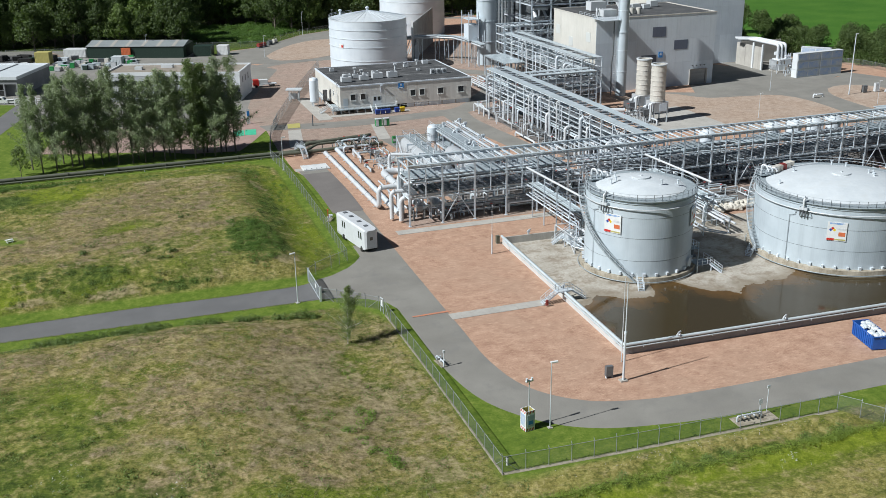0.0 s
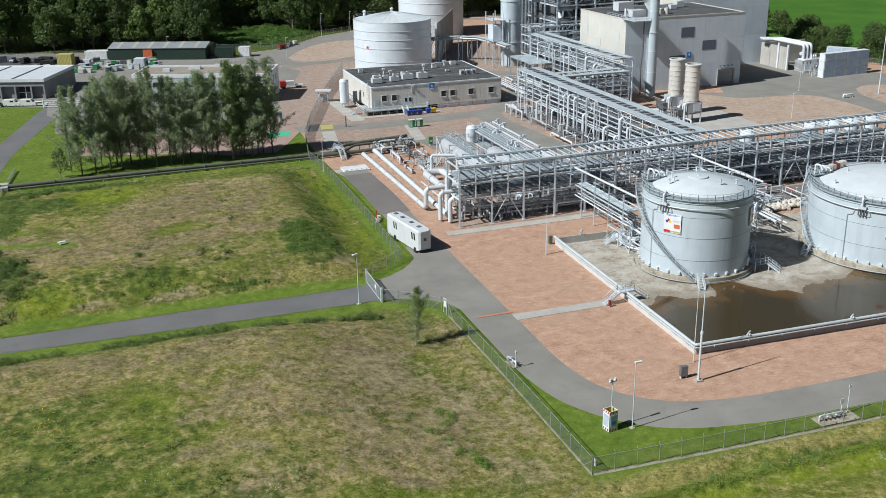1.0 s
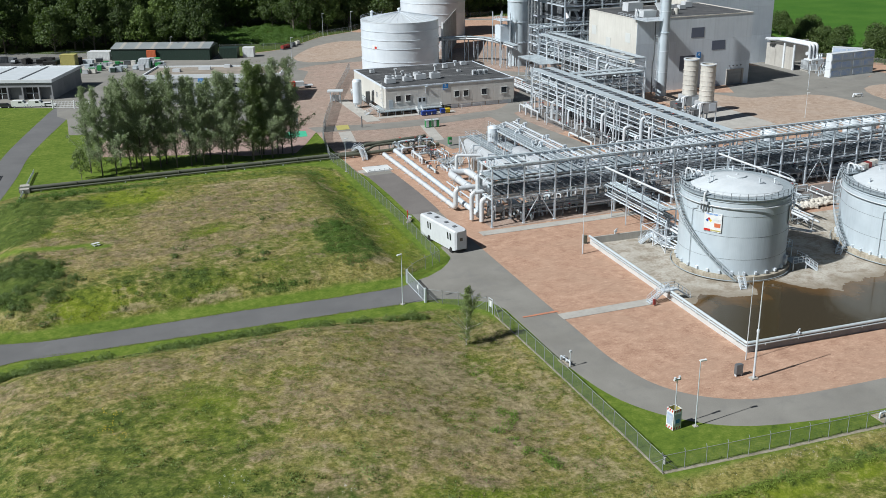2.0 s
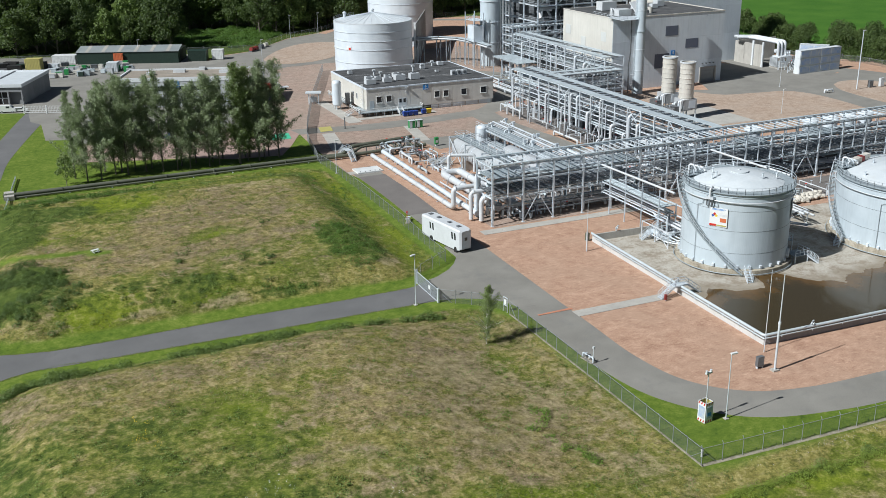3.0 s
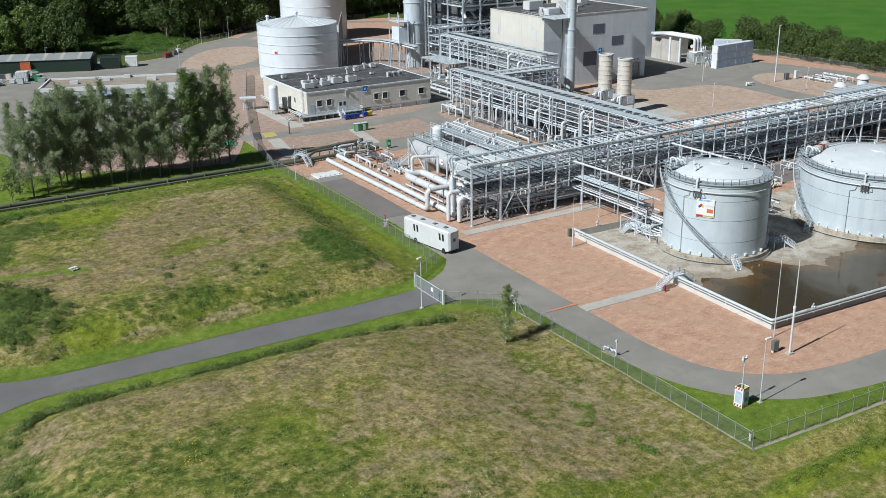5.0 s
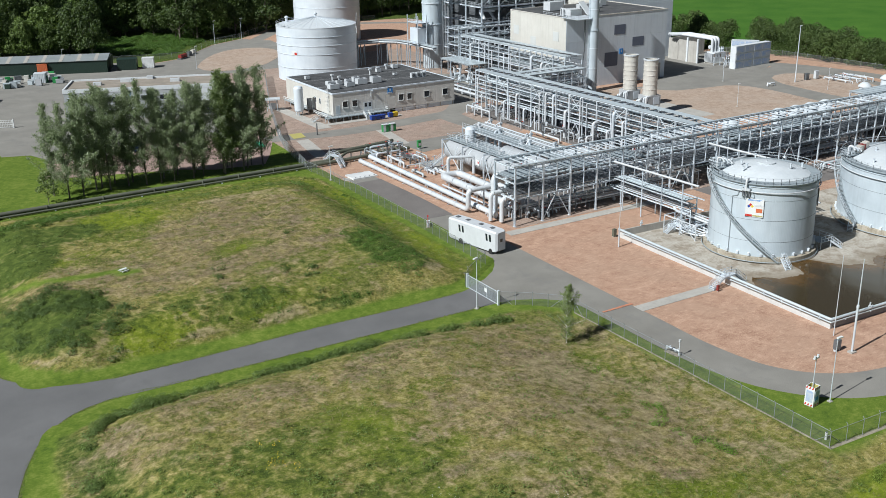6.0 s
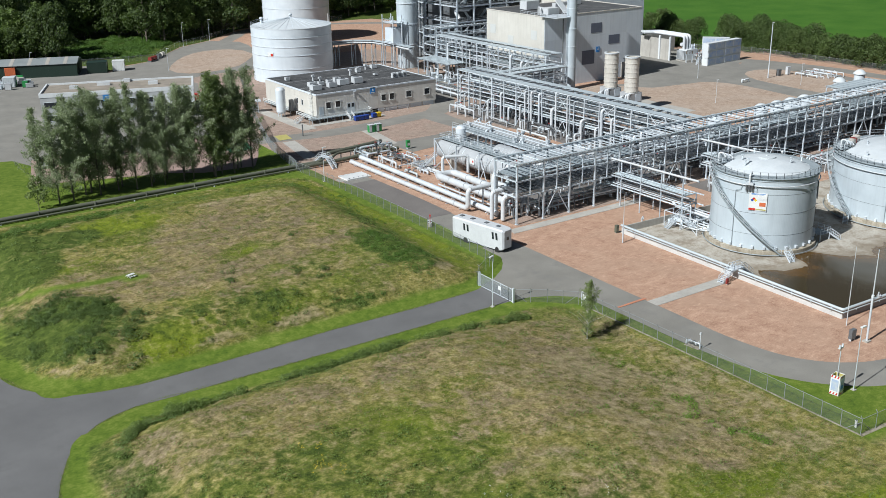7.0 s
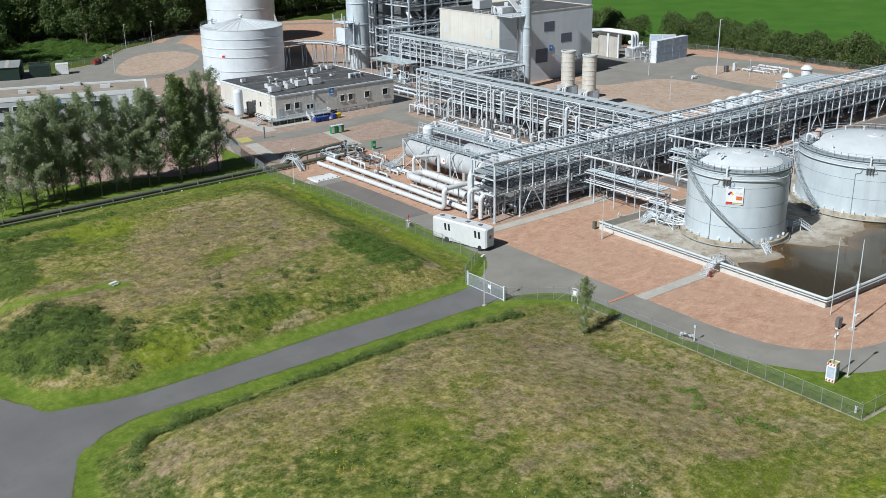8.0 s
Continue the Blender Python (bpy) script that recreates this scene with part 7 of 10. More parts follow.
scrub("ditch_scrub", "lush bright green growth along the ditch outside the fence", "scrub", ditch, 0.12, LUSH_LEAF, 190, 7)
ditch = [(x + rnd.gauss(0, 0.45), 90.6 + rnd.gauss(0, 0.3), rnd.uniform(0.5, 0.9), rnd.uniform(1.0, 1.9)) for x in (53, 60.8, 64.9, 67.2, 79, 84, 85.5) for _ in range(4)]
scrub("ditch_bush", "dark green bushes along the ditch outside the fence", "scrub", ditch, 0.19, SHRUB_LEAF, 170, 17)

stones = Shape()
for _ in range(150):
    x, y, r = rnd.uniform(46, 86), 94.4 + rnd.gauss(0, 0.6), rnd.uniform(0.02, 0.06)
    stones.lathe([(r * 0.9, 0.0), (r, 0.03), (r * 0.6, 0.07), (0, 0.08)], 6, x, y)
stones.v = [(x, y, z + land(x, y) + 0.02) for x, y, z in stones.v]
solid("loose_stones", stones, CONCRETE, "small pale stones scattered on the verge outside the fence", "stones", kind="stuff")
daisies = [(74.1 + rnd.gauss(0, 0.9), 87.4 + rnd.gauss(0, 0.6), 0.16, 0.6) for _ in range(12)]
scrub("daisies", "white-flowered weeds beside the ditch", "flowers", daisies, 0.09, WHITE, 420, 26)
heads = [(cx + rnd.gauss(0, 1.1), cy + rnd.gauss(0, 1.1), 0.14, 0.5) for cx, cy in ((-10.2, 109.5), (-12.5, 107.2), (1.5, 102.5)) for _ in range(9)]
scrub("cow_parsley", "white-flowered weeds in the green of the meadow", "flowers", heads, 0.08, WHITE, 420, 27)
nettles = []
for _ in range(420):
    x, y = rnd.uniform(16, 32), rnd.uniform(171, 206)
    if math.hypot((x - 24.2 - 0.06 * (y - 187)) / 5.6, (y - 187.5) / 13.0) < 1 + 0.55 * noise.noise((x * 0.22, y * 0.22, 2.0)) - 0.25 * rnd.random():
        nettles.append((x, y, rnd.uniform(0.5, 1.0), rnd.uniform(0.35, 0.95)))
nettles += [(x + rnd.gauss(0, 0.5), y + rnd.gauss(0, 0.35), rnd.uniform(0.3, 0.6), rnd.uniform(0.4, 0.8)) for x, y in ((4.4, 173.9), (6.5, 173.2), (8.7, 173), (10.5, 172.8), (13.2, 172.6), (-3, 174)) for _ in range(5)]
nettles = [p for p in nettles if meadow_at(p[0], p[1]) > 0.7]
scrub("nettles", "dense mid-green nettle bed on the bank", "scrub", nettles, 0.17, NETTLE_LEAF, 170, 28)
thick = []
for _ in range(74):
    cx, cy, big = -36 + rnd.uniform(-8.5, 11), 187.0 + rnd.uniform(-12.5, 14), rnd.uniform(0.5, 1.0)
    if (cx + 36) ** 2 / 90 + (cy - 187) ** 2 / 150 + (cx + 36) * (cy - 187) / 190 < 1 + 0.4 * noise.noise((cx * 0.3, cy * 0.3, 1.0)):
        thick += [(cx + rnd.gauss(0, 1.1 * big), cy + rnd.gauss(0, 1.0 * big), rnd.uniform(0.6, 1.2) * big, rnd.uniform(0.7, 1.7) * big) for _ in range(5)]
thick += [(-11 + rnd.gauss(0, 8), 177 + rnd.gauss(0, 3.2), rnd.uniform(0.3, 0.8), rnd.uniform(0.5, 1.1)) for _ in range(30)]
thick += [(x + rnd.gauss(0, 0.7), y + rnd.gauss(0, 0.7), rnd.uniform(0.3, 0.8), rnd.uniform(0.4, 1.0)) for x, y in ((3, 186), (8, 184), (-8, 189), (-6, 193), (12, 205), (6, 181), (-30, 172)) for _ in range(4)]
bank = []
for i in range(110):
    a = i / 110
    bank.append((-36 + 31 * a + rnd.gauss(0, 2.0), 239.5 + 8 * a + rnd.gauss(0, 2.6), rnd.uniform(0.5, 1.2), rnd.uniform(0.7, 1.6)))
for i in range(70):
    a = i / 70
    p = Vector((22, 249)) * (1 - a) ** 2 + Vector((37, 248)) * 2 * a * (1 - a) + Vector((31.5, 206)) * a * a
    bank.append((p.x + rnd.gauss(0.8, 2.4), p.y + rnd.gauss(0.8, 2.4), rnd.uniform(0.3, 0.7), rnd.uniform(0.2, 0.5)))
bank = [s for s in bank if meadow_at(s[0], s[1]) > 0.7]
scrub("bank_scrub", "mid-green nettles and brambles along the edge of the bank", "scrub", bank, 0.19, NETTLE_LEAF, 150, 48)
thick = [s for s in thick if meadow_at(s[0], s[1]) > 0.7]
scrub("thicket", "dark green thicket of shrubs on the bank", "scrub", thick, 0.21, THICKET_LEAF, 170, 8)
ferns = [(rnd.uniform(38, 94), 466 + rnd.uniform(0, 70), rnd.uniform(1.8, 3.4), rnd.uniform(1.0, 2.2)) for _ in range(330)]
ferns = [s for s in ferns if s[1] > 470 - 0.3 * min(0, s[0] - 71) + 1.4 * max(0, s[0] - 71)]
scrub("fern_bank", "bright green ferns and brambles before the woods", "scrub", ferns, 0.45, FERN_LEAF, 40, 9)


def tufts(name, label, material, count, seed, want, size):
    """Grass tufts: a few leaning blades each, thousands of them in one object."""
    rnd = random.Random(seed)
    sh = Shape()
    made = 0
    while made < count:
        x, y = rnd.uniform(-48, 42), rnd.uniform(86, 255)
        m = meadow_at(x, y)
        if m < 0.5 or rnd.random() > want(x, y):
            continue
        made += 1
        z = land(x, y) + m * (0.05 * noise.noise((x * 0.9, y * 0.9, 0)) + 0.22 * noise.noise((x * 0.21, y * 0.21, 3))) - 0.03
        for _ in range(3):
            a = rnd.uniform(0, 6.28)
            h, w = size * rnd.uniform(0.6, 1.4), size * rnd.uniform(0.25, 0.45)
            dx, dy = math.cos(a), math.sin(a)
            k = rnd.uniform(0.9, 1.9) * h
            sh.add([(x - dy * w / 2, y + dx * w / 2, z), (x + dy * w / 2, y - dx * w / 2, z), (x + dx * k, y + dy * k, z + h)], [(0, 1, 2)])
    return solid(name, sh, material, label, "grass", kind="stuff")


def edge_grass(name, label, material, count, seed, size):
    """Tall unmown grass standing along the mown verge."""
    rnd = random.Random(seed)
    sh = Shape()
    made = 0
    while made < count:
        x, y = rnd.uniform(-44, 37), rnd.uniform(169.5, 200)
        m = meadow_at(x, y)
        if not 0.3 < m or meadow_at(x, y - rnd.uniform(0.3, 2.6)) > 0.7:
            continue
        made += 1
        h, w, a = size * rnd.uniform(0.5, 1.3), size * rnd.uniform(0.2, 0.4), rnd.uniform(0, 6.28)
        dx, dy, z = math.cos(a), math.sin(a), land(x, y) - 0.03
        sh.add([(x - dy * w / 2, y + dx * w / 2, z), (x + dy * w / 2, y - dx * w / 2, z), (x + dx * h * 0.5, y + dy * h * 0.5, z + h)], [(0, 1, 2)])
    return solid(name, sh, material, label, "grass", kind="stuff")


edge_grass("verge_grass", "tall green grass along the edge of the mown verge", BLADE, 1500, 51, 0.3)
edge_grass("verge_straw", "tall dry grass along the edge of the mown verge", STRAW, 500, 52, 0.3)
tufts("dry_grass", "pale dry seed heads over the meadow", STRAW, 16000, 12, lambda x, y: 0.1 + 0.9 * brown_at(x, y), 0.21)
tufts("green_grass", "green grass tufts over the meadow", BLADE, 16000, 13, lambda x, y: 1.0 - 0.85 * brown_at(x, y), 0.21)
tufts("dark_grass", "coarse dark green tussocks over the meadow", SHRUB_LEAF, 9000, 14, lambda x, y: smooth_step(-0.05, 0.3, noise.noise((x * 0.35, y * 0.35, 6.0))) * (1.0 - 0.5 * brown_at(x, y)), 0.26)


def road_fringe(name, label, lines, material, seed, size):
    """Short grass that hangs unevenly over the edges of a road."""
    rnd = random.Random(seed)
    sh = Shape()
    for line in lines:
        for (ax, ay), (bx, by) in zip(line, line[1:]):
            far = math.hypot(bx - ax, by - ay)
            for _ in range(int(far * 26)):
                k = rnd.random()
                x, y = ax + (bx - ax) * k, ay + (by - ay) * k
                drift = 0.35 * noise.noise((x * 0.6, y * 0.6, 7.0)) + rnd.gauss(0, 0.16)
                nx, ny = -(by - ay) / far, (bx - ax) / far
                x, y = x + nx * drift, y + ny * drift
                a, h, w = rnd.uniform(0, 6.28), size * rnd.uniform(0.4, 1.2), size * rnd.uniform(0.8, 1.6)
                dx, dy = math.cos(a), math.sin(a)
                sh.add([(x - dy * w / 2, y + dx * w / 2, 0.0), (x + dy * w / 2, y - dx * w / 2, 0.0), (x + dx * w * 0.8, y + dy * w * 0.8, 0.03 + h * 0.12)], [(0, 1, 2)])
    return solid(name, sh, material, label, "grass", kind="stuff")


FRINGES = [[(-31, 160.5), (-20, 159.95), (0, 159.5), (15, 159.4), (28, 159.1)], [(-32.5, 166.8), (-20, 166.5), (0, 166.9), (15, 166.4), (28, 166.7)],
           [(-51, 138), (-48.2, 147.2), (-44.6, 154.5), (-40.5, 158.4), (-35, 160.3), (-31, 160.6)], [(-32.5, 166.7), (-37, 167.6), (-42.5, 170.4), (-46.4, 175.2), (-48.6, 182), (-49.8, 190)]]
road_fringe("road_fringe", "short green grass creeping over the road edges", FRINGES, VERGE_BLADE, 63, 0.16)
road_fringe("road_litter", "dry grass cuttings along the road edges", FRINGES, STRAW, 64, 0.07)


# ---- pipework west of the racks ----
def pipe_run(points, r, material, label, name="pipeline", seg=10, gap=6.0, flanges=True, group="pipelines", held=True):
    """A pipe on short steel supports, with flange rings where its pieces join."""
    p0 = points[0]
    top = thing(name, (p0[0], p0[1], 0), label, "pipe", group)
    loc = [(x - p0[0], y - p0[1], z) for x, y, z in points]
    part("pipe", Shape().tube(loc, r, seg), material, top)
    for a, b in zip(loc, loc[1:]):
        a, b = Vector(a), Vector(b)
        d = b - a
        if not held or d.length < 4 or abs(d.normalized().z) > 0.5:
            continue
        n = max(1, int(d.length / gap))
        for k in range(n):
            q = a + d * ((k + 0.5) / n)
            u = d.normalized()
            part("support", Shape().box(q.x - 0.12, q.x + 0.12, q.y - 0.12, q.y + 0.12, 0, max(0.1, q.z - r * 0.8)).beam((q.x - u.y * r * 1.2, q.y + u.x * r * 1.2, q.z - r), (q.x + u.y * r * 1.2, q.y - u.x * r * 1.2, q.z - r), 0.2, 0.15), STEEL, top)
            if flanges:
                e = a + d * ((k + 0.05) / n)
                part("flange", Shape().cyl(e - u * 0.08, e + u * 0.08, r * 1.22, seg), material, top)
    return top


pipe_run([(-37, 259.6, 0.75), (-12, 259.4, 0.75), (12, 259.6, 0.75), (40, 260.4, 0.75), (47, 260.6, 0.8), (50, 262, 2.3), (68, 265, 2.3), (69, 266.5, 2.0)], 0.52, OLIVE_PIPE, "thick olive green pipeline on low supports across the grass", gap=9)
pipe_run([(-37, 258.2, 0.4), (12, 258.2, 0.4), (42, 258.9, 0.45)], 0.26, OLIVE_PIPE, "thinner olive green pipe beside the thick one", gap=9)
pipe_run([(-37, 261.6, 0.4), (40, 262.2, 0.4), (48, 262.4, 0.5)], 0.22, DARK_STEEL, "thin dark pipe beside the olive pipeline", gap=9, flanges=False)
pipe_run([(42, 258.9, 0.8), (50, 259.0, 0.8), (71, 260.5, 0.9)], 0.5, OLIVE_PIPE, "olive green pipe running into the manifold")
pipe_run([(49, 260.2, 0.8), (53, 262.2, 1.9), (70, 263.2, 1.9)], 0.36, OLIVE_PIPE, "thinner olive green pipe of the manifold")
pipe_run([(53.8, 256, 0.8), (54.1, 230, 0.8), (54.3, 204.5, 0.8), (54.3, 204.5, 5.2), (62.5, 204.5, 5.2), (62.5, 197, 5.2)], 0.56, CLADDING, "long white clad pipe that turns up beside the trailer", gap=5)
pipe_run([(57.2, 257, 1.25), (57.0, 230, 1.25), (56.6, 197, 1.25)], 0.58, STEEL, "long silver pipe beside the white one", gap=6)
pipe_run([(60.5, 257.5, 1.25), (57.2, 257, 1.25)], 0.58, STEEL, "short silver pipe bend at the manifold", gap=8)
pipe_run([(54.9, 196.6, 0.4), (54.9, 196.6, 6.4), (66, 196.6, 6.4), (66, 192, 6.4)], 0.46, CLADDING, "white clad riser bending into the rack", gap=30)
pipe_run([(56.4, 194.6, 0.4), (56.4, 194.6, 5.4), (70, 194.6, 5.4)], 0.5, CLADDING, "white clad riser beside the rack", gap=30)
pipe_run([(57.8, 199.5, 0.5), (57.8, 199.5, 9.4), (68, 199.5, 9.4)], 0.78, CLADDING, "thick white clad riser with a wide elbow", gap=30)
pipe_run([(59.4, 197.6, 0.5), (59.4, 197.6, 7.6), (70, 197.6, 7.6)], 0.4, TRAY, "silver riser beside the rack", gap=30)
pipe_run([(61.8, 197, 2.0), (61.6, 227.5, 2.0), (66.3, 227.5, 2.0), (66.0, 197, 2.0)], 0.85, CLADDING, "thick white clad header pipe bent in a long loop", gap=5.5)
pipe_run([(63.6, 228, 2.6), (63.6, 228, 6.2), (69.4, 225.5, 6.2), (69.4, 225.5, 2.0)], 0.4, CLADDING, "white clad pipe shaped like a goalpost", gap=40)
pipe_run([(68.6, 231, 0.9), (66, 231, 0.9), (66, 238, 0.9)], 0.35, CLADDING, "white pipe bend beside the steps", gap=4)
for k, (x, y0, y1, r) in enumerate(((63.8, 198, 222, 0.2), (68.2, 198, 224, 0.24), (69.2, 200, 226, 0.16), (64.8, 199, 215, 0.16), (59.6, 200, 224, 0.18))):
    pipe_run([(x, y0, 0.7 + 0.3 * (k % 3)), (x, y1, 0.7 + 0.3 * (k % 3))], r, (CLADDING, STEEL, DARK_STEEL)[k % 3], "small pipe low between the headers", gap=5)

# manifold between the olive pipes and the vessel
def manifold(x0, x1, y0, y1, count, seed, label, high=2.2, materials=None):
    """A tangle of short pipes with valves on a low skid."""
    rnd = random.Random(seed)
    top = thing("pipe_manifold", (x0, y0, 0.02), label, "pipe manifold", "manifolds")
    w, d = x1 - x0, y1 - y0
    mats = materials or (CLADDING, STEEL, TRAY, DARK_STEEL)
    for k in range(count):
        r = rnd.choice((0.1, 0.14, 0.2, 0.28))
        z = rnd.uniform(0.5, high)
        if rnd.random() < 0.5:
            a, b = (rnd.uniform(0, w * 0.4), rnd.uniform(0, d)), rnd.uniform(w * 0.6, w)
            pts = [(a[0], a[1], r), (a[0], a[1], z), (b, a[1], z), (b, a[1], r)]
        else:
            a, b = (rnd.uniform(0, w), rnd.uniform(0, d * 0.4)), rnd.uniform(d * 0.6, d)
            pts = [(a[0], a[1], r), (a[0], a[1], z), (a[0], b, z), (a[0], b, r)]
        part("pipe", Shape().tube(pts, r, 7), rnd.choice(mats), top)
        m = Vector(pts[1]).lerp(Vector(pts[2]), rnd.uniform(0.2, 0.8))
        v = part("valve", Shape().cyl(m - Vector((0, 0, r * 1.6)), m + Vector((0, 0, r * 1.6)), r * 1.5, 8).cyl(m, m + Vector((0, 0, 0.9)), 0.06, 6), rnd.choice((STEEL, DARK_STEEL, CLADDING)), top)
        part("handwheel", Shape().cyl(m + Vector((0, 0, 0.85)), m + Vector((0, 0, 0.92)), 0.26, 10), rnd.choice((STEEL, RED, DARK_STEEL)), v)
    for k in range(max(2, count // 4)):
        x, y = rnd.uniform(0, w), rnd.uniform(0, d)
        part("frame_post", Shape().box(x - 0.08, x + 0.08, y - 0.08, y + 0.08, 0, high + 0.5).box(x - 0.7, x + 0.7, y - 0.06, y + 0.06, high + 0.3, high + 0.45), STEEL, top)
    return top


manifold(58, 70, 256.5, 266, 16, 1, "olive and grey pipe manifold with valves", 2.4, (OLIVE_PIPE, STEEL, OLIVE_PIPE, TRAY))
manifold(60, 71, 243, 255, 14, 2, "silver pipe manifold with valves and flanges", 1.8)
manifold(60, 70, 232, 242, 5, 3, "small low pipes and valves on the gravel", 1.0)
for x, y, h in ((74.4, 260.8, 2.4),):
    c = thing("valve_cabinet", (x, y, 0.03), "green valve cabinet on the manifold", "cabinet", "green cabinets")
    part("box", Shape().box(-0.5, 0.5, -0.4, 0.4, 0.5, h), GREEN, c)
    part("pedestal", Shape().box(-0.3, 0.3, -0.25, 0.25, 0, 0.5), STEEL, c)
    part("panel", Shape().box(-0.35, 0.35, -0.43, -0.4, 1.0, 1.7), CLADDING, c)
slab = solid("concrete_pad", Shape().box(45.2, 51.9, 242.6, 247.4, -0.1, 0.35), WHITE, "white concrete pad at the end of the dark road", "slab")
solid("concrete_apron", Shape().prism([(43.2, 243.0), (51.4, 243.4), (51.2, 246.2), (43.4, 245.6)], -0.1, 0.05), CONCRETE, "pale concrete apron beside the fence", "slab", kind="structure")
for k in range(5):
    part("lifting_eye", Shape().cyl((46 + k * 1.3, 243.2, 0.35), (46 + k * 1.3, 243.2, 0.5), 0.14, 8), DARK_STEEL, slab)


def stile(x, y, length, rise, width, turn, label, step_h=0.22):
    """Steps up, a landing and steps down, with railings on both sides."""
    t = thing("stile_steps", (x, y, 0.03), label, "steps", "stiles", turn=turn)
    n = round(rise / step_h)
    run = length * 0.34 / n
    for side in (0, 1):
        for k in range(n):
            a = k * run if side == 0 else length - (k + 1) * run
            part("tread", Shape().box(a, a + run, -width / 2, width / 2, (k + 1) * rise / n - 0.06, (k + 1) * rise / n), STEEL, t)
    part("landing", Shape().box(n * run, length - n * run, -width / 2, width / 2, rise - 0.02, rise + 0.06), STEEL, t)
    for w in (-width / 2, width / 2):
        part("stringer", Shape().beam((0, w, 0.0), (n * run, w, rise), 0.06, 0.25).beam((n * run, w, rise), (length - n * run, w, rise), 0.06, 0.25).beam((length - n * run, w, rise), (length, w, 0.0), 0.06, 0.25), STEEL, t)
        pts = [(0.1, w, 0), (n * run, w, rise), (length - n * run, w, rise), (length - 0.1, w, 0)]
        railing(t, pts, 1.1, 1.0)
    return t


stile(48.2, 254.6, 9.0, 2.4, 1.3, 95, "white-railed steps over the olive pipes")
stile(65.9, 143.2, 8.2, 2.0, 1.2, 0, "galvanised steps over the compound wall")
box = thing("extinguisher_box", (66.4, 142.1, 0.03), "red fire box at the foot of the steps", "fire box")
part("box", Shape().box(-0.2, 0.2, -0.18, 0.18, 0.2, 1.15), DARK_RED, box)
part("leg", Shape().box(-0.06, 0.06, -0.06, 0.06, 0, 0.2), STEEL, box)

# ---- vessels and platforms ----
def drum(x, y0, y1, z, r, label, platform=True):
    """A horizontal vessel along y on two saddles, with dished ends, a platform along its top, ladders and nozzles."""
    t = thing("pressure_vessel", (x, y0, 0.03), label, "pressure vessel", "pressure vessels")
    L = y1 - y0
    prof = [(0.0, -0.5 * r), (0.45 * r, -0.43 * r), (0.75 * r, -0.28 * r), (0.94 * r, -0.1 * r), (r, 0.1)]
    body = Shape()
    body.lathe(prof + [(r, L - 0.1)] + [(a, L - b) for a, b in prof[::-1]], 32)
    ob = part("shell", body, VESSEL, t, "dull grey vessel shell")
    ob.matrix_basis = Matrix.Translation((0, 0, z)) @ Matrix.Rotation(radians(-90), 4, "X")
    for y in (L * 0.2, L * 0.8):
        part("saddle", Shape().box(-r * 0.8, r * 0.8, y - 0.4, y + 0.4, 0, z - r * 0.55), CONCRETE, t)
    for k in range(1, 5):
        ring = part("hoop", Shape().lathe([(r, L * k / 5), (r + 0.05, L * k / 5), (r + 0.05, L * k / 5 + 0.15), (r, L * k / 5 + 0.15)], 32), STEEL, t)
        ring.matrix_basis = ob.matrix_basis.copy()
    if platform:
        zt = z + r + 0.45
        part("platform", Shape().box(-1.4, 1.6, 0, L, zt - 0.12, zt), GRATING, t, "grating platform along the top")
        for y in (0.2, L * 0.33, L * 0.66, L - 0.2):
            for sx in (-r - 0.5, r + 0.5):
                part("frame_post", Shape().box(sx - 0.14, sx + 0.14, y - 0.14, y + 0.14, 0, zt), STEEL, t)
            part("frame_beam", Shape().beam((-r - 0.6, y, zt - 0.25), (r + 0.6, y, zt - 0.25), 0.2, 0.3), STEEL, t)
        for a, b in ((0.2, 0.33), (0.66, 0.99)):
            part("brace", Shape().beam((-r - 0.5, L * a, 0.3), (-r - 0.5, L * b, zt - 0.4), 0.14).beam((-r - 0.5, L * b, 0.3), (-r - 0.5, L * a, zt - 0.4), 0.14), STEEL, t)
        railing(t, [(-1.4, 0, zt), (1.6, 0, zt), (1.6, L, zt), (-1.4, L, zt)], 1.1, 1.6, True)
        for k in range(6):
            part("nozzle", Shape().cyl((0, L * (k + 0.5) / 6, z + r - 0.2), (0, L * (k + 0.5) / 6, zt + 0.8), 0.2, 8).cyl((0, L * (k + 0.5) / 6, zt + 0.8), (0, L * (k + 0.5) / 6, zt + 0.9), 0.34, 8), CLADDING, t)
    sign = part("hazard_sign", Shape().box(-r - 0.08, -r - 0.02, L * 0.42, L * 0.42 + 1.6, z - 0.6, z + 0.8), WHITE, t)
    part("diamond", Shape().box(-r - 0.1, -r - 0.08, L * 0.42 + 0.2, L * 0.42 + 0.7, z - 0.1, z + 0.4), RED, sign)
    return t


drum(71.9, 211, 239.5, 4.9, 2.5, "pale grey horizontal pressure vessel under a railed platform")
drum(79.2, 208, 226, 5.2, 2.2, "pale grey horizontal vessel beside the platform", False)


def stairs(x, y, turn, rise, run, width, label):
    t = thing("steel_stair", (x, y, 0.03), label, "stair", "steel stairs", turn=turn)
    n = round(rise / 0.2)
    for k in range(n):
        part("tread", Shape().box(run * k / n, run * (k + 1) / n, -width / 2, width / 2, rise * (k + 1) / n - 0.05, rise * (k + 1) / n), STEEL, t)
    for w in (-width / 2, width / 2):
        part("stringer", Shape().beam((0, w, 0), (run, w, rise), 0.06, 0.28), STEEL, t)
        railing(t, [(0.0, w, 0), (run, w, rise)], 1.1, 1.0)
    return t


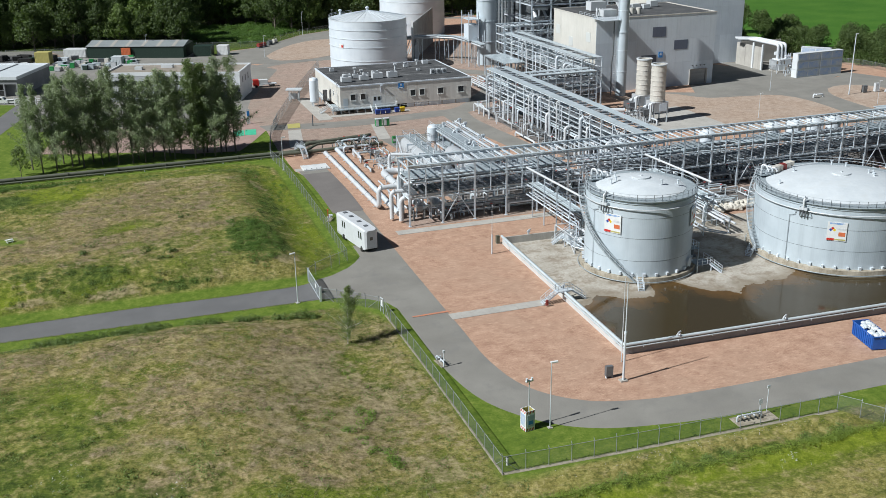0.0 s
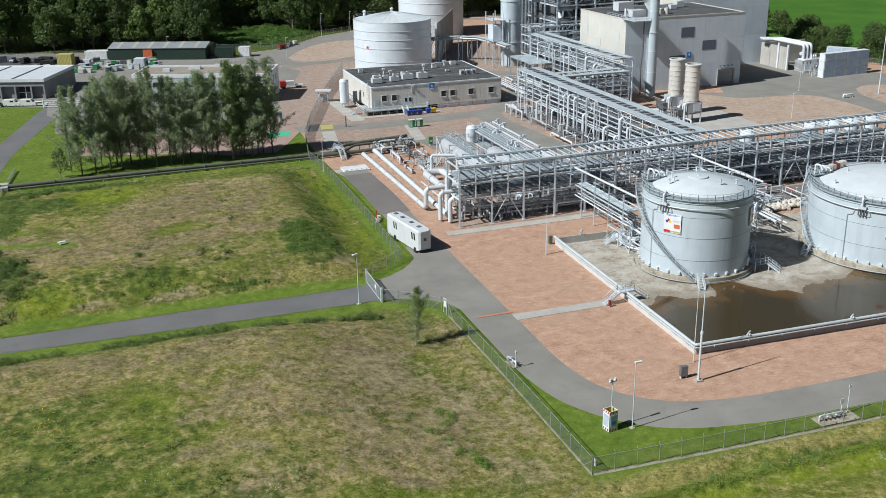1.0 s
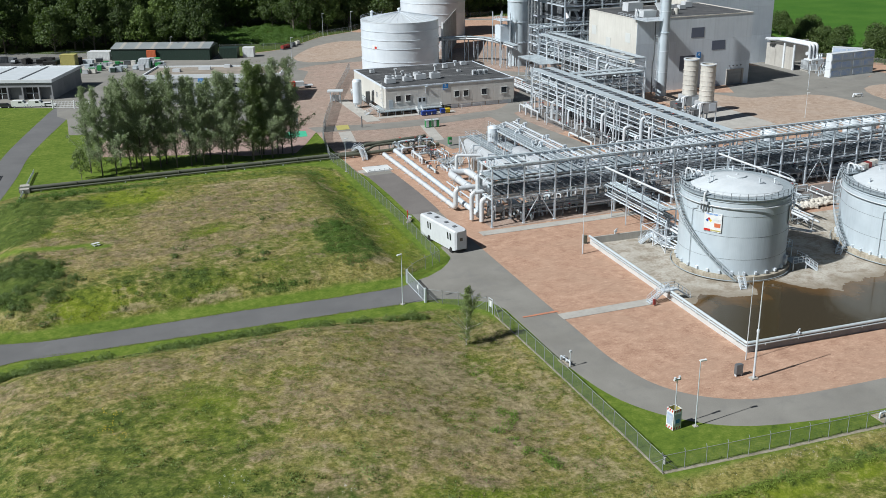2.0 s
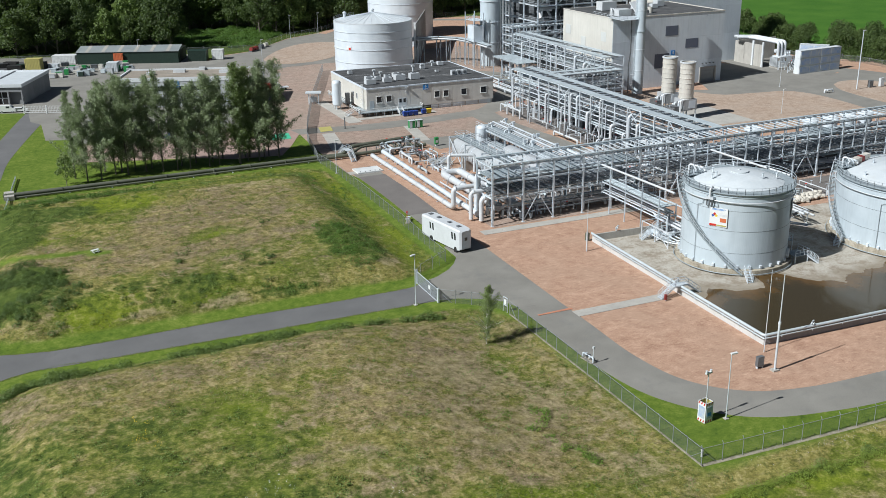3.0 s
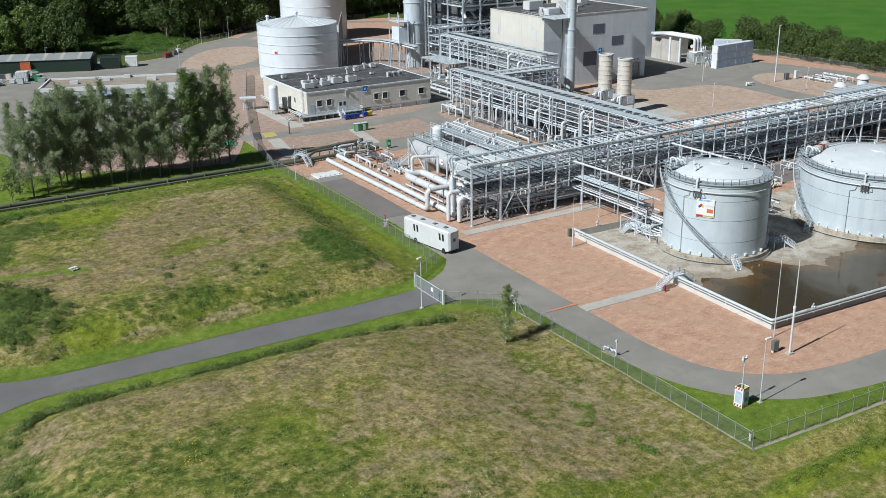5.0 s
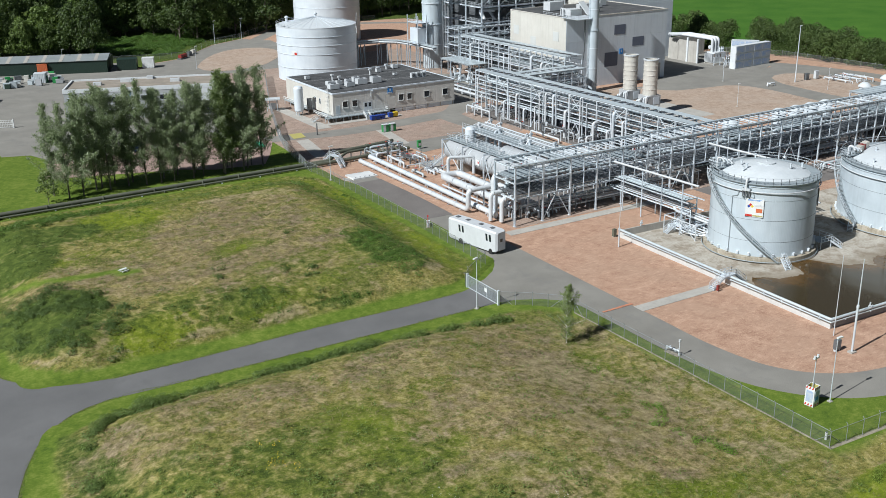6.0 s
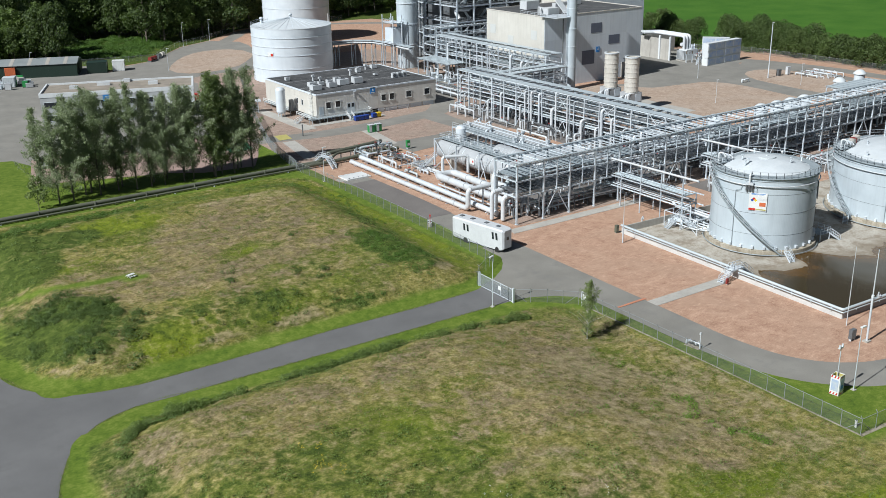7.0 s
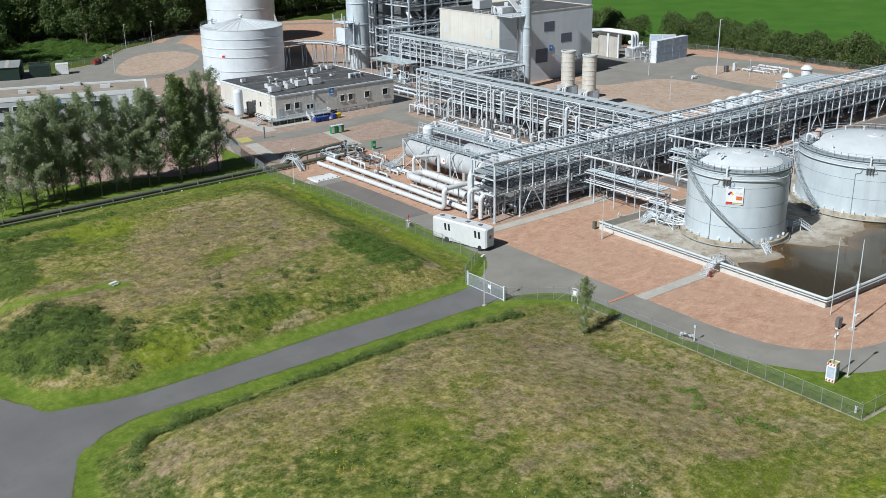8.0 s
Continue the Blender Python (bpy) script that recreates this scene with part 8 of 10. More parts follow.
stairs(66.3, 241.5, -15, 3.2, 4.2, 1.1, "white-railed steel stair up to the vessel platform")
stairs(66.0, 239.2, 180, 2.2, 3.0, 1.1, "white-railed steel stair down to the gravel")
vd = thing("vertical_drum", (79.9, 243.3, 0.03), "white upright drum on a steel frame", "pressure vessel", "pressure vessels")
part("shell", Shape().lathe([(0.0, 4.2), (0.9, 4.3), (1.4, 4.8), (1.4, 8.2), (0.9, 8.8), (0, 8.9)], 24), TANK_WHITE, vd)
for a in range(4):
    x, y = 1.2 * math.cos(a * 1.57 + 0.8), 1.2 * math.sin(a * 1.57 + 0.8)
    part("leg", Shape().box(x - 0.1, x + 0.1, y - 0.1, y + 0.1, 0, 4.8), STEEL, vd)
for i in range(8):
    railing(vd, [(1.9 * math.cos(a), 1.9 * math.sin(a), 6.0) for a in (i * math.pi / 4, (i + 1) * math.pi / 4)], 1.1, 2)


def platform(place, w, d, levels, label, seed, bays=(2, 6), pipes=5, gear=6):
    """A steel platform: posts, decks with railings, pipes along it and small plant under and on it."""
    rnd = random.Random(seed)
    t = thing("steel_platform", place, label, "platform", "steel platforms")
    nx, ny = bays
    top = levels[-1]
    for i in range(nx + 1):
        for j in range(ny + 1):
            x, y = w * i / nx, d * j / ny
            part("column", Shape().section((x, y, 0), (x, y, top), 0.28, 0.28), STEEL, t)
    for z in levels:
        for j in range(ny + 1):
            part("cross_beam", Shape().section((0, d * j / ny, z), (w, d * j / ny, z), 0.2, 0.28), STEEL, t)
        for i in range(nx + 1):
            part("beam", Shape().section((w * i / nx, 0, z), (w * i / nx, d, z), 0.2, 0.28), STEEL, t)
        part("deck", Shape().box(0.1, w * 0.42, 0.1, d - 0.1, z + 0.15, z + 0.2), GRATING, t, "grating deck")
        railing(t, [(0, 0, z + 0.2), (0, d, z + 0.2)], 1.1, 1.6)
        for k in range(pipes):
            x, r = w * 0.45 + k * w * 0.52 / pipes, rnd.choice((0.1, 0.14, 0.2, 0.26))
            part("pipe", Shape().cyl((x, -0.5, z + 0.2 + r), (x, d + 0.5, z + 0.2 + r), r, 8), rnd.choice((VESSEL, STEEL, DARK_STEEL, VESSEL)), t)
    for k in range(gear):
        x, y, r = rnd.uniform(0.5, w - 1), rnd.uniform(1, d - 1), rnd.uniform(0.35, 0.8)
        part("cooler", Shape().cyl((x, y, 0.9), (x, min(d, y + rnd.uniform(2, 5)), 0.9), r, 12), rnd.choice((CLADDING, VESSEL, STEEL)), t)
        part("riser", Shape().tube([(x, y + 0.8, 1.2), (x, y + 0.8, top - 0.6 + rnd.uniform(0, 2.0)), (min(w, x + rnd.uniform(1, 3)), y + 0.8, top - 0.6 + rnd.uniform(0, 2.0))], rnd.choice((0.12, 0.18, 0.25)), 7), rnd.choice((CLADDING, STEEL)), t)
        part("plinth", Shape().box(x - 0.6, x + 0.6, y, y + 1.6, 0, 0.35), CONCRETE, t)
        part("valve", Shape().cyl((x + 0.9, y, top + 0.2), (x + 0.9, y, top + 1.1), 0.3, 8).box(x + 0.5, x + 1.3, y - 0.35, y + 0.35, top + 1.0, top + 1.5), rnd.choice((STEEL, CLADDING)), t)
    return t


platform((80.5, 208, 0.03), 8.5, 40, (4.2, 7.6), "galvanised steel platform crowded with pipes", 31, (2, 7), 6, 10)
platform((90.5, 201, 0.03), 12, 22, (3.8,), "low galvanised steel platform crowded with pipes", 33, (2, 4), 7, 9)
manifold(72, 112, 199, 207, 18, 35, "dense pipework behind the rack", 5.0)
manifold(59, 113, 192, 198, 30, 36, "dense pipework under the rack", 3.2)
manifold(115, 180, 192, 198, 26, 37, "dense pipework under the rack", 3.2)
for k in range(5):
    manifold(109, 122, 206 + k * 18, 222 + k * 18, 10, 38 + 10 * k, "dense pipework under the cable rack", 3.6, (VESSEL, STEEL, DARK_STEEL, CLADDING))
manifold(146, 153, 250, 272, 12, 39, "pipework and valves round the exhaust skids", 4.2, (STEEL, DARK_STEEL, CLADDING))
pipe_run([(128, 270, 3.4), (147, 262, 3.4)], 0.6, CLADDING, "thick white pipe between the rack and the exhausts", gap=7)
manifold(124, 146, 296, 345, 22, 40, "pipework beside the canopy", 3.5)

# ---- pipework between the rack and the tanks ----
def tank_bridge(place, label, seed, length=24.0, valves=5):
    """A walkway on posts that carries pipes from the rack towards a tank, with a stair at its end."""
    rnd = random.Random(seed)
    t = thing("tank_pipe_bridge", place, label, "pipe bridge", "pipe bridges")
    part("foam_pipe", Shape().tube([(0, length, 10.4), (1.6, 0, 10.2)], 0.24, 8), CLADDING, t, "white pipe high over the bridge")
    for y in (3, 9, 15, 21):
        for x in (0.2, 4.4):
            part("post", Shape().section((x, y, 0), (x, y, 6.6 if x > 1 else 10.2), 0.2, 0.2), STEEL, t)
        for z in (4.4, 6.6):
            part("cross_beam", Shape().section((0, y, z), (4.6, y, z), 0.16, 0.22), STEEL, t)
    for z in (4.4, 6.6):
        for x in (0.1, 4.5):
            part("beam", Shape().section((x, 1, z), (x, length, z), 0.16, 0.22), STEEL, t)
    for k in range(4):
        r = rnd.choice((0.1, 0.14, 0.22))
        part("pipe", Shape().tube([(0.8 + k * 0.9, length, 4.55 + r), (0.8 + k * 0.9, 1.0 + k * 0.9, 4.55 + r), (0.8 + k * 0.9, 1.0 + k * 0.9, 0.6)], r, 8), rnd.choice((CLADDING, STEEL, DARK_STEEL, TRAY)), t)
    for x0, x1, z in ((0.5, 1.3, 6.75), (1.6, 2.7, 6.75), (3.0, 3.6, 5.2)):
        part("cable_tray", Shape().box(x0, x1, 2.5, length, z, z + 0.1).box(x0, x0 + 0.05, 2.5, length, z, z + 0.25).box(x1 - 0.05, x1, 2.5, length, z, z + 0.25), TRAY, t, "blue-grey covered cable tray")
    for x, z, r in ((2.2, 3.3, 0.26), (3.4, 3.3, 0.2), (4.9, 2.6, 0.22)):
        part("thick_pipe", Shape().tube([(x, length, z + 1.0), (x, 7.5, z + 1.0), (x, 6.5, z), (x, -4.5, z - 0.3)], r, 10), CLADDING, t, "thick white clad pipe towards the tank")
    fr = Shape()
    for x in (-1.5, 4.5):
        for y in (-3, 1.5, 6):
            fr.beam((x, y, 0), (x, y, 3.2), 0.16)
        fr.beam((x, -3, 3.2), (x, 6, 3.2), 0.16).beam((x, -3, 0.1), (x, 1.5, 3.2), 0.1).beam((x, 1.5, 0.1), (x, -3, 3.2), 0.1)
    for y in (-3, 1.5, 6):
        fr.beam((-1.5, y, 3.2), (4.5, y, 3.2), 0.16)
    part("frame", fr, CLADDING, t, "white-painted crossed frame")
    for k in range(valves):
        part("valve_pipe", Shape().tube([(-1 + k * 1.2, 5, 1.0), (-1 + k * 1.2, -2, 1.0), (2 + k * 1.0, -6, 1.0)], 0.14, 8), STEEL, t)
    return t


tank_bridge((83.6, 166.5, 0.03), "pipe bridge and walkway between the rack and the tank", 51)
tank_bridge((112.5, 166.5, 0.03), "pipe bridge and walkway behind the broad tank", 52, valves=2)
stairs(80.5, 170.5, -10, 2.6, 3.6, 1.1, "galvanised stair over the compound wall")
stairs(84.6, 166.0, 170, 2.2, 3.2, 1.1, "galvanised stair down into the compound")
manifold(83, 90, 166, 173, 10, 53, "valves and pipes beside the tank", 2.0, (CLADDING, STEEL))
manifold(108, 136, 176, 188, 22, 54, "pipework between the rack and the compound", 2.5, (CLADDING, STEEL, TRAY))
manifold(140, 180, 176, 188, 18, 55, "pipework beside the compound", 2.5, (CLADDING, STEEL, TRAY))


# tank fittings
def tank_fittings(t, r, shell, angles, seed):
    rnd = random.Random(seed)
    for a in angles:
        x, y = math.cos(a), math.sin(a)
        box = part("foam_pourer", Shape().beam((x * (r + 0.1), y * (r + 0.1), shell - 1.1), (x * (r + 0.75), y * (r + 0.75), shell - 1.1), 1.5, 0.5), STEEL, t)
        for k in (-0.55, 0, 0.55):
            px, py = x * (r + 0.55) - y * k, y * (r + 0.55) + x * k
            part("spout", Shape().cyl((px, py, shell - 2.5), (px, py, shell - 0.8), 0.14, 8), DARK_STEEL, box)
        part("bend", Shape().tube([(x * (r + 0.6), y * (r + 0.6), shell - 1.3), (x * (r + 0.6), y * (r + 0.6), shell + 0.7), (x * (r - 0.4), y * (r - 0.4), shell + 0.7)], 0.2, 8), CLADDING, box)
        at = lambda k, z: ((r + 0.18) * math.cos(a + k / r), (r + 0.18) * math.sin(a + k / r), z)
        part("drain_pipe", Shape().tube([at(-0.6, shell - 1.7), at(-1.4, shell - 1.7), at(-1.7, shell - 2.6), at(-2.7, shell - 2.9), at(-2.7, 1.3)], 0.05, 6), GRATING, box)
        part("drain_pipe", Shape().tube([at(0.6, shell - 1.7), at(1.3, shell - 1.9), at(1.5, shell - 2.6), at(-0.8, shell - 2.7)], 0.05, 6), GRATING, box)
    ringpipe = Shape()
    n = 72
    pts = [((r + 0.35) * math.cos(2 * math.pi * k / n), (r + 0.35) * math.sin(2 * math.pi * k / n), shell - 1.5) for k in range(n + 1)]
    for a, b in zip(pts, pts[1:]):
        ringpipe.cyl(a, b, 0.1, 8, caps=False)
    part("ring_main", ringpipe, CLADDING, t, "white cooling-water ring pipe")
    foot = Shape()
    for a, b in zip(pts, pts[1:]):
        foot.cyl((a[0] * (r + 1.1) / (r + 0.35), a[1] * (r + 1.1) / (r + 0.35), 0.35), (b[0] * (r + 1.1) / (r + 0.35), b[1] * (r + 1.1) / (r + 0.35), 0.35), 0.09, 6, caps=False)
    part("foot_pipe", foot, GRATING, t, "thin grey pipe round the base")
    for k in range(int(r * 3.0)):
        a = 2 * math.pi * k / int(r * 3.0)
        part("anchor_box", Shape().beam((math.cos(a) * (r + 0.0), math.sin(a) * (r + 0.0), 1.5), (math.cos(a) * (r + 0.42), math.sin(a) * (r + 0.42), 1.45), 0.42, 0.55), STEEL, t)
    for k in range(7):
        a, rr = rnd.uniform(0, 6.28), r * rnd.uniform(0.3, 0.85)
        z = shell + 0.3 + 2.2 * (1 - (rr / r) ** 2)
        part("roof_nozzle", Shape().cyl((rr * math.cos(a), rr * math.sin(a), z - 0.6), (rr * math.cos(a), rr * math.sin(a), z + 0.2), 0.16, 8).cyl((rr * math.cos(a), rr * math.sin(a), z + 0.15), (rr * math.cos(a), rr * math.sin(a), z + 0.27), 0.28, 8), STEEL, t)
    hx, hy = (r - 1.2) * math.cos(radians(136)), (r - 1.2) * math.sin(radians(136))
    part("roof_platform", Shape().box(hx - 1.4, hx + 2.2, hy - 1.2, hy + 1.4, shell + 0.5, shell + 0.62), GRATING, t)
    railing(t, [(hx - 1.4, hy - 1.2, shell + 0.62), (hx - 1.4, hy + 1.4, shell + 0.62), (hx + 2.2, hy + 1.4, shell + 0.62), (hx + 2.2, hy - 1.2, shell + 0.62)], 1.1, 1.3, True)
    for k in range(3):
        part("roof_pipe", Shape().tube([(hx - 0.8 + k * 1.1, hy - 0.2, shell + 0.2), (hx - 0.8 + k * 1.1, hy - 0.2, shell + 2.5 - 0.4 * k), (hx - 0.3 + k * 1.1, hy - 0.9, shell + 2.5 - 0.4 * k), (hx - 0.1 + k * 1.1, hy - 1.3, shell + 1.7 - 0.3 * k)], 0.2, 8), (CLADDING, STEEL, CLADDING)[k], t)
    part("roof_pipe", Shape().tube([(hx + 1.5, hy + 0.6, shell + 0.6), (hx + 1.5, hy + 0.6, shell + 1.0), (hx + 0.9 * r, hy + 1.5, shell + 1.0)], 0.14, 8), CLADDING, t)


tank_fittings(t1, 9.9, 15.2, [radians(203), radians(20)], 61)
tank_fittings(t2, 15.3, 12.9, [radians(208), radians(282)], 62)
for k in range(5):
    part("roof_box", Shape().box(0, 1.0, 0, 1.2, 0, 1.3), (PUTTY, ROCK, DARK_RED, PUTTY, ROCK)[k], t2, "weathered equipment box on the roof").location = (-8.2 + k * 1.25, 9.0 + 0.5 * k, 13.5)
for tk, r in ((t1, 9.9),):
    a = radians(308)
    m = Vector((math.cos(a), math.sin(a), 0))
    part("manhole", Shape().cyl(m * (r - 0.1) + Vector((0, 0, 2.3)), m * (r + 0.45) + Vector((0, 0, 2.3)), 0.85, 18), ROOF_PALE, tk)
plat = thing("valve_platform", (99.7, 147.7, 0.05), "galvanised access platform with steps beside the tank", "platform")
part("deck", Shape().box(-1.2, 2.0, -1.4, 1.6, 1.4, 1.5), GRATING, plat)
for x in (-1.1, 1.9):
    for y in (-1.3, 1.5):
        part("leg", Shape().box(x - 0.08, x + 0.08, y - 0.08, y + 0.08, 0, 1.4), STEEL, plat)
railing(plat, [(-1.2, -1.4, 1.5), (2.0, -1.4, 1.5), (2.0, 1.6, 1.5)], 1.1, 1.2)
stairs(103.0, 145.0, 142, 1.5, 2.2, 1.0, "short galvanised stair to the valve platform")
stairs(84.7, 142.2, 74, 1.6, 2.0, 1.0, "short galvanised stair at the foot of the tank")
stairs(112.2, 150.2, 30, 1.2, 1.8, 1.0, "short galvanised stair at the foot of the broad tank")
skid = thing("valve_tower", (100.6, 151.6, 0.05), "dark blue-grey valve tower with a railed top beside the tank", "valve tower")
part("frame", Shape().beam((-0.9, -0.9, 0), (-0.9, -0.9, 4.2), 0.14).beam((0.9, -0.9, 0), (0.9, -0.9, 4.2), 0.14).beam((-0.9, 0.9, 0), (-0.9, 0.9, 4.2), 0.14).beam((0.9, 0.9, 0), (0.9, 0.9, 4.2), 0.14), STEEL, skid)
part("deck", Shape().box(-1.0, 1.0, -1.0, 1.0, 2.9, 3.0), GRATING, skid)
part("valve_body", Shape().cyl((0, 0, 0.2), (0, 0, 2.6), 0.45, 12).cyl((-0.8, 0, 1.2), (0.8, 0, 1.2), 0.32, 10), DARK_STEEL, skid)
railing(skid, [(-0.95, -0.95, 3.0), (0.95, -0.95, 3.0), (0.95, 0.95, 3.0), (-0.95, 0.95, 3.0)], 1.1, 1.0, True)

# pipes along the compound wall
for pts, r, label in (([(-0.34, 51.5, 1.32), (-0.34, -0.34, 1.32), (250, -0.34, 1.32)], 0.12, "thin white pipe held to the compound wall by brackets"), ([(-0.2, 53, 1.78), (-0.2, -0.2, 1.78), (250, -0.2, 1.78)], 0.24, "pale grey foam pipe along the top of the compound wall")):
    pipe_run([(*in_bund(x, y), z) for x, y, z in pts], r, TRAY, label, held=False)
for k in range(13):
    part("bracket", Shape().box(-0.5, 0, -0.05, 0.05, 1.08, 1.2).box(-0.5, -0.44, -0.05, 0.05, 1.08, 1.42), STEEL, bund).location = (0, 2 + k * 3.9, 0)
    part("pipe_saddle", Shape().box(-0.3, 0.1, -0.1, 0.1, 1.42, 1.58), STEEL, bund).location = (0, 2 + k * 4, 0)
for k in range(14):
    part("bracket", Shape().box(-0.05, 0.05, -0.5, 0, 1.08, 1.2).box(-0.05, 0.05, -0.5, -0.44, 1.08, 1.42), STEEL, bund).location = (3 + k * 6, 0, 0)
    part("pipe_saddle", Shape().box(-0.1, 0.1, -0.3, 0.1, 1.42, 1.58), STEEL, bund).location = (4 + k * 6, 0, 0)
for x, y in (in_bund(9.0, -0.15), in_bund(28.0, -0.15), in_bund(50.5, -0.15), in_bund(5.5, 53.0), in_bund(-0.15, 23.5)):
    m = thing("foam_monitor", (x, y, 1.55), "white fire monitor on the compound wall", "fire monitor", "fire monitors", turn=30)
    part("stand", Shape().cyl((0, 0, 0), (0, 0, 0.75), 0.16, 8).cyl((0, 0, 0.42), (0, 0, 0.5), 0.28, 10), CLADDING, m)
    part("barrel", Shape().tube([(-0.35, 0, 0.6), (0.1, 0, 0.8), (0.62, 0, 0.85), (0.8, 0, 0.82)], 0.13, 8), CLADDING, m)
    part("valve_wheel", Shape().cyl((0, -0.34, 0.62), (0, -0.28, 0.62), 0.24, 12).cyl((0, -0.3, 0.62), (0, 0.2, 0.62), 0.05, 6), STEEL, m)

# boulders at the back of the compound
rnd = random.Random(77)
for k in range(150):
    sh = Shape()
    s = rnd.uniform(0.35, 0.8)
    ring = []
    for z, q in ((-0.7, 0.5), (-0.2, 1.0), (0.4, 0.85), (0.75, 0.35)):
        ring.append([(q * s * rnd.uniform(0.8, 1.2) * math.cos(a), q * s * rnd.uniform(0.8, 1.2) * math.sin(a), z * s * rnd.uniform(0.85, 1.1)) for a in [i * 1.05 for i in range(6)]])
    v = [p for r_ in ring for p in r_]
    sh.add(v, [(i * 6 + j, i * 6 + (j + 1) % 6, (i + 1) * 6 + (j + 1) % 6, (i + 1) * 6 + j) for i in range(3) for j in range(6)] + [(18, 19, 20, 21, 22, 23)])
    x = rnd.uniform(116, 134)
    d = rnd.uniform(0, 1)
    ob = solid("boulder", sh, ROCK, "pale broken boulder in a rock bank", "boulder", "rock bank")
    ob.matrix_basis = pose(x, 174.2 + d * 3.4 + (x - 116) * 0.1, 0.25 + 0.9 * (1 - abs(d - 0.5) * 1.6), rnd.uniform(-20, 20), rnd.uniform(-20, 20), rnd.uniform(0, 360))

# ---- paths, marks and small things on the yard ----
path = thing("concrete_path", (49.6, 142.6, 0.05), "pale concrete footpath over the gravel", "path", kind="structure")
for k in range(9):
    part("slab", Shape().box(k * 1.98, k * 1.98 + 1.95, 0.0 + 0.0 * k, 2.4, -0.05, 0.03), CONCRETE, path)
strip = thing("rack_path", (53.5, 186.8, 0.05), "pale concrete footpath along the rack", "path", kind="structure")
for k in range(20):
    part("slab", Shape().box(k * 2.4, k * 2.4 + 2.36, 0.0, 2.6, -0.05, 0.03), CONCRETE, strip)
solid("stop_line", Shape().beam((43.6, 146.0, 0.09), (50.0, 146.2, 0.09), 0.4, 0.02), FADED_ORANGE, "faded orange line across the road", "road marking")
solid("rack_floor", Shape().box(57, 240, 190.2, 199.5, -0.1, 0.045), DULL_GRAVEL, "dusty gravel floor under the rack", "floor", kind="structure")
# these floors are dark because the racks' shade is put into their colour
for x0, x1, y0, y1, name in ((72, 240, 199.6, 211, "back_floor"), (108, 240, 178, 190.1, "side_floor"), (112, 132, 211.1, 297, "cable_rack_floor")):
    solid(name, Shape().box(x0, x1, y0, y1, -0.1, 0.042), OLD_ASPHALT, "paved floor among the pipe racks, darkened to stand for their shade", "floor", kind="structure")
walkb = Shape().prism([(61.6, 298.6), (66, 298.6), (66, 303.4), (65.2, 335), (61.6, 334)], -0.1, 0.08)
solid("building_path", walkb, CONCRETE, "pale concrete path round the control building", "path", kind="structure")
solid("building_apron", Shape().box(66.2, 92, 301.4, 304.0, -0.1, 0.08), CONCRETE, "pale concrete path in front of the control building", "path", kind="structure")
solid("crossing_path", Shape().prism([(46.5, 268), (50.5, 268), (53.8, 289), (50, 289)], -0.1, 0.07), CONCRETE, "pale concrete path from the road to the pipes", "path", kind="structure")
solid("hatch_mark", Shape().prism([(50.4, 291.5), (54.2, 291.5), (55.2, 297.4), (51.4, 297.4)], 0.05, 0.09), LIME, "faded yellow crossing mark on the road", "road marking")
solid("bin_path", Shape().prism([(72, 268), (75.5, 268), (78.5, 287.4), (75, 287.4)], -0.1, 0.07), CONCRETE, "pale concrete path to the bins", "path", kind="structure")
for x0 in (33.6, 37.2):
    solid("charging_bay", Shape().prism([(x0, 288), (x0 + 3.2, 287.6), (x0 + 4.2, 294.4), (x0 + 1.0, 295)], 0.0, 0.085), MINT, "bright green painted parking bay", "parking bay", "green bays")


def wheelie_bin(x, y, material, lid, label, turn=0.0):
    t = thing("waste_bin", (x, y, 0.05), label, "waste bin", "waste bins", turn=turn)
    part("body", Shape().add([(-0.6, -0.5, 0.2), (0.6, -0.5, 0.2), (0.6, 0.5, 0.2), (-0.6, 0.5, 0.2), (-0.72, -0.62, 1.35), (0.72, -0.62, 1.35), (0.72, 0.62, 1.35), (-0.72, 0.62, 1.35)], [(3, 2, 1, 0), (4, 5, 6, 7), (0, 1, 5, 4), (1, 2, 6, 5), (2, 3, 7, 6), (3, 0, 4, 7)]), material, t)
    part("lid", Shape().box(-0.76, 0.76, -0.66, 0.66, 1.36, 1.5), lid, t)
    for wx in (-0.5, 0.5):
        for wy in (-0.4, 0.4):
            part("wheel", Shape().cyl((wx, wy - 0.05, 0.1), (wx, wy + 0.05, 0.1), 0.1, 8), BLACK, t)
    return t


for k in range(3):
    wheelie_bin(80.6 + k * 1.75, 300.2, BLUE, BLUE, "dark blue wheeled waste bin")
wheelie_bin(87.2, 300.9, BLUE, BLUE, "dark blue wheeled waste bin")
wheelie_bin(89.0, 301.0, YELLOW, YELLOW, "yellow wheeled waste bin")
for k in range(2):
    c = thing("recycling_cabinet", (76.4 + k * 2.4, 284.2, 0.05), "green and pale recycling cabinet on the gravel", "cabinet", "recycling cabinets")
    part("body", Shape().box(-0.9, 0.9, -0.6, 0.6, 0.1, 2.2), GREEN, c)
    part("door", Shape().box(-0.86, -0.02, -0.64, -0.6, 0.2, 2.1), CLADDING, c)
    part("hood", Shape().box(-0.95, 0.95, -0.7, 0.65, 2.2, 2.32), ROOF_PALE, c)
    part("plinth", Shape().box(-0.8, 0.8, -0.5, 0.5, 0, 0.1), DARK_STEEL, c)
bench = thing("picnic_table", (84.8, 302.6, 0.08), "weathered picnic table beside the control building", "table")
part("top", Shape().box(-0.9, 0.9, -0.4, 0.4, 0.72, 0.78), GREY_ROOF, bench)
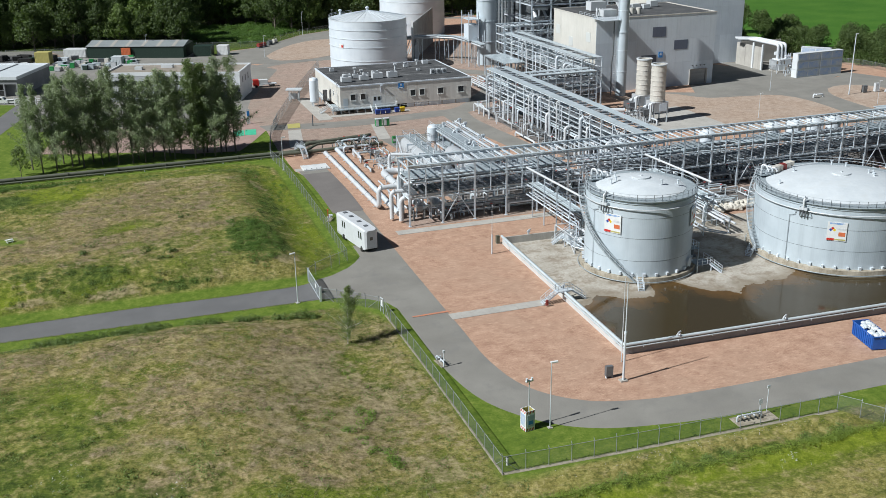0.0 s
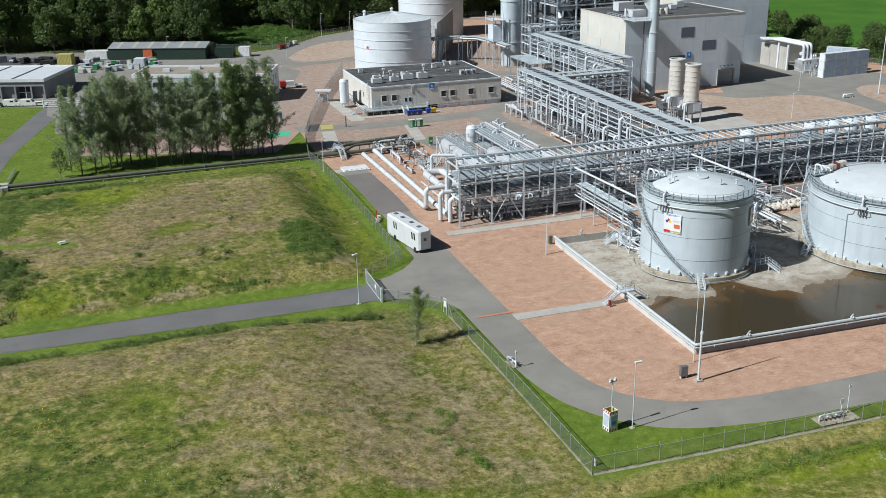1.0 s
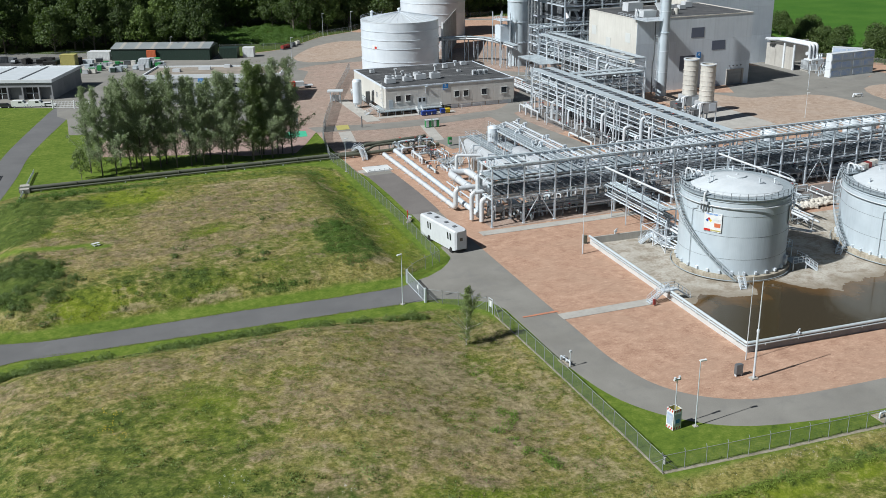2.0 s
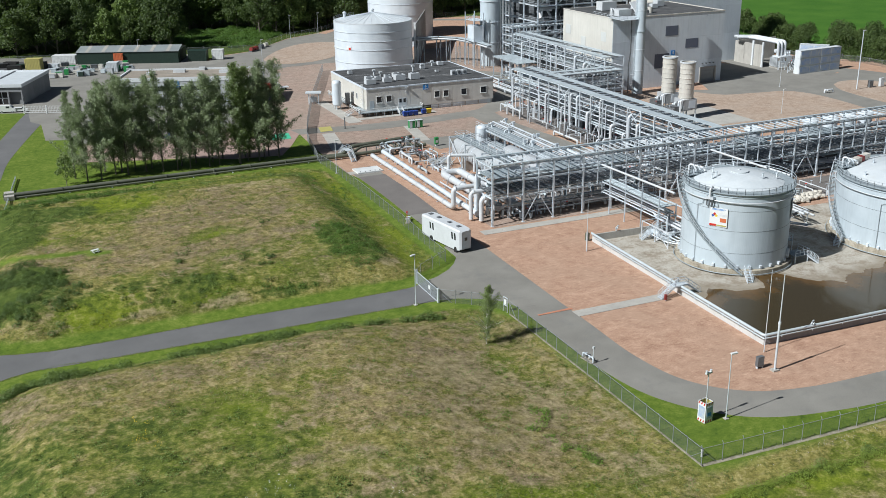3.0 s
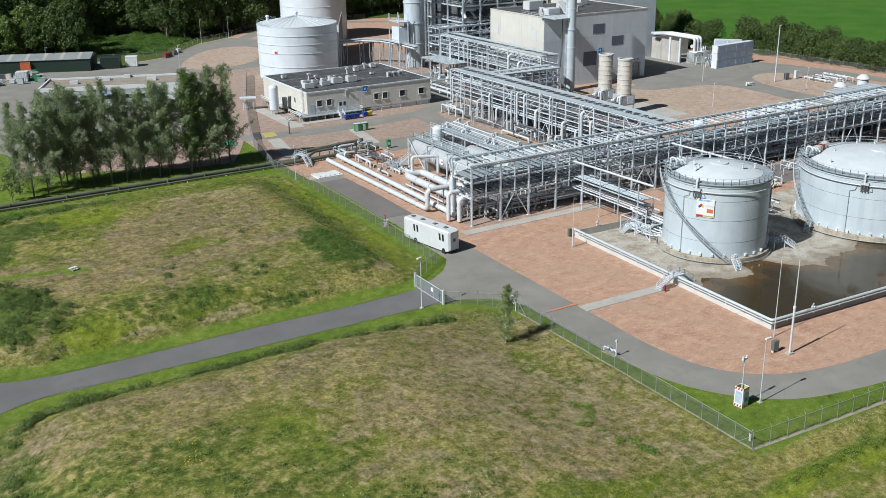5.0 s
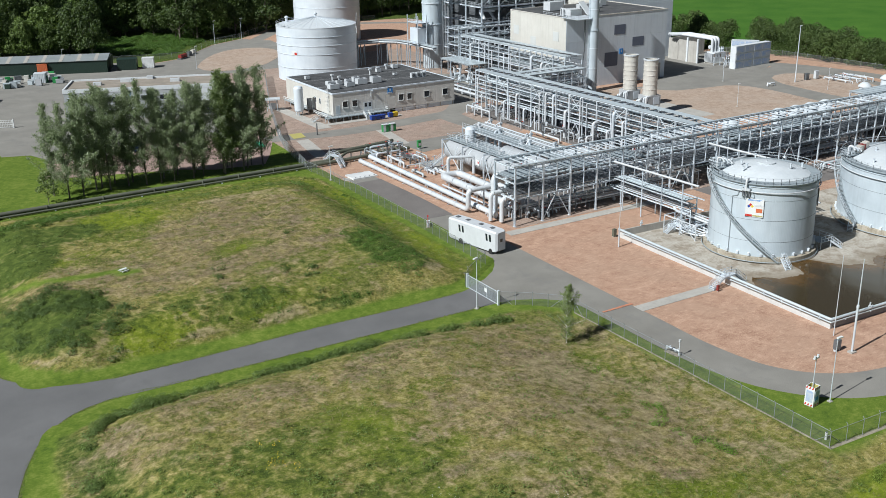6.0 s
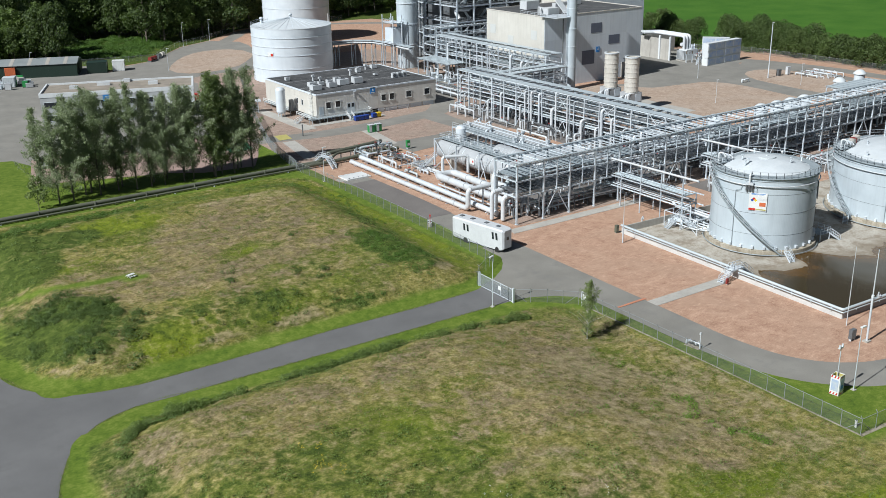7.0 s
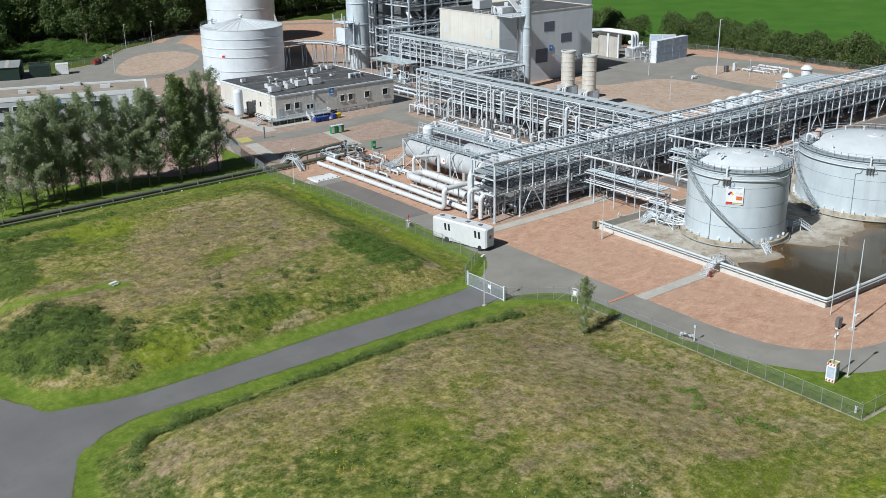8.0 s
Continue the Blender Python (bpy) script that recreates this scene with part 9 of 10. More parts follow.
for y in (-0.75, 0.75):
    part("seat", Shape().box(-0.9, 0.9, y - 0.14, y + 0.14, 0.42, 0.47), GREY_ROOF, bench)
for x in (-0.6, 0.6):
    part("leg", Shape().beam((x, -0.7, 0), (x, 0.25, 0.74), 0.08).beam((x, 0.7, 0), (x, -0.25, 0.74), 0.08).beam((x, -0.8, 0.4), (x, 0.8, 0.4), 0.07), GREY_ROOF, bench)
mb = thing("picnic_table", (-21.5, 201.4, land(-21.5, 201.4)), "white picnic table on a mown patch of the meadow", "table", turn=20)
mb.scale = (0.75, 0.75, 0.75)
part("top", Shape().box(-0.95, 0.95, -0.4, 0.4, 0.7, 0.78), WHITE, mb)
for y in (-0.75, 0.75):
    part("seat", Shape().box(-0.95, 0.95, y - 0.15, y + 0.15, 0.4, 0.47), WHITE, mb)
for x in (-0.6, 0.6):
    part("leg", Shape().beam((x, -0.7, -0.05), (x, 0.25, 0.72), 0.08).beam((x, 0.7, -0.05), (x, -0.25, 0.72), 0.08).beam((x, -0.8, 0.38), (x, 0.8, 0.38), 0.07), WHITE, mb)

upright = thing("upright_tank", (64.9, 320.4, 0.05), "white upright gas tank beside the control building", "gas tank")
part("shell", Shape().lathe([(0.0, 1.0), (1.2, 1.2), (1.5, 1.7), (1.5, 8.6), (1.2, 9.2), (0, 9.5)], 24), TANK_WHITE, upright)
for a in range(3):
    part("leg", Shape().box(1.1 * math.cos(a * 2.1) - 0.12, 1.1 * math.cos(a * 2.1) + 0.12, 1.1 * math.sin(a * 2.1) - 0.12, 1.1 * math.sin(a * 2.1) + 0.12, 0, 1.5), STEEL, upright)
for k in range(18):
    part("rung", Shape().beam((-0.3, 1.6, 1 + k * 0.5), (0.3, 1.6, 1 + k * 0.5), 0.05), STEEL, upright)
part("panel", Shape().box(3.0, 4.2, -0.6, 0.6, 1.4, 5.0), DARK_STEEL, upright)

# blue skip full of pale bags
skip = thing("waste_skip", (107.2, 111.4, 0.03), "blue steel skip heaped with pale bags", "skip", turn=78)
sh = Shape()
sh.add([(-3, -1.2, 0.15), (3, -1.2, 0.15), (3, 1.2, 0.15), (-3, 1.2, 0.15), (-3.1, -1.25, 2.3), (3.1, -1.25, 2.3), (3.1, 1.25, 2.3), (-3.1, 1.25, 2.3)], [(3, 2, 1, 0), (0, 1, 5, 4), (1, 2, 6, 5), (2, 3, 7, 6), (3, 0, 4, 7)])
part("body", sh, SKIP_BLUE, skip)
for k in range(12):
    x = -2.8 + k * 0.51
    part("rib", Shape().beam((x, -1.27, 0.2), (x * 1.03, -1.32, 2.3), 0.1).beam((x, 1.27, 0.2), (x * 1.03, 1.32, 2.3), 0.1), SKIP_BLUE, skip)
part("runner", Shape().box(-2.8, 2.8, -0.9, -0.7, 0, 0.16).box(-2.8, 2.8, 0.7, 0.9, 0, 0.16), DARK_STEEL, skip)
rnd = random.Random(9)
for k in range(44):
    x, y, s = rnd.uniform(-2.7, 2.7), rnd.uniform(-0.85, 0.85), rnd.uniform(0.3, 0.55)
    part("bag", Shape().lathe([(0, -s * 0.8), (s * 0.8, -s * 0.5), (s, 0), (s * 0.7, s * 0.5), (0, s * 0.65)], 8, x, y), ROOF_PALE, skip).location.z = 2.15 + rnd.uniform(0, 0.35)

part("top_rim", Shape().beam((-3.15, -1.3, 2.3), (3.15, -1.3, 2.3), 0.14).beam((3.15, -1.3, 2.3), (3.15, 1.3, 2.3), 0.14).beam((3.15, 1.3, 2.3), (-3.15, 1.3, 2.3), 0.14).beam((-3.15, 1.3, 2.3), (-3.15, -1.3, 2.3), 0.14), SKIP_BLUE, skip)

# valve groups beside the fences
for n, (x, y, turn, red) in enumerate(((42.3, 128.0, 97, False), (42.5, 202.0, 60, True))):
    v = thing("hydrant_valves", (x, y, 0.02), "white fire hydrant pipes and valves beside the fence", "hydrant", "hydrants", turn=turn)
    part("base", Shape().box(-1.1, 1.1, -0.35, 0.35, 0, 0.06), DIRTY_CONCRETE, v)
    part("header", Shape().tube([(-1.0, 0, 0.1), (-1.0, 0, 0.7), (1.0, 0, 0.7), (1.0, 0, 0.1)], 0.1, 8), STEEL, v)
    for k in range(3):
        part("outlet", Shape().cyl((-0.6 + k * 0.6, -0.35, 0.7), (-0.6 + k * 0.6, 0.35, 0.7), 0.11, 8), (CLADDING, DARK_STEEL, STEEL)[k], v)
    part("stand", Shape().cyl((-1.0, 0, 0.8), (-1.0, 0, 2.2), 0.06, 8).box(-1.12, -0.88, -0.1, 0.1, 2.0, 2.3), RED if red else CLADDING, v)
    v.scale = (1.25, 1.25, 1.2)
mk = thing("marker_post", (41.0, 98.6, 0.0), "short white marker post inside the fence corner", "post")
part("post", Shape().cyl((0, 0, 0), (0, 0, 0.9), 0.16, 10).cyl((0, 0, 0.9), (0, 0, 1.0), 0.2, 10), WHITE, mk)
part("cap", Shape().cyl((0, 0, 1.0), (0, 0, 1.15), 0.1, 8), DARK_STEEL, mk)
vg = thing("hydrant_valves", (76.2, 97.5, 0.02), "grey valve group on a concrete slab beside the fence", "hydrant", "hydrants")
part("base", Shape().box(-3.0, 3.2, -1.2, 1.2, 0, 0.08), DIRTY_CONCRETE, vg)
part("header", Shape().tube([(-2.6, 0, 0.1), (-2.6, 0, 0.9), (1.2, 0, 0.9), (1.2, 0, 0.1)], 0.13, 8), STEEL, vg)
for k in range(5):
    part("outlet", Shape().cyl((-2.2 + k * 0.7, -0.4, 0.75), (-2.2 + k * 0.7, 0.4, 0.75), 0.12, 8), (DARK_STEEL, STEEL)[k % 2], vg)
part("sign_post", Shape().cyl((1.2, 0.4, 0), (1.2, 0.4, 2.6), 0.06, 6).box(0.9, 1.5, 0.33, 0.38, 1.9, 2.6), STEEL, vg)
part("pole", Shape().cyl((2.6, 0.8, 0), (2.6, 0.8, 4.2), 0.05, 6).box(2.4, 2.8, 0.75, 0.85, 3.8, 4.2), STEEL, vg)


# ---- the far side of the plant ----
def canopy(place, w, d, h, label, turn=0.0, seed=1):
    """A sheet roof on posts over a group of pumps."""
    rnd = random.Random(seed)
    t = thing("pump_canopy", place, label, "canopy", "canopies", turn=turn)
    n = int(d / 1.0)
    for k in range(n):
        part("roof_sheet", Shape().box(0, w, k * d / n + 0.03, (k + 1) * d / n - 0.03, h + (0.0 if k % 2 else 0.06), h + 0.12 + (0.0 if k % 2 else 0.06)), TRAY, t)
    for i in range(3):
        for j in range(4):
            part("post", Shape().section((0.4 + (w - 0.8) * i / 2, 0.4 + (d - 0.8) * j / 3, 0), (0.4 + (w - 0.8) * i / 2, 0.4 + (d - 0.8) * j / 3, h), 0.3, 0.3), STEEL, t)
    for i in range(3):
        part("beam", Shape().section((0.4 + (w - 0.8) * i / 2, 0.2, h - 0.2), (0.4 + (w - 0.8) * i / 2, d - 0.2, h - 0.2), 0.2, 0.3), STEEL, t)
    for k in range(8):
        x, y = rnd.uniform(1, w - 3), rnd.uniform(1, d - 2)
        p = part("pump", Shape().cyl((x, y, 1.2), (x + 2.2, y, 1.2), 0.7, 12).box(x - 0.3, x + 2.6, y - 0.7, y + 0.7, 0, 0.5), rnd.choice((DARK_STEEL, TANK_WHITE, STEEL)), t)
        part("pump_pipe", Shape().tube([(x + 0.5, y, 1.8), (x + 0.5, y, 4.0), (x + 0.5, y + 2, 4.0)], 0.22, 8), CLADDING, p)
    return t


canopy((137.0, 332.0, 0.05), 8.6, 21, 7.0, "blue-grey corrugated canopy over pumps", seed=3)
canopy((203, 211, 0.05), 22, 11, 7.5, "blue-grey corrugated canopy behind the rack", seed=4)

# curved pipe bridge behind the control building
cb = thing("pipe_bridge", (118, 394.5, 0), "pale pipe bridge on posts that bends towards the canopy", "pipe bridge", "pipe bridges")
line = [(0, 0), (14, -2), (20, -8), (22, -20), (22, -34)]
for (ax, ay), (bx, by) in zip(line, line[1:]):
    for off, z, r, m in ((-1.2, 9.2, 0.3, CLADDING), (-0.4, 9.2, 0.2, STEEL), (0.5, 9.3, 0.35, CLADDING)):
        d = Vector((bx - ax, by - ay)).normalized()
        part("pipe", Shape().cyl((ax - d.y * off, ay + d.x * off, z), (bx - d.y * off, by + d.x * off, z), r, 8), m, cb)
    part("tray_cover", Shape().beam((ax, ay, 9.9), (bx, by, 9.9), 2.6, 0.12), TRAY, cb)
    part("beam", Shape().section((ax, ay, 8.7), (bx, by, 8.7), 0.3, 0.4), STEEL, cb)
    for k in (0.0, 0.5):
        x, y = ax + (bx - ax) * k, ay + (by - ay) * k
        part("post", Shape().section((x - 0.9, y, 0), (x - 0.9, y, 9.9), 0.28, 0.28), STEEL, cb)
        part("post", Shape().section((x + 0.9, y, 0), (x + 0.9, y, 9.9), 0.28, 0.28), STEEL, cb)
        part("brace", Shape().beam((x - 0.9, y, 0.5), (x + 0.9, y, 8.5), 0.12), STEEL, cb)

# dark screen wall beside the white tanks
d = Vector((146 - 121, 440 - 391)).normalized()
screen = thing("screen_wall", (121, 391, 0), "tall dark grey ribbed steel screen wall with a pale edge", "wall", turn=math.degrees(math.atan2(d.y, d.x)))
for k in range(18):
    part("wall_panel", Shape().box(0.05 + k * 3.05, 3.05 + k * 3.05, -0.15 + 0.06 * (k % 2), 0.15, 0, 15.4), GREY_ROOF, screen)
part("edge_post", Shape().box(-0.45, 0.03, -0.4, 0.4, 0, 16.5), WHITE, screen, "pale end post")
for k in range(7):
    part("stay", Shape().beam((4 + k * 8, 0.2, 12), (4 + k * 8, 5, 0), 0.3), STEEL, screen)
for k in range(4):
    part("drop_pipe", Shape().tube([(2 + k * 1.6, -0.6, 0), (2 + k * 1.6, -0.6, 6 + k), (6 + k * 2, -0.6, 6 + k)], 0.25, 8), STEEL, screen)


# boiler steelwork between the exhaust column and the halls
def boiler_frame():
    rnd = random.Random(17)
    t = thing("boiler_structure", (158, 356, 0), "dark open steel structure full of ducts and platforms", "steel structure")
    W, D = 40, 34
    for i in range(6):
        for j in range(4):
            part("column", Shape().section((W * i / 5, D * j / 3, 0), (W * i / 5, D * j / 3, 44), 0.5, 0.5), STEEL, t)
    for z in (6, 12, 18, 24, 30, 36, 42):
        for j in range(4):
            part("beam", Shape().section((0, D * j / 3, z), (W, D * j / 3, z), 0.3, 0.5), STEEL, t)
        for i in range(6):
            part("cross_beam", Shape().section((W * i / 5, 0, z), (W * i / 5, D, z), 0.3, 0.5), STEEL, t)
        part("deck", Shape().box(0.3, W - 0.3, 0.3, D * 0.3, z + 0.25, z + 0.32), DARK_STEEL, t)
        railing(t, [(W, 0, z + 0.3), (0, 0, z + 0.3), (0, D, z + 0.3)], 1.2, 2.5)
        for k in range(7):
            x, r = rnd.uniform(1, W - 4), rnd.choice((0.3, 0.5, 0.8))
            part("duct", Shape().tube([(x, rnd.uniform(1, 6), z + 1), (x, rnd.uniform(1, 6), z + 4.4), (min(W, x + rnd.uniform(3, 9)), rnd.uniform(1, 6), z + 4.4)], r, 10), rnd.choice((CLADDING, STEEL, DARK_STEEL)), t)
    for i in range(5):
        for z in (0, 12, 24, 36):
            part("brace", Shape().beam((W * i / 5, 0, z), (W * (i + 1) / 5, 0, z + 6), 0.2), STEEL, t)
    part("casing", Shape().box(5, W - 4, 12, D - 1, 2, 42), DARK_STEEL, t, "dark boiler casing")
    return t


boiler_frame()
lou = thing("louvre_tower", (152.5, 384, 0), "pale blue upright louvred air intake", "air intake")
part("core", Shape().box(0.2, 9.8, 0.2, 8, 0, 34), TANK_BLUE, lou)
for k in range(7):
    part("fin", Shape().box(k * 1.4 + 0.1, k * 1.4 + 0.7, -0.4, 0.2, 2, 33.5), WHITE_WALL, lou)
for k in range(22):
    part("slat", Shape().box(0, 9.9, -0.2, 0.1, 3 + k * 1.4, 3.35 + k * 1.4), STEEL, lou)

# domed vessels behind the long rack
for x, y, h, r in ((144.2, 214, 8.2, 1.9), (164.5, 215, 8.3, 1.9), (171.5, 215, 8.3, 1.9), (178, 215.3, 8.3, 1.9), (184.5, 215.5, 8.3, 1.9), (216, 226, 8.4, 1.7), (228, 227, 9.4, 1.7)):
    v = thing("domed_vessel", (x, y, 0.05), "white upright vessel with a domed cap", "pressure vessel", "domed vessels")
    part("shell", Shape().lathe([(r, 0), (r, h - 1.5)], 28), TANK_WHITE, v)
    part("cap", Shape().lathe([(r + 0.35, h - 1.5), (r + 0.3, h - 1.2), (r * 0.85, h - 0.6), (r * 0.5, h - 0.15), (0, h)], 28), ROOF_PALE, v)
    part("base", Shape().lathe([(r + 0.5, 0), (r + 0.5, 0.3), (r, 0.3)], 28), CONCRETE, v)

# transformer bay
bayw = thing("transformer_bay", (236, 318, 0), "grey concrete blast walls round a transformer", "blast wall")
for k in range(3):
    part("wall_panel", Shape().box(0, 0.4, k * 5.6, k * 5.6 + 5.5, 0, 8.4), CONCRETE, bayw)
part("wall_panel", Shape().box(0.4, 20, 16.4, 16.8, 0, 8.4), CONCRETE, bayw)
part("pilaster", Shape().box(-0.5, 0.0, 5.3, 6.1, 0, 9.6), WHITE_WALL, bayw)
part("pilaster", Shape().box(-0.5, 0.0, -0.3, 0.4, 0, 9.6), WHITE_WALL, bayw)
tr = thing("transformer", (242, 314, 0.08), "white power transformer with thick bus ducts", "transformer")
part("tank", Shape().box(-3, 3, -2.2, 2.2, 0.5, 4.6), WHITE_WALL, tr)
part("plinth", Shape().box(-3.6, 3.6, -2.8, 2.8, 0, 0.5), CONCRETE, tr)
for k in range(3):
    part("bus_duct", Shape().tube([(-2 + k * 1.6, 0.5, 4.6), (-2 + k * 1.6, 0.5, 9.6 + 0.1 * k), (-2 + k * 1.6 - 3, 14, 10.2 + 0.1 * k), (-9, 16 + k, 10.2 + 0.1 * k)], 0.55, 10), CLADDING, tr)
    part("bushing", Shape().lathe([(0.2, 4.6), (0.34, 4.9), (0.2, 5.3), (0.34, 5.6), (0.2, 6.0), (0.1, 6.6)], 10, 0.5 + k * 0.9, -1.2), STEEL, tr)
for k in range(7):
    part("radiator_fin", Shape().box(3.1, 4.4, -2 + k * 0.6, -1.75 + k * 0.6, 0.9, 4.2), STEEL, tr)
    part("radiator_fin", Shape().box(-4.4, -3.1, -2 + k * 0.6, -1.75 + k * 0.6, 0.9, 4.2), CLADDING, tr)
part("conservator", Shape().cyl((-2.6, 1.4, 6.4), (2.2, 1.4, 6.4), 0.7, 14), CLADDING, tr)
manifold(243, 258, 303, 316, 16, 71, "pipes and switchgear beside the transformer", 3.0, (STEEL, DARK_STEEL, CLADDING))
manifold(247, 258, 252, 266, 14, 72, "white pipes and valves on the sand", 1.6, (CLADDING, CLADDING, STEEL))
for k, (x, y, h) in enumerate(((241, 268.5, 2.4), (245.5, 268.0, 3.0))):
    c = thing("control_cabinet", (x, y, 0.12), "grey control cabinet beside the lighting mast", "cabinet", "control cabinets")
    part("box", Shape().box(-0.8, 0.8, -0.5, 0.5, 0.2, h), (DARK_STEEL, CLADDING)[k], c)
    part("plinth", Shape().box(-0.7, 0.7, -0.4, 0.4, 0, 0.2), CONCRETE, c)
def switch_frame(x, y, h, turn):
    """A steel portal with a row of ribbed insulators on top."""
    t = thing("switchgear_frame", (x, y, 0.07), "grey steel switchgear frame with ribbed insulators", "switchgear", "switchgear frames", turn=turn)
    for px in (-1.3, 1.3):
        part("leg", Shape().beam((px, -0.3, 0), (px, 0, h), 0.14).beam((px, 0.3, 0), (px, 0, h), 0.14), STEEL, t)
    part("beam", Shape().beam((-1.7, 0, h), (1.7, 0, h), 0.22), STEEL, t)
    for px in (-1.3, 0, 1.3):
        part("insulator", Shape().lathe([(0.14, h), (0.3, h + 0.2), (0.16, h + 0.4), (0.3, h + 0.6), (0.16, h + 0.8), (0.3, h + 1.0), (0.12, h + 1.3), (0, h + 1.35)], 8, px, 0), (DARK_STEEL, BARK)[round(px) % 2], t, "ribbed insulator")
    part("conductor", Shape().tube([(-1.3, 0, h + 1.35), (0, -1.0, h + 0.9), (1.3, 0, h + 1.35)], 0.06, 6), DARK_STEEL, t)
    return t


for k, (x, y, h) in enumerate(((238.0, 309.5, 3.4), (239.6, 305.6, 2.6), (242.4, 308.4, 4.0), (244.4, 304.8, 3.0), (247.4, 307.2, 4.4), (250.6, 306.0, 3.6), (237.2, 303.4, 2.2))):
    switch_frame(x, y, h, -20 + 25 * (k % 3))
hydrant = thing("hydrant_valves", (222, 268, 0.08), "white hydrant pipes beside the sand pad", "hydrant", "hydrants")
part("header", Shape().tube([(-1.8, 0, 0.1), (-1.8, 0, 1.0), (1.8, 0, 1.0), (1.8, 0, 0.1)], 0.3, 8).cyl((-1.0, -0.8, 1.0), (-1.0, 0.8, 1.0), 0.25, 8), CLADDING, hydrant)

# ---- gatehouse, cars and stores by the offices ----
gh = thing("turnstile_shelter", (60.6, 332.5, 0), "small flat-roofed turnstile shelter in the fence", "shelter", turn=-20)
part("roof", Shape().box(-2.6, 2.6, -1.6, 1.6, 3.6, 4.0), ROOF_PALE, gh)
for x in (-1.6, 1.6):
    for y in (-1.0, 1.0):
        part("post", Shape().box(x - 0.12, x + 0.12, y - 0.12, y + 0.12, 0, 3.6), STEEL, gh)
part("turnstile", Shape().cyl((0, 0, 0), (0, 0, 2.6), 0.15, 8).box(-1.2, 1.2, -0.05, 0.05, 0.5, 2.4), STEEL, gh)
sg = thing("security_gate", (46.2, 291.0, 0), "closed grey mesh gate across the plant road", "gate", turn=73.3)
part("gate_frame", Shape().beam((0, 0, 0.15), (8.3, 0, 0.15), 0.12).beam((0, 0, 2.9), (8.3, 0, 2.9), 0.12).beam((0.06, 0, 0), (0.06, 0, 3.2), 0.16).beam((4.1, 0, 0.15), (4.1, 0, 2.9), 0.12).beam((8.24, 0, 0), (8.24, 0, 3.2), 0.16), FENCE_STEEL, sg)
for x0, x1 in ((0.15, 4.0), (4.2, 8.15)):
    part("mesh_infill", Shape().box(x0, x1, -0.01, 0.01, 0.2, 2.85), GATE_MESH, sg, "fine welded wire mesh")
part("sign_plate", Shape().box(2.6, 3.2, -0.05, 0.05, 1.3, 2.0), WHITE, sg, "small white sign on the gate")
tot = thing("information_column", (40.5, 302.6, 0.04), "white information column beside the road", "sign")
part("panel", Shape().box(-0.5, 0.5, -0.15, 0.15, 0, 4.6), WHITE, tot)
part("marks", Shape().box(-0.35, 0.35, -0.17, -0.15, 2.4, 4.0), SIGN_BLUE, tot)
postb = thing("bollard", (58.2, 292.4, 0.05), "dark upright post beside the road", "post")
part("post", Shape().cyl((0, 0, 0), (0, 0, 3.4), 0.18, 10), DARK_STEEL, postb)


def car(x, y, turn, material, label, van=False):
    t = thing("van" if van else "parked_car", (x, y, 0.05), label, "van" if van else "car", "parked vehicles", turn=turn)
    L, W, H = (5.4, 1.95, 2.3) if van else (4.3, 1.75, 1.45)
    side = [(-L / 2, 0.35), (-L / 2, H * (0.95 if van else 0.62)), (-L * 0.42, H), (L * (0.2 if van else 0.12), H), (L * (0.34 if van else 0.28), H * 0.64), (L / 2, H * 0.55), (L / 2, 0.35)]
    sh, n = Shape(), len(side)
    a, b = [(x0, -W / 2, z0) for x0, z0 in side], [(x0, W / 2, z0) for x0, z0 in side]
    sh.add(a + b, [(i, (i + 1) % n, n + (i + 1) % n, n + i) for i in range(n)] + [tuple(range(n))[::-1], tuple(range(n, 2 * n))])
    part("body", sh, material, t)
    part("windscreen", Shape().add([(L * 0.2 + 0.05, -W * 0.42, H * 0.95), (L * 0.2 + 0.05, W * 0.42, H * 0.95), (L * 0.345, W * 0.46, H * 0.66), (L * 0.345, -W * 0.46, H * 0.66)], [(0, 1, 2, 3)]) if van else Shape().add([(L * 0.13, -W * 0.42, H * 0.98), (L * 0.13, W * 0.42, H * 0.98), (L * 0.29, W * 0.46, H * 0.67), (L * 0.29, -W * 0.46, H * 0.67)], [(0, 1, 2, 3)]), GLASS, t)
    for s in (-1, 1):
        part("side_window", Shape().box(-L * (0.05 if van else 0.38), L * 0.16, s * (W / 2 + 0.01) - 0.01, s * (W / 2 + 0.01) + 0.01, H * 0.66, H * 0.92), GLASS, t)
        for wx in (-L * 0.31, L * 0.31):
            w = part("wheel", Shape().cyl((wx, s * (W / 2 - 0.2), 0.32), (wx, s * (W / 2 + 0.02), 0.32), 0.32, 14), BLACK, t)
            part("rim", Shape().cyl((wx, s * (W / 2 - 0.1), 0.32), (wx, s * (W / 2 + 0.03), 0.32), 0.19, 10), STEEL, w)
    return t


for k, (x, y, m, lab, van) in enumerate(((-43.5, 369.3, BLACK, "black car parked before the depot", False), (-38.8, 368.0, WHITE, "white van parked before the depot", True), (-33.5, 366.2, WHITE, "white van parked before the depot", True), (-29.6, 365.2, WHITE, "white car parked before the depot", False))):
    car(x, y, -21 + 2 * k, m, lab, van)
for x, y, turn, m, lab in ((-38, 464.5, 60, BLACK, "black pickup parked under the trees"), (-33, 466.5, 65, DARK_STEEL, "dark grey car parked under the trees"), (-43, 468, 70, DARK_STEEL, "dark grey car parked under the trees"), (-33.5, 447, 10, STEEL, "silver car parked in the service yard"), (-28.5, 446, 15, WHITE, "white car parked in the service yard")):
    car(x, y, turn, m, lab, "pickup" in lab)
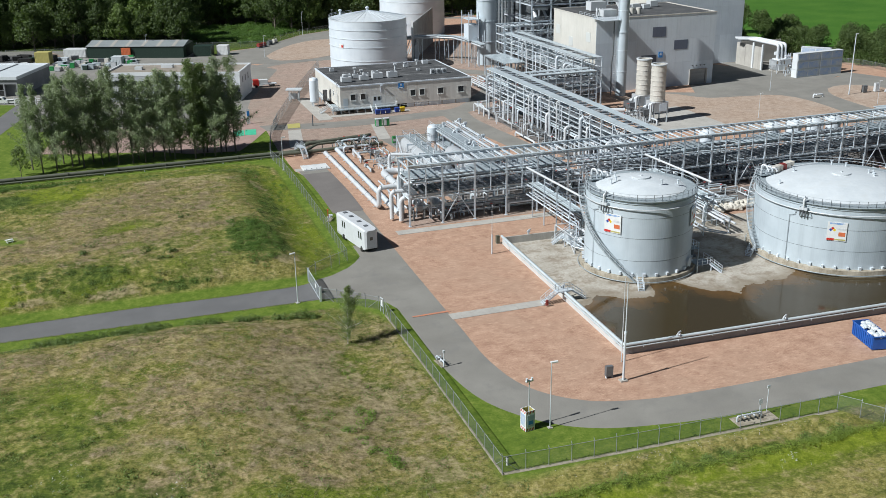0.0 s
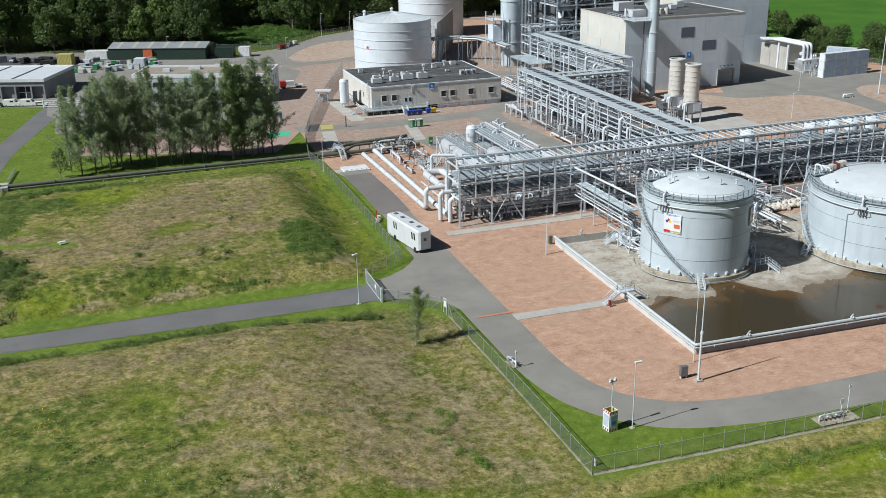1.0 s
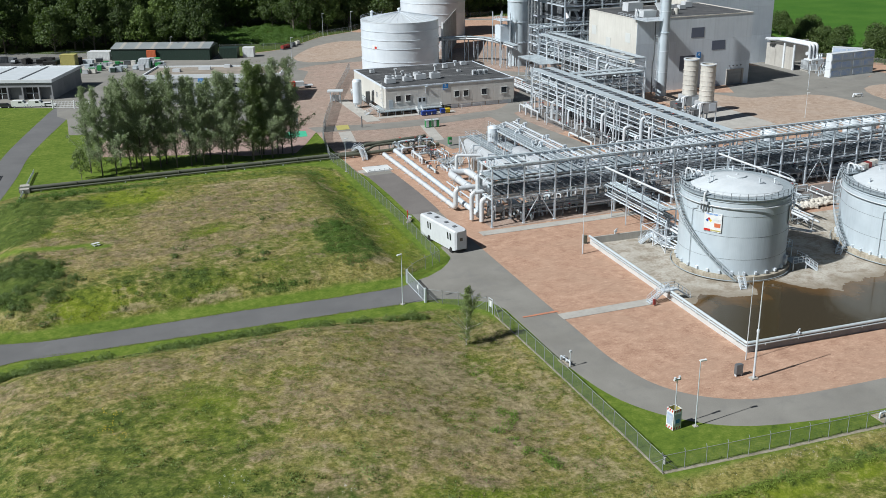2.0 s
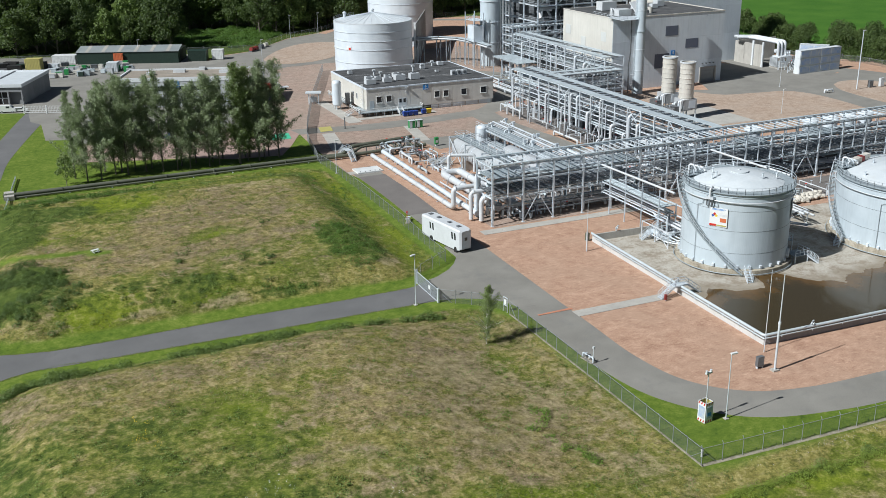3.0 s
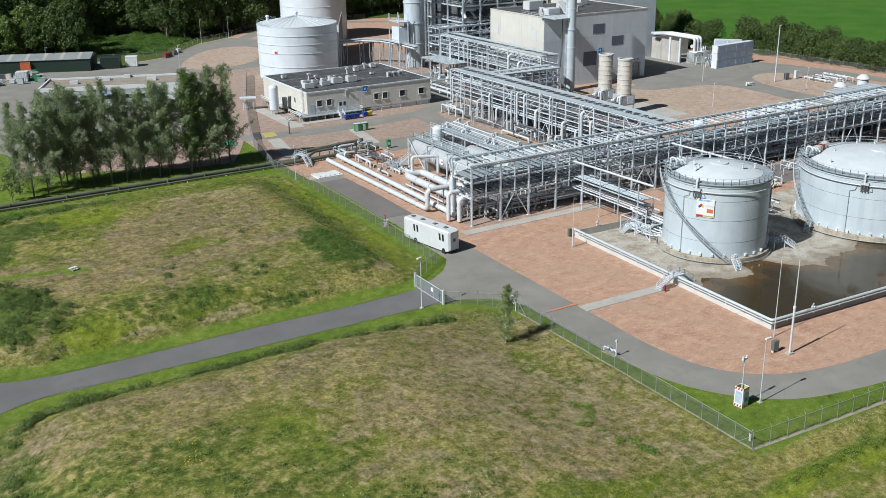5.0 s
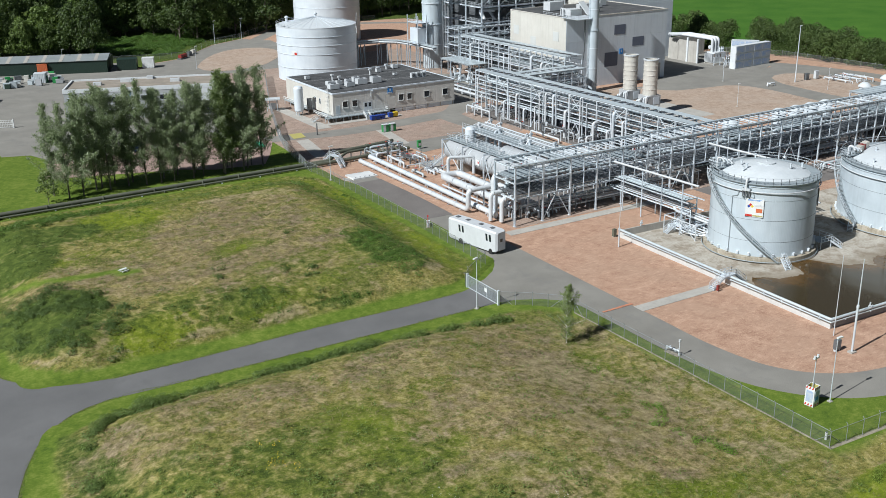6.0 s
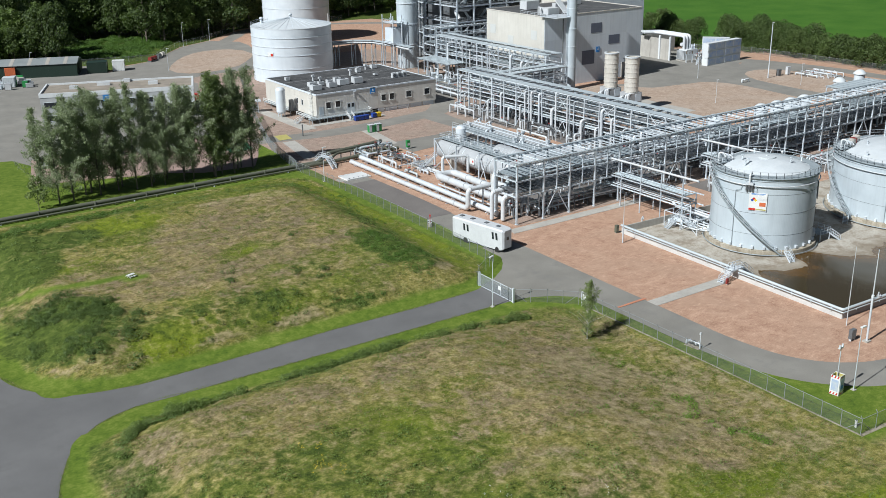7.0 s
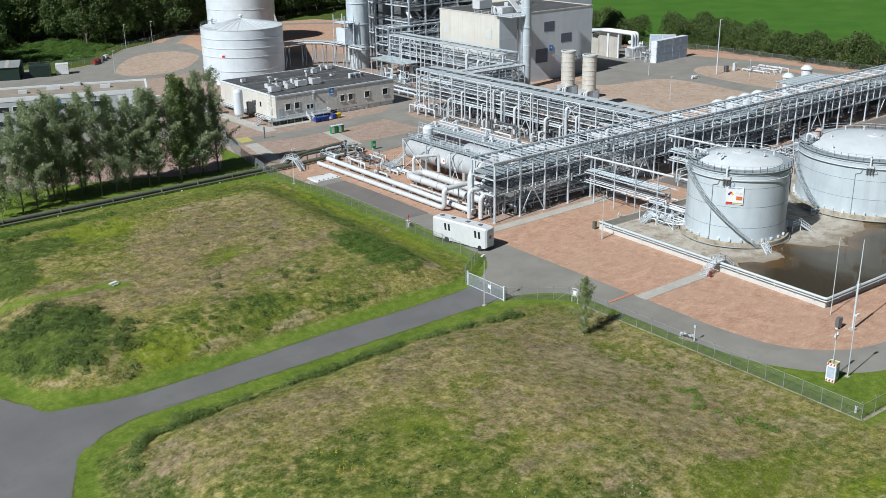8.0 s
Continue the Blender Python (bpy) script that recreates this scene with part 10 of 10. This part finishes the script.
for k, (x, y) in enumerate(((-12, 303), (-6.5, 303.5), (-1, 303), (8, 304), (14, 303.5), (22, 303), (27, 303.5))):
    car(x, y, 88 + 3 * (k % 3), (WHITE, DARK_STEEL, WHITE, BLUE, STEEL, WHITE, BLACK)[k], ("white", "grey", "white", "blue", "silver", "white", "black")[k] + " car parked behind the alders")
lorry = thing("flatbed_lorry", (55.2, 361.2, 0.05), "red and white flatbed lorry beside the office", "lorry", turn=178)
part("cab", Shape().box(2.0, 4.0, -1.15, 1.15, 0.5, 2.7), RED, lorry)
part("bed", Shape().box(-4.4, 1.9, -1.2, 1.2, 0.9, 1.2), CLADDING, lorry)
part("load", Shape().box(-1.2, 1.8, -1.1, 1.1, 1.2, 2.6), WHITE, lorry)
part("windscreen", Shape().box(4.0, 4.03, -1.0, 1.0, 1.6, 2.5), GLASS, lorry)
for wx in (-3.2, -2.2, 2.9):
    for s in (-1, 1):
        part("wheel", Shape().cyl((wx, s * 0.8, 0.5), (wx, s * 1.15, 0.5), 0.5, 14), BLACK, lorry)


def store_box(x, y, w, d, h, material, label, turn=-21.0, name="storage_container", category="container"):
    t = thing(name, (x, y, 0.05), label, category, "stores in the service yard", turn=turn)
    part("body", Shape().box(0, w, 0, d, 0.15, h), material, t)
    part("roof", Shape().box(-0.05, w + 0.05, -0.05, d + 0.05, h, h + 0.1), material, t)
    for k in range(int(w / 0.6) if w > 3 else 0):
        part("rib", Shape().box(0.15 + k * 0.6, 0.35 + k * 0.6, -0.06, 0, 0.25, h - 0.1), material, t)
    part("skid", Shape().box(0.1, w - 0.1, 0.2, 0.4, 0, 0.15).box(0.1, w - 0.1, d - 0.4, d - 0.2, 0, 0.15), DARK_STEEL, t)
    return t


store_box(-25.0, 447, 6.0, 4, 5.0, LIME, "dull yellow-green storage container")
store_box(-14, 462, 9.6, 5, 3.4, WHITE, "white site cabin in the service yard")
heap = Shape()
heap.lathe([(3.6, 0.0), (3.0, 0.5), (2.0, 1.2), (1.0, 1.7), (0, 1.9)], 14, 0, 0)
heap.v = [(x * (1.2 + 0.15 * noise.noise((x, y, z))), y * (1 + 0.15 * noise.noise((y, x, z + 3))), z) for x, y, z in heap.v]
solid("gravel_heap", heap, SAND, "pale heap of loose gravel beside the site cabin", "gravel heap").location = (-19.5, 467, 0.03)
store_box(9.4, 449.6, 3.8, 3, 4.2, ORANGE, "orange-red storage box beside the shed")
store_box(38.6, 442, 7.6, 5.5, 4.2, DARK_GREEN, "dark green storage container with a pale roof")
store_box(48.4, 441, 4.6, 4, 4.0, WHITE, "white storage box beside the green container")
store_box(4.6, 431, 4.2, 4, 3.6, ROOF_PALE, "pale storage cabin between the pallets")
rnd = random.Random(41)
for k in range(64):
    x = -20 + rnd.uniform(0, 33)
    y = 433 - 0.1 * (x + 22) + rnd.uniform(-7, 12)
    store_box(x, y, rnd.uniform(1.4, 2.6), rnd.uniform(1.2, 2), rnd.uniform(1.0, 2.4), rnd.choice((VESSEL, TRAY, VESSEL, DARK_STEEL, PUTTY, TRAY, DARK_GREEN, STEEL, VESSEL, GREEN)), "stacked crate of stores on the asphalt", rnd.uniform(-30, -10), "crate", "crate")
for k in range(9):
    store_box(-52 + rnd.uniform(0, 44), 462 + rnd.uniform(-12, 10), rnd.uniform(3, 6), rnd.uniform(2, 2.6), rnd.uniform(1.4, 2.8), rnd.choice((DARK_STEEL, BLACK, DARK_GREEN, STEEL, DARK_STEEL)), "dark trailer or machine parked under the trees", rnd.uniform(-50, 20), "parked_machine", "machine")
for k, (x, y, m) in enumerate(((69.0, 455.0, DARK_RED), (71.0, 456.8, DARK_RED), (74.6, 461.5, DARK_STEEL), (77.6, 465.5, PUTTY))):
    t = thing("scrap_drum", (x, y, 0.05), "rusty old machine drum dumped beside the fence", "machine", "scrap machines", turn=40)
    part("drum", Shape().cyl((-1.1, 0, 1.2), (1.1, 0, 1.2), 0.9, 16), m, t)
    part("cradle", Shape().box(-1.6, 1.6, -0.9, 0.9, 0, 0.5), DARK_STEEL, t)

# guard rails where the side road crosses the pipeline
for side, x0 in ((-1, -45.6), (1, -37.2)):
    g = thing("guard_rail", (x0, 246, 0), "galvanised guard rail beside the pipe crossing", "guard rail", "guard rails")
    for k in range(16):
        part("post", Shape().box(k * 0.22 - 0.06, k * 0.22 + 0.06, k * 2.0 - 0.06, k * 2.0 + 0.06, 0, 1.0), STEEL, g)
    for z in (0.45, 0.85):
        part("rail", Shape().beam((0, 0, z), (3.4, 31, z), 0.06, 0.24), STEEL, g)
solid("culvert_slab", Shape().box(-36.8, -34.6, 257.6, 262.6, -0.05, 1.0), CONCRETE, "concrete head wall where the pipeline goes under the road", "culvert", kind="structure")

# ---- gate of the service yard, speed hump and covers ----
yg = thing("yard_gate", (-28.3, 361.4, 0.05), "white barred sliding gate across the service road", "gate", turn=-26.2)
bars = Shape()
for z in (0.25, 1.0, 1.75, 2.4):
    bars.beam((0, 0, z), (14.2, 0, z), 0.1)
part("gate_frame", bars.beam((0, 0, 0.1), (0, 0, 2.4), 0.12).beam((14.2, 0, 0.1), (14.2, 0, 2.4), 0.12), WHITE, yg)
for k in range(28):
    part("bar", Shape().beam((0.5 * k + 0.3, 0, 0.25), (0.5 * k + 0.3, 0, 2.4), 0.05), WHITE, yg)
for x in (-0.4, 7.1, 14.6):
    part("gate_post", Shape().box(x - 0.15, x + 0.15, -0.2, 0.2, -0.05, 2.7), WHITE, yg)
hump = thing("speed_hump", (43.5, 146.0, 0.07), "worn orange speed hump across the perimeter road", "speed hump")
for k in range(3):
    part("hump_segment", Shape().add([(0.05 + k * 2.25, -0.35, 0), (2.25 + k * 2.25, -0.35, 0), (2.25 + k * 2.25, -0.12, 0.06), (0.05 + k * 2.25, -0.12, 0.06), (0.05 + k * 2.25, 0.12, 0.06), (2.25 + k * 2.25, 0.12, 0.06), (2.25 + k * 2.25, 0.35, 0), (0.05 + k * 2.25, 0.35, 0)], [(0, 1, 2, 3), (3, 2, 5, 4), (4, 5, 6, 7)]), FADED_ORANGE, hump).scale = (1, 0.6, 1)
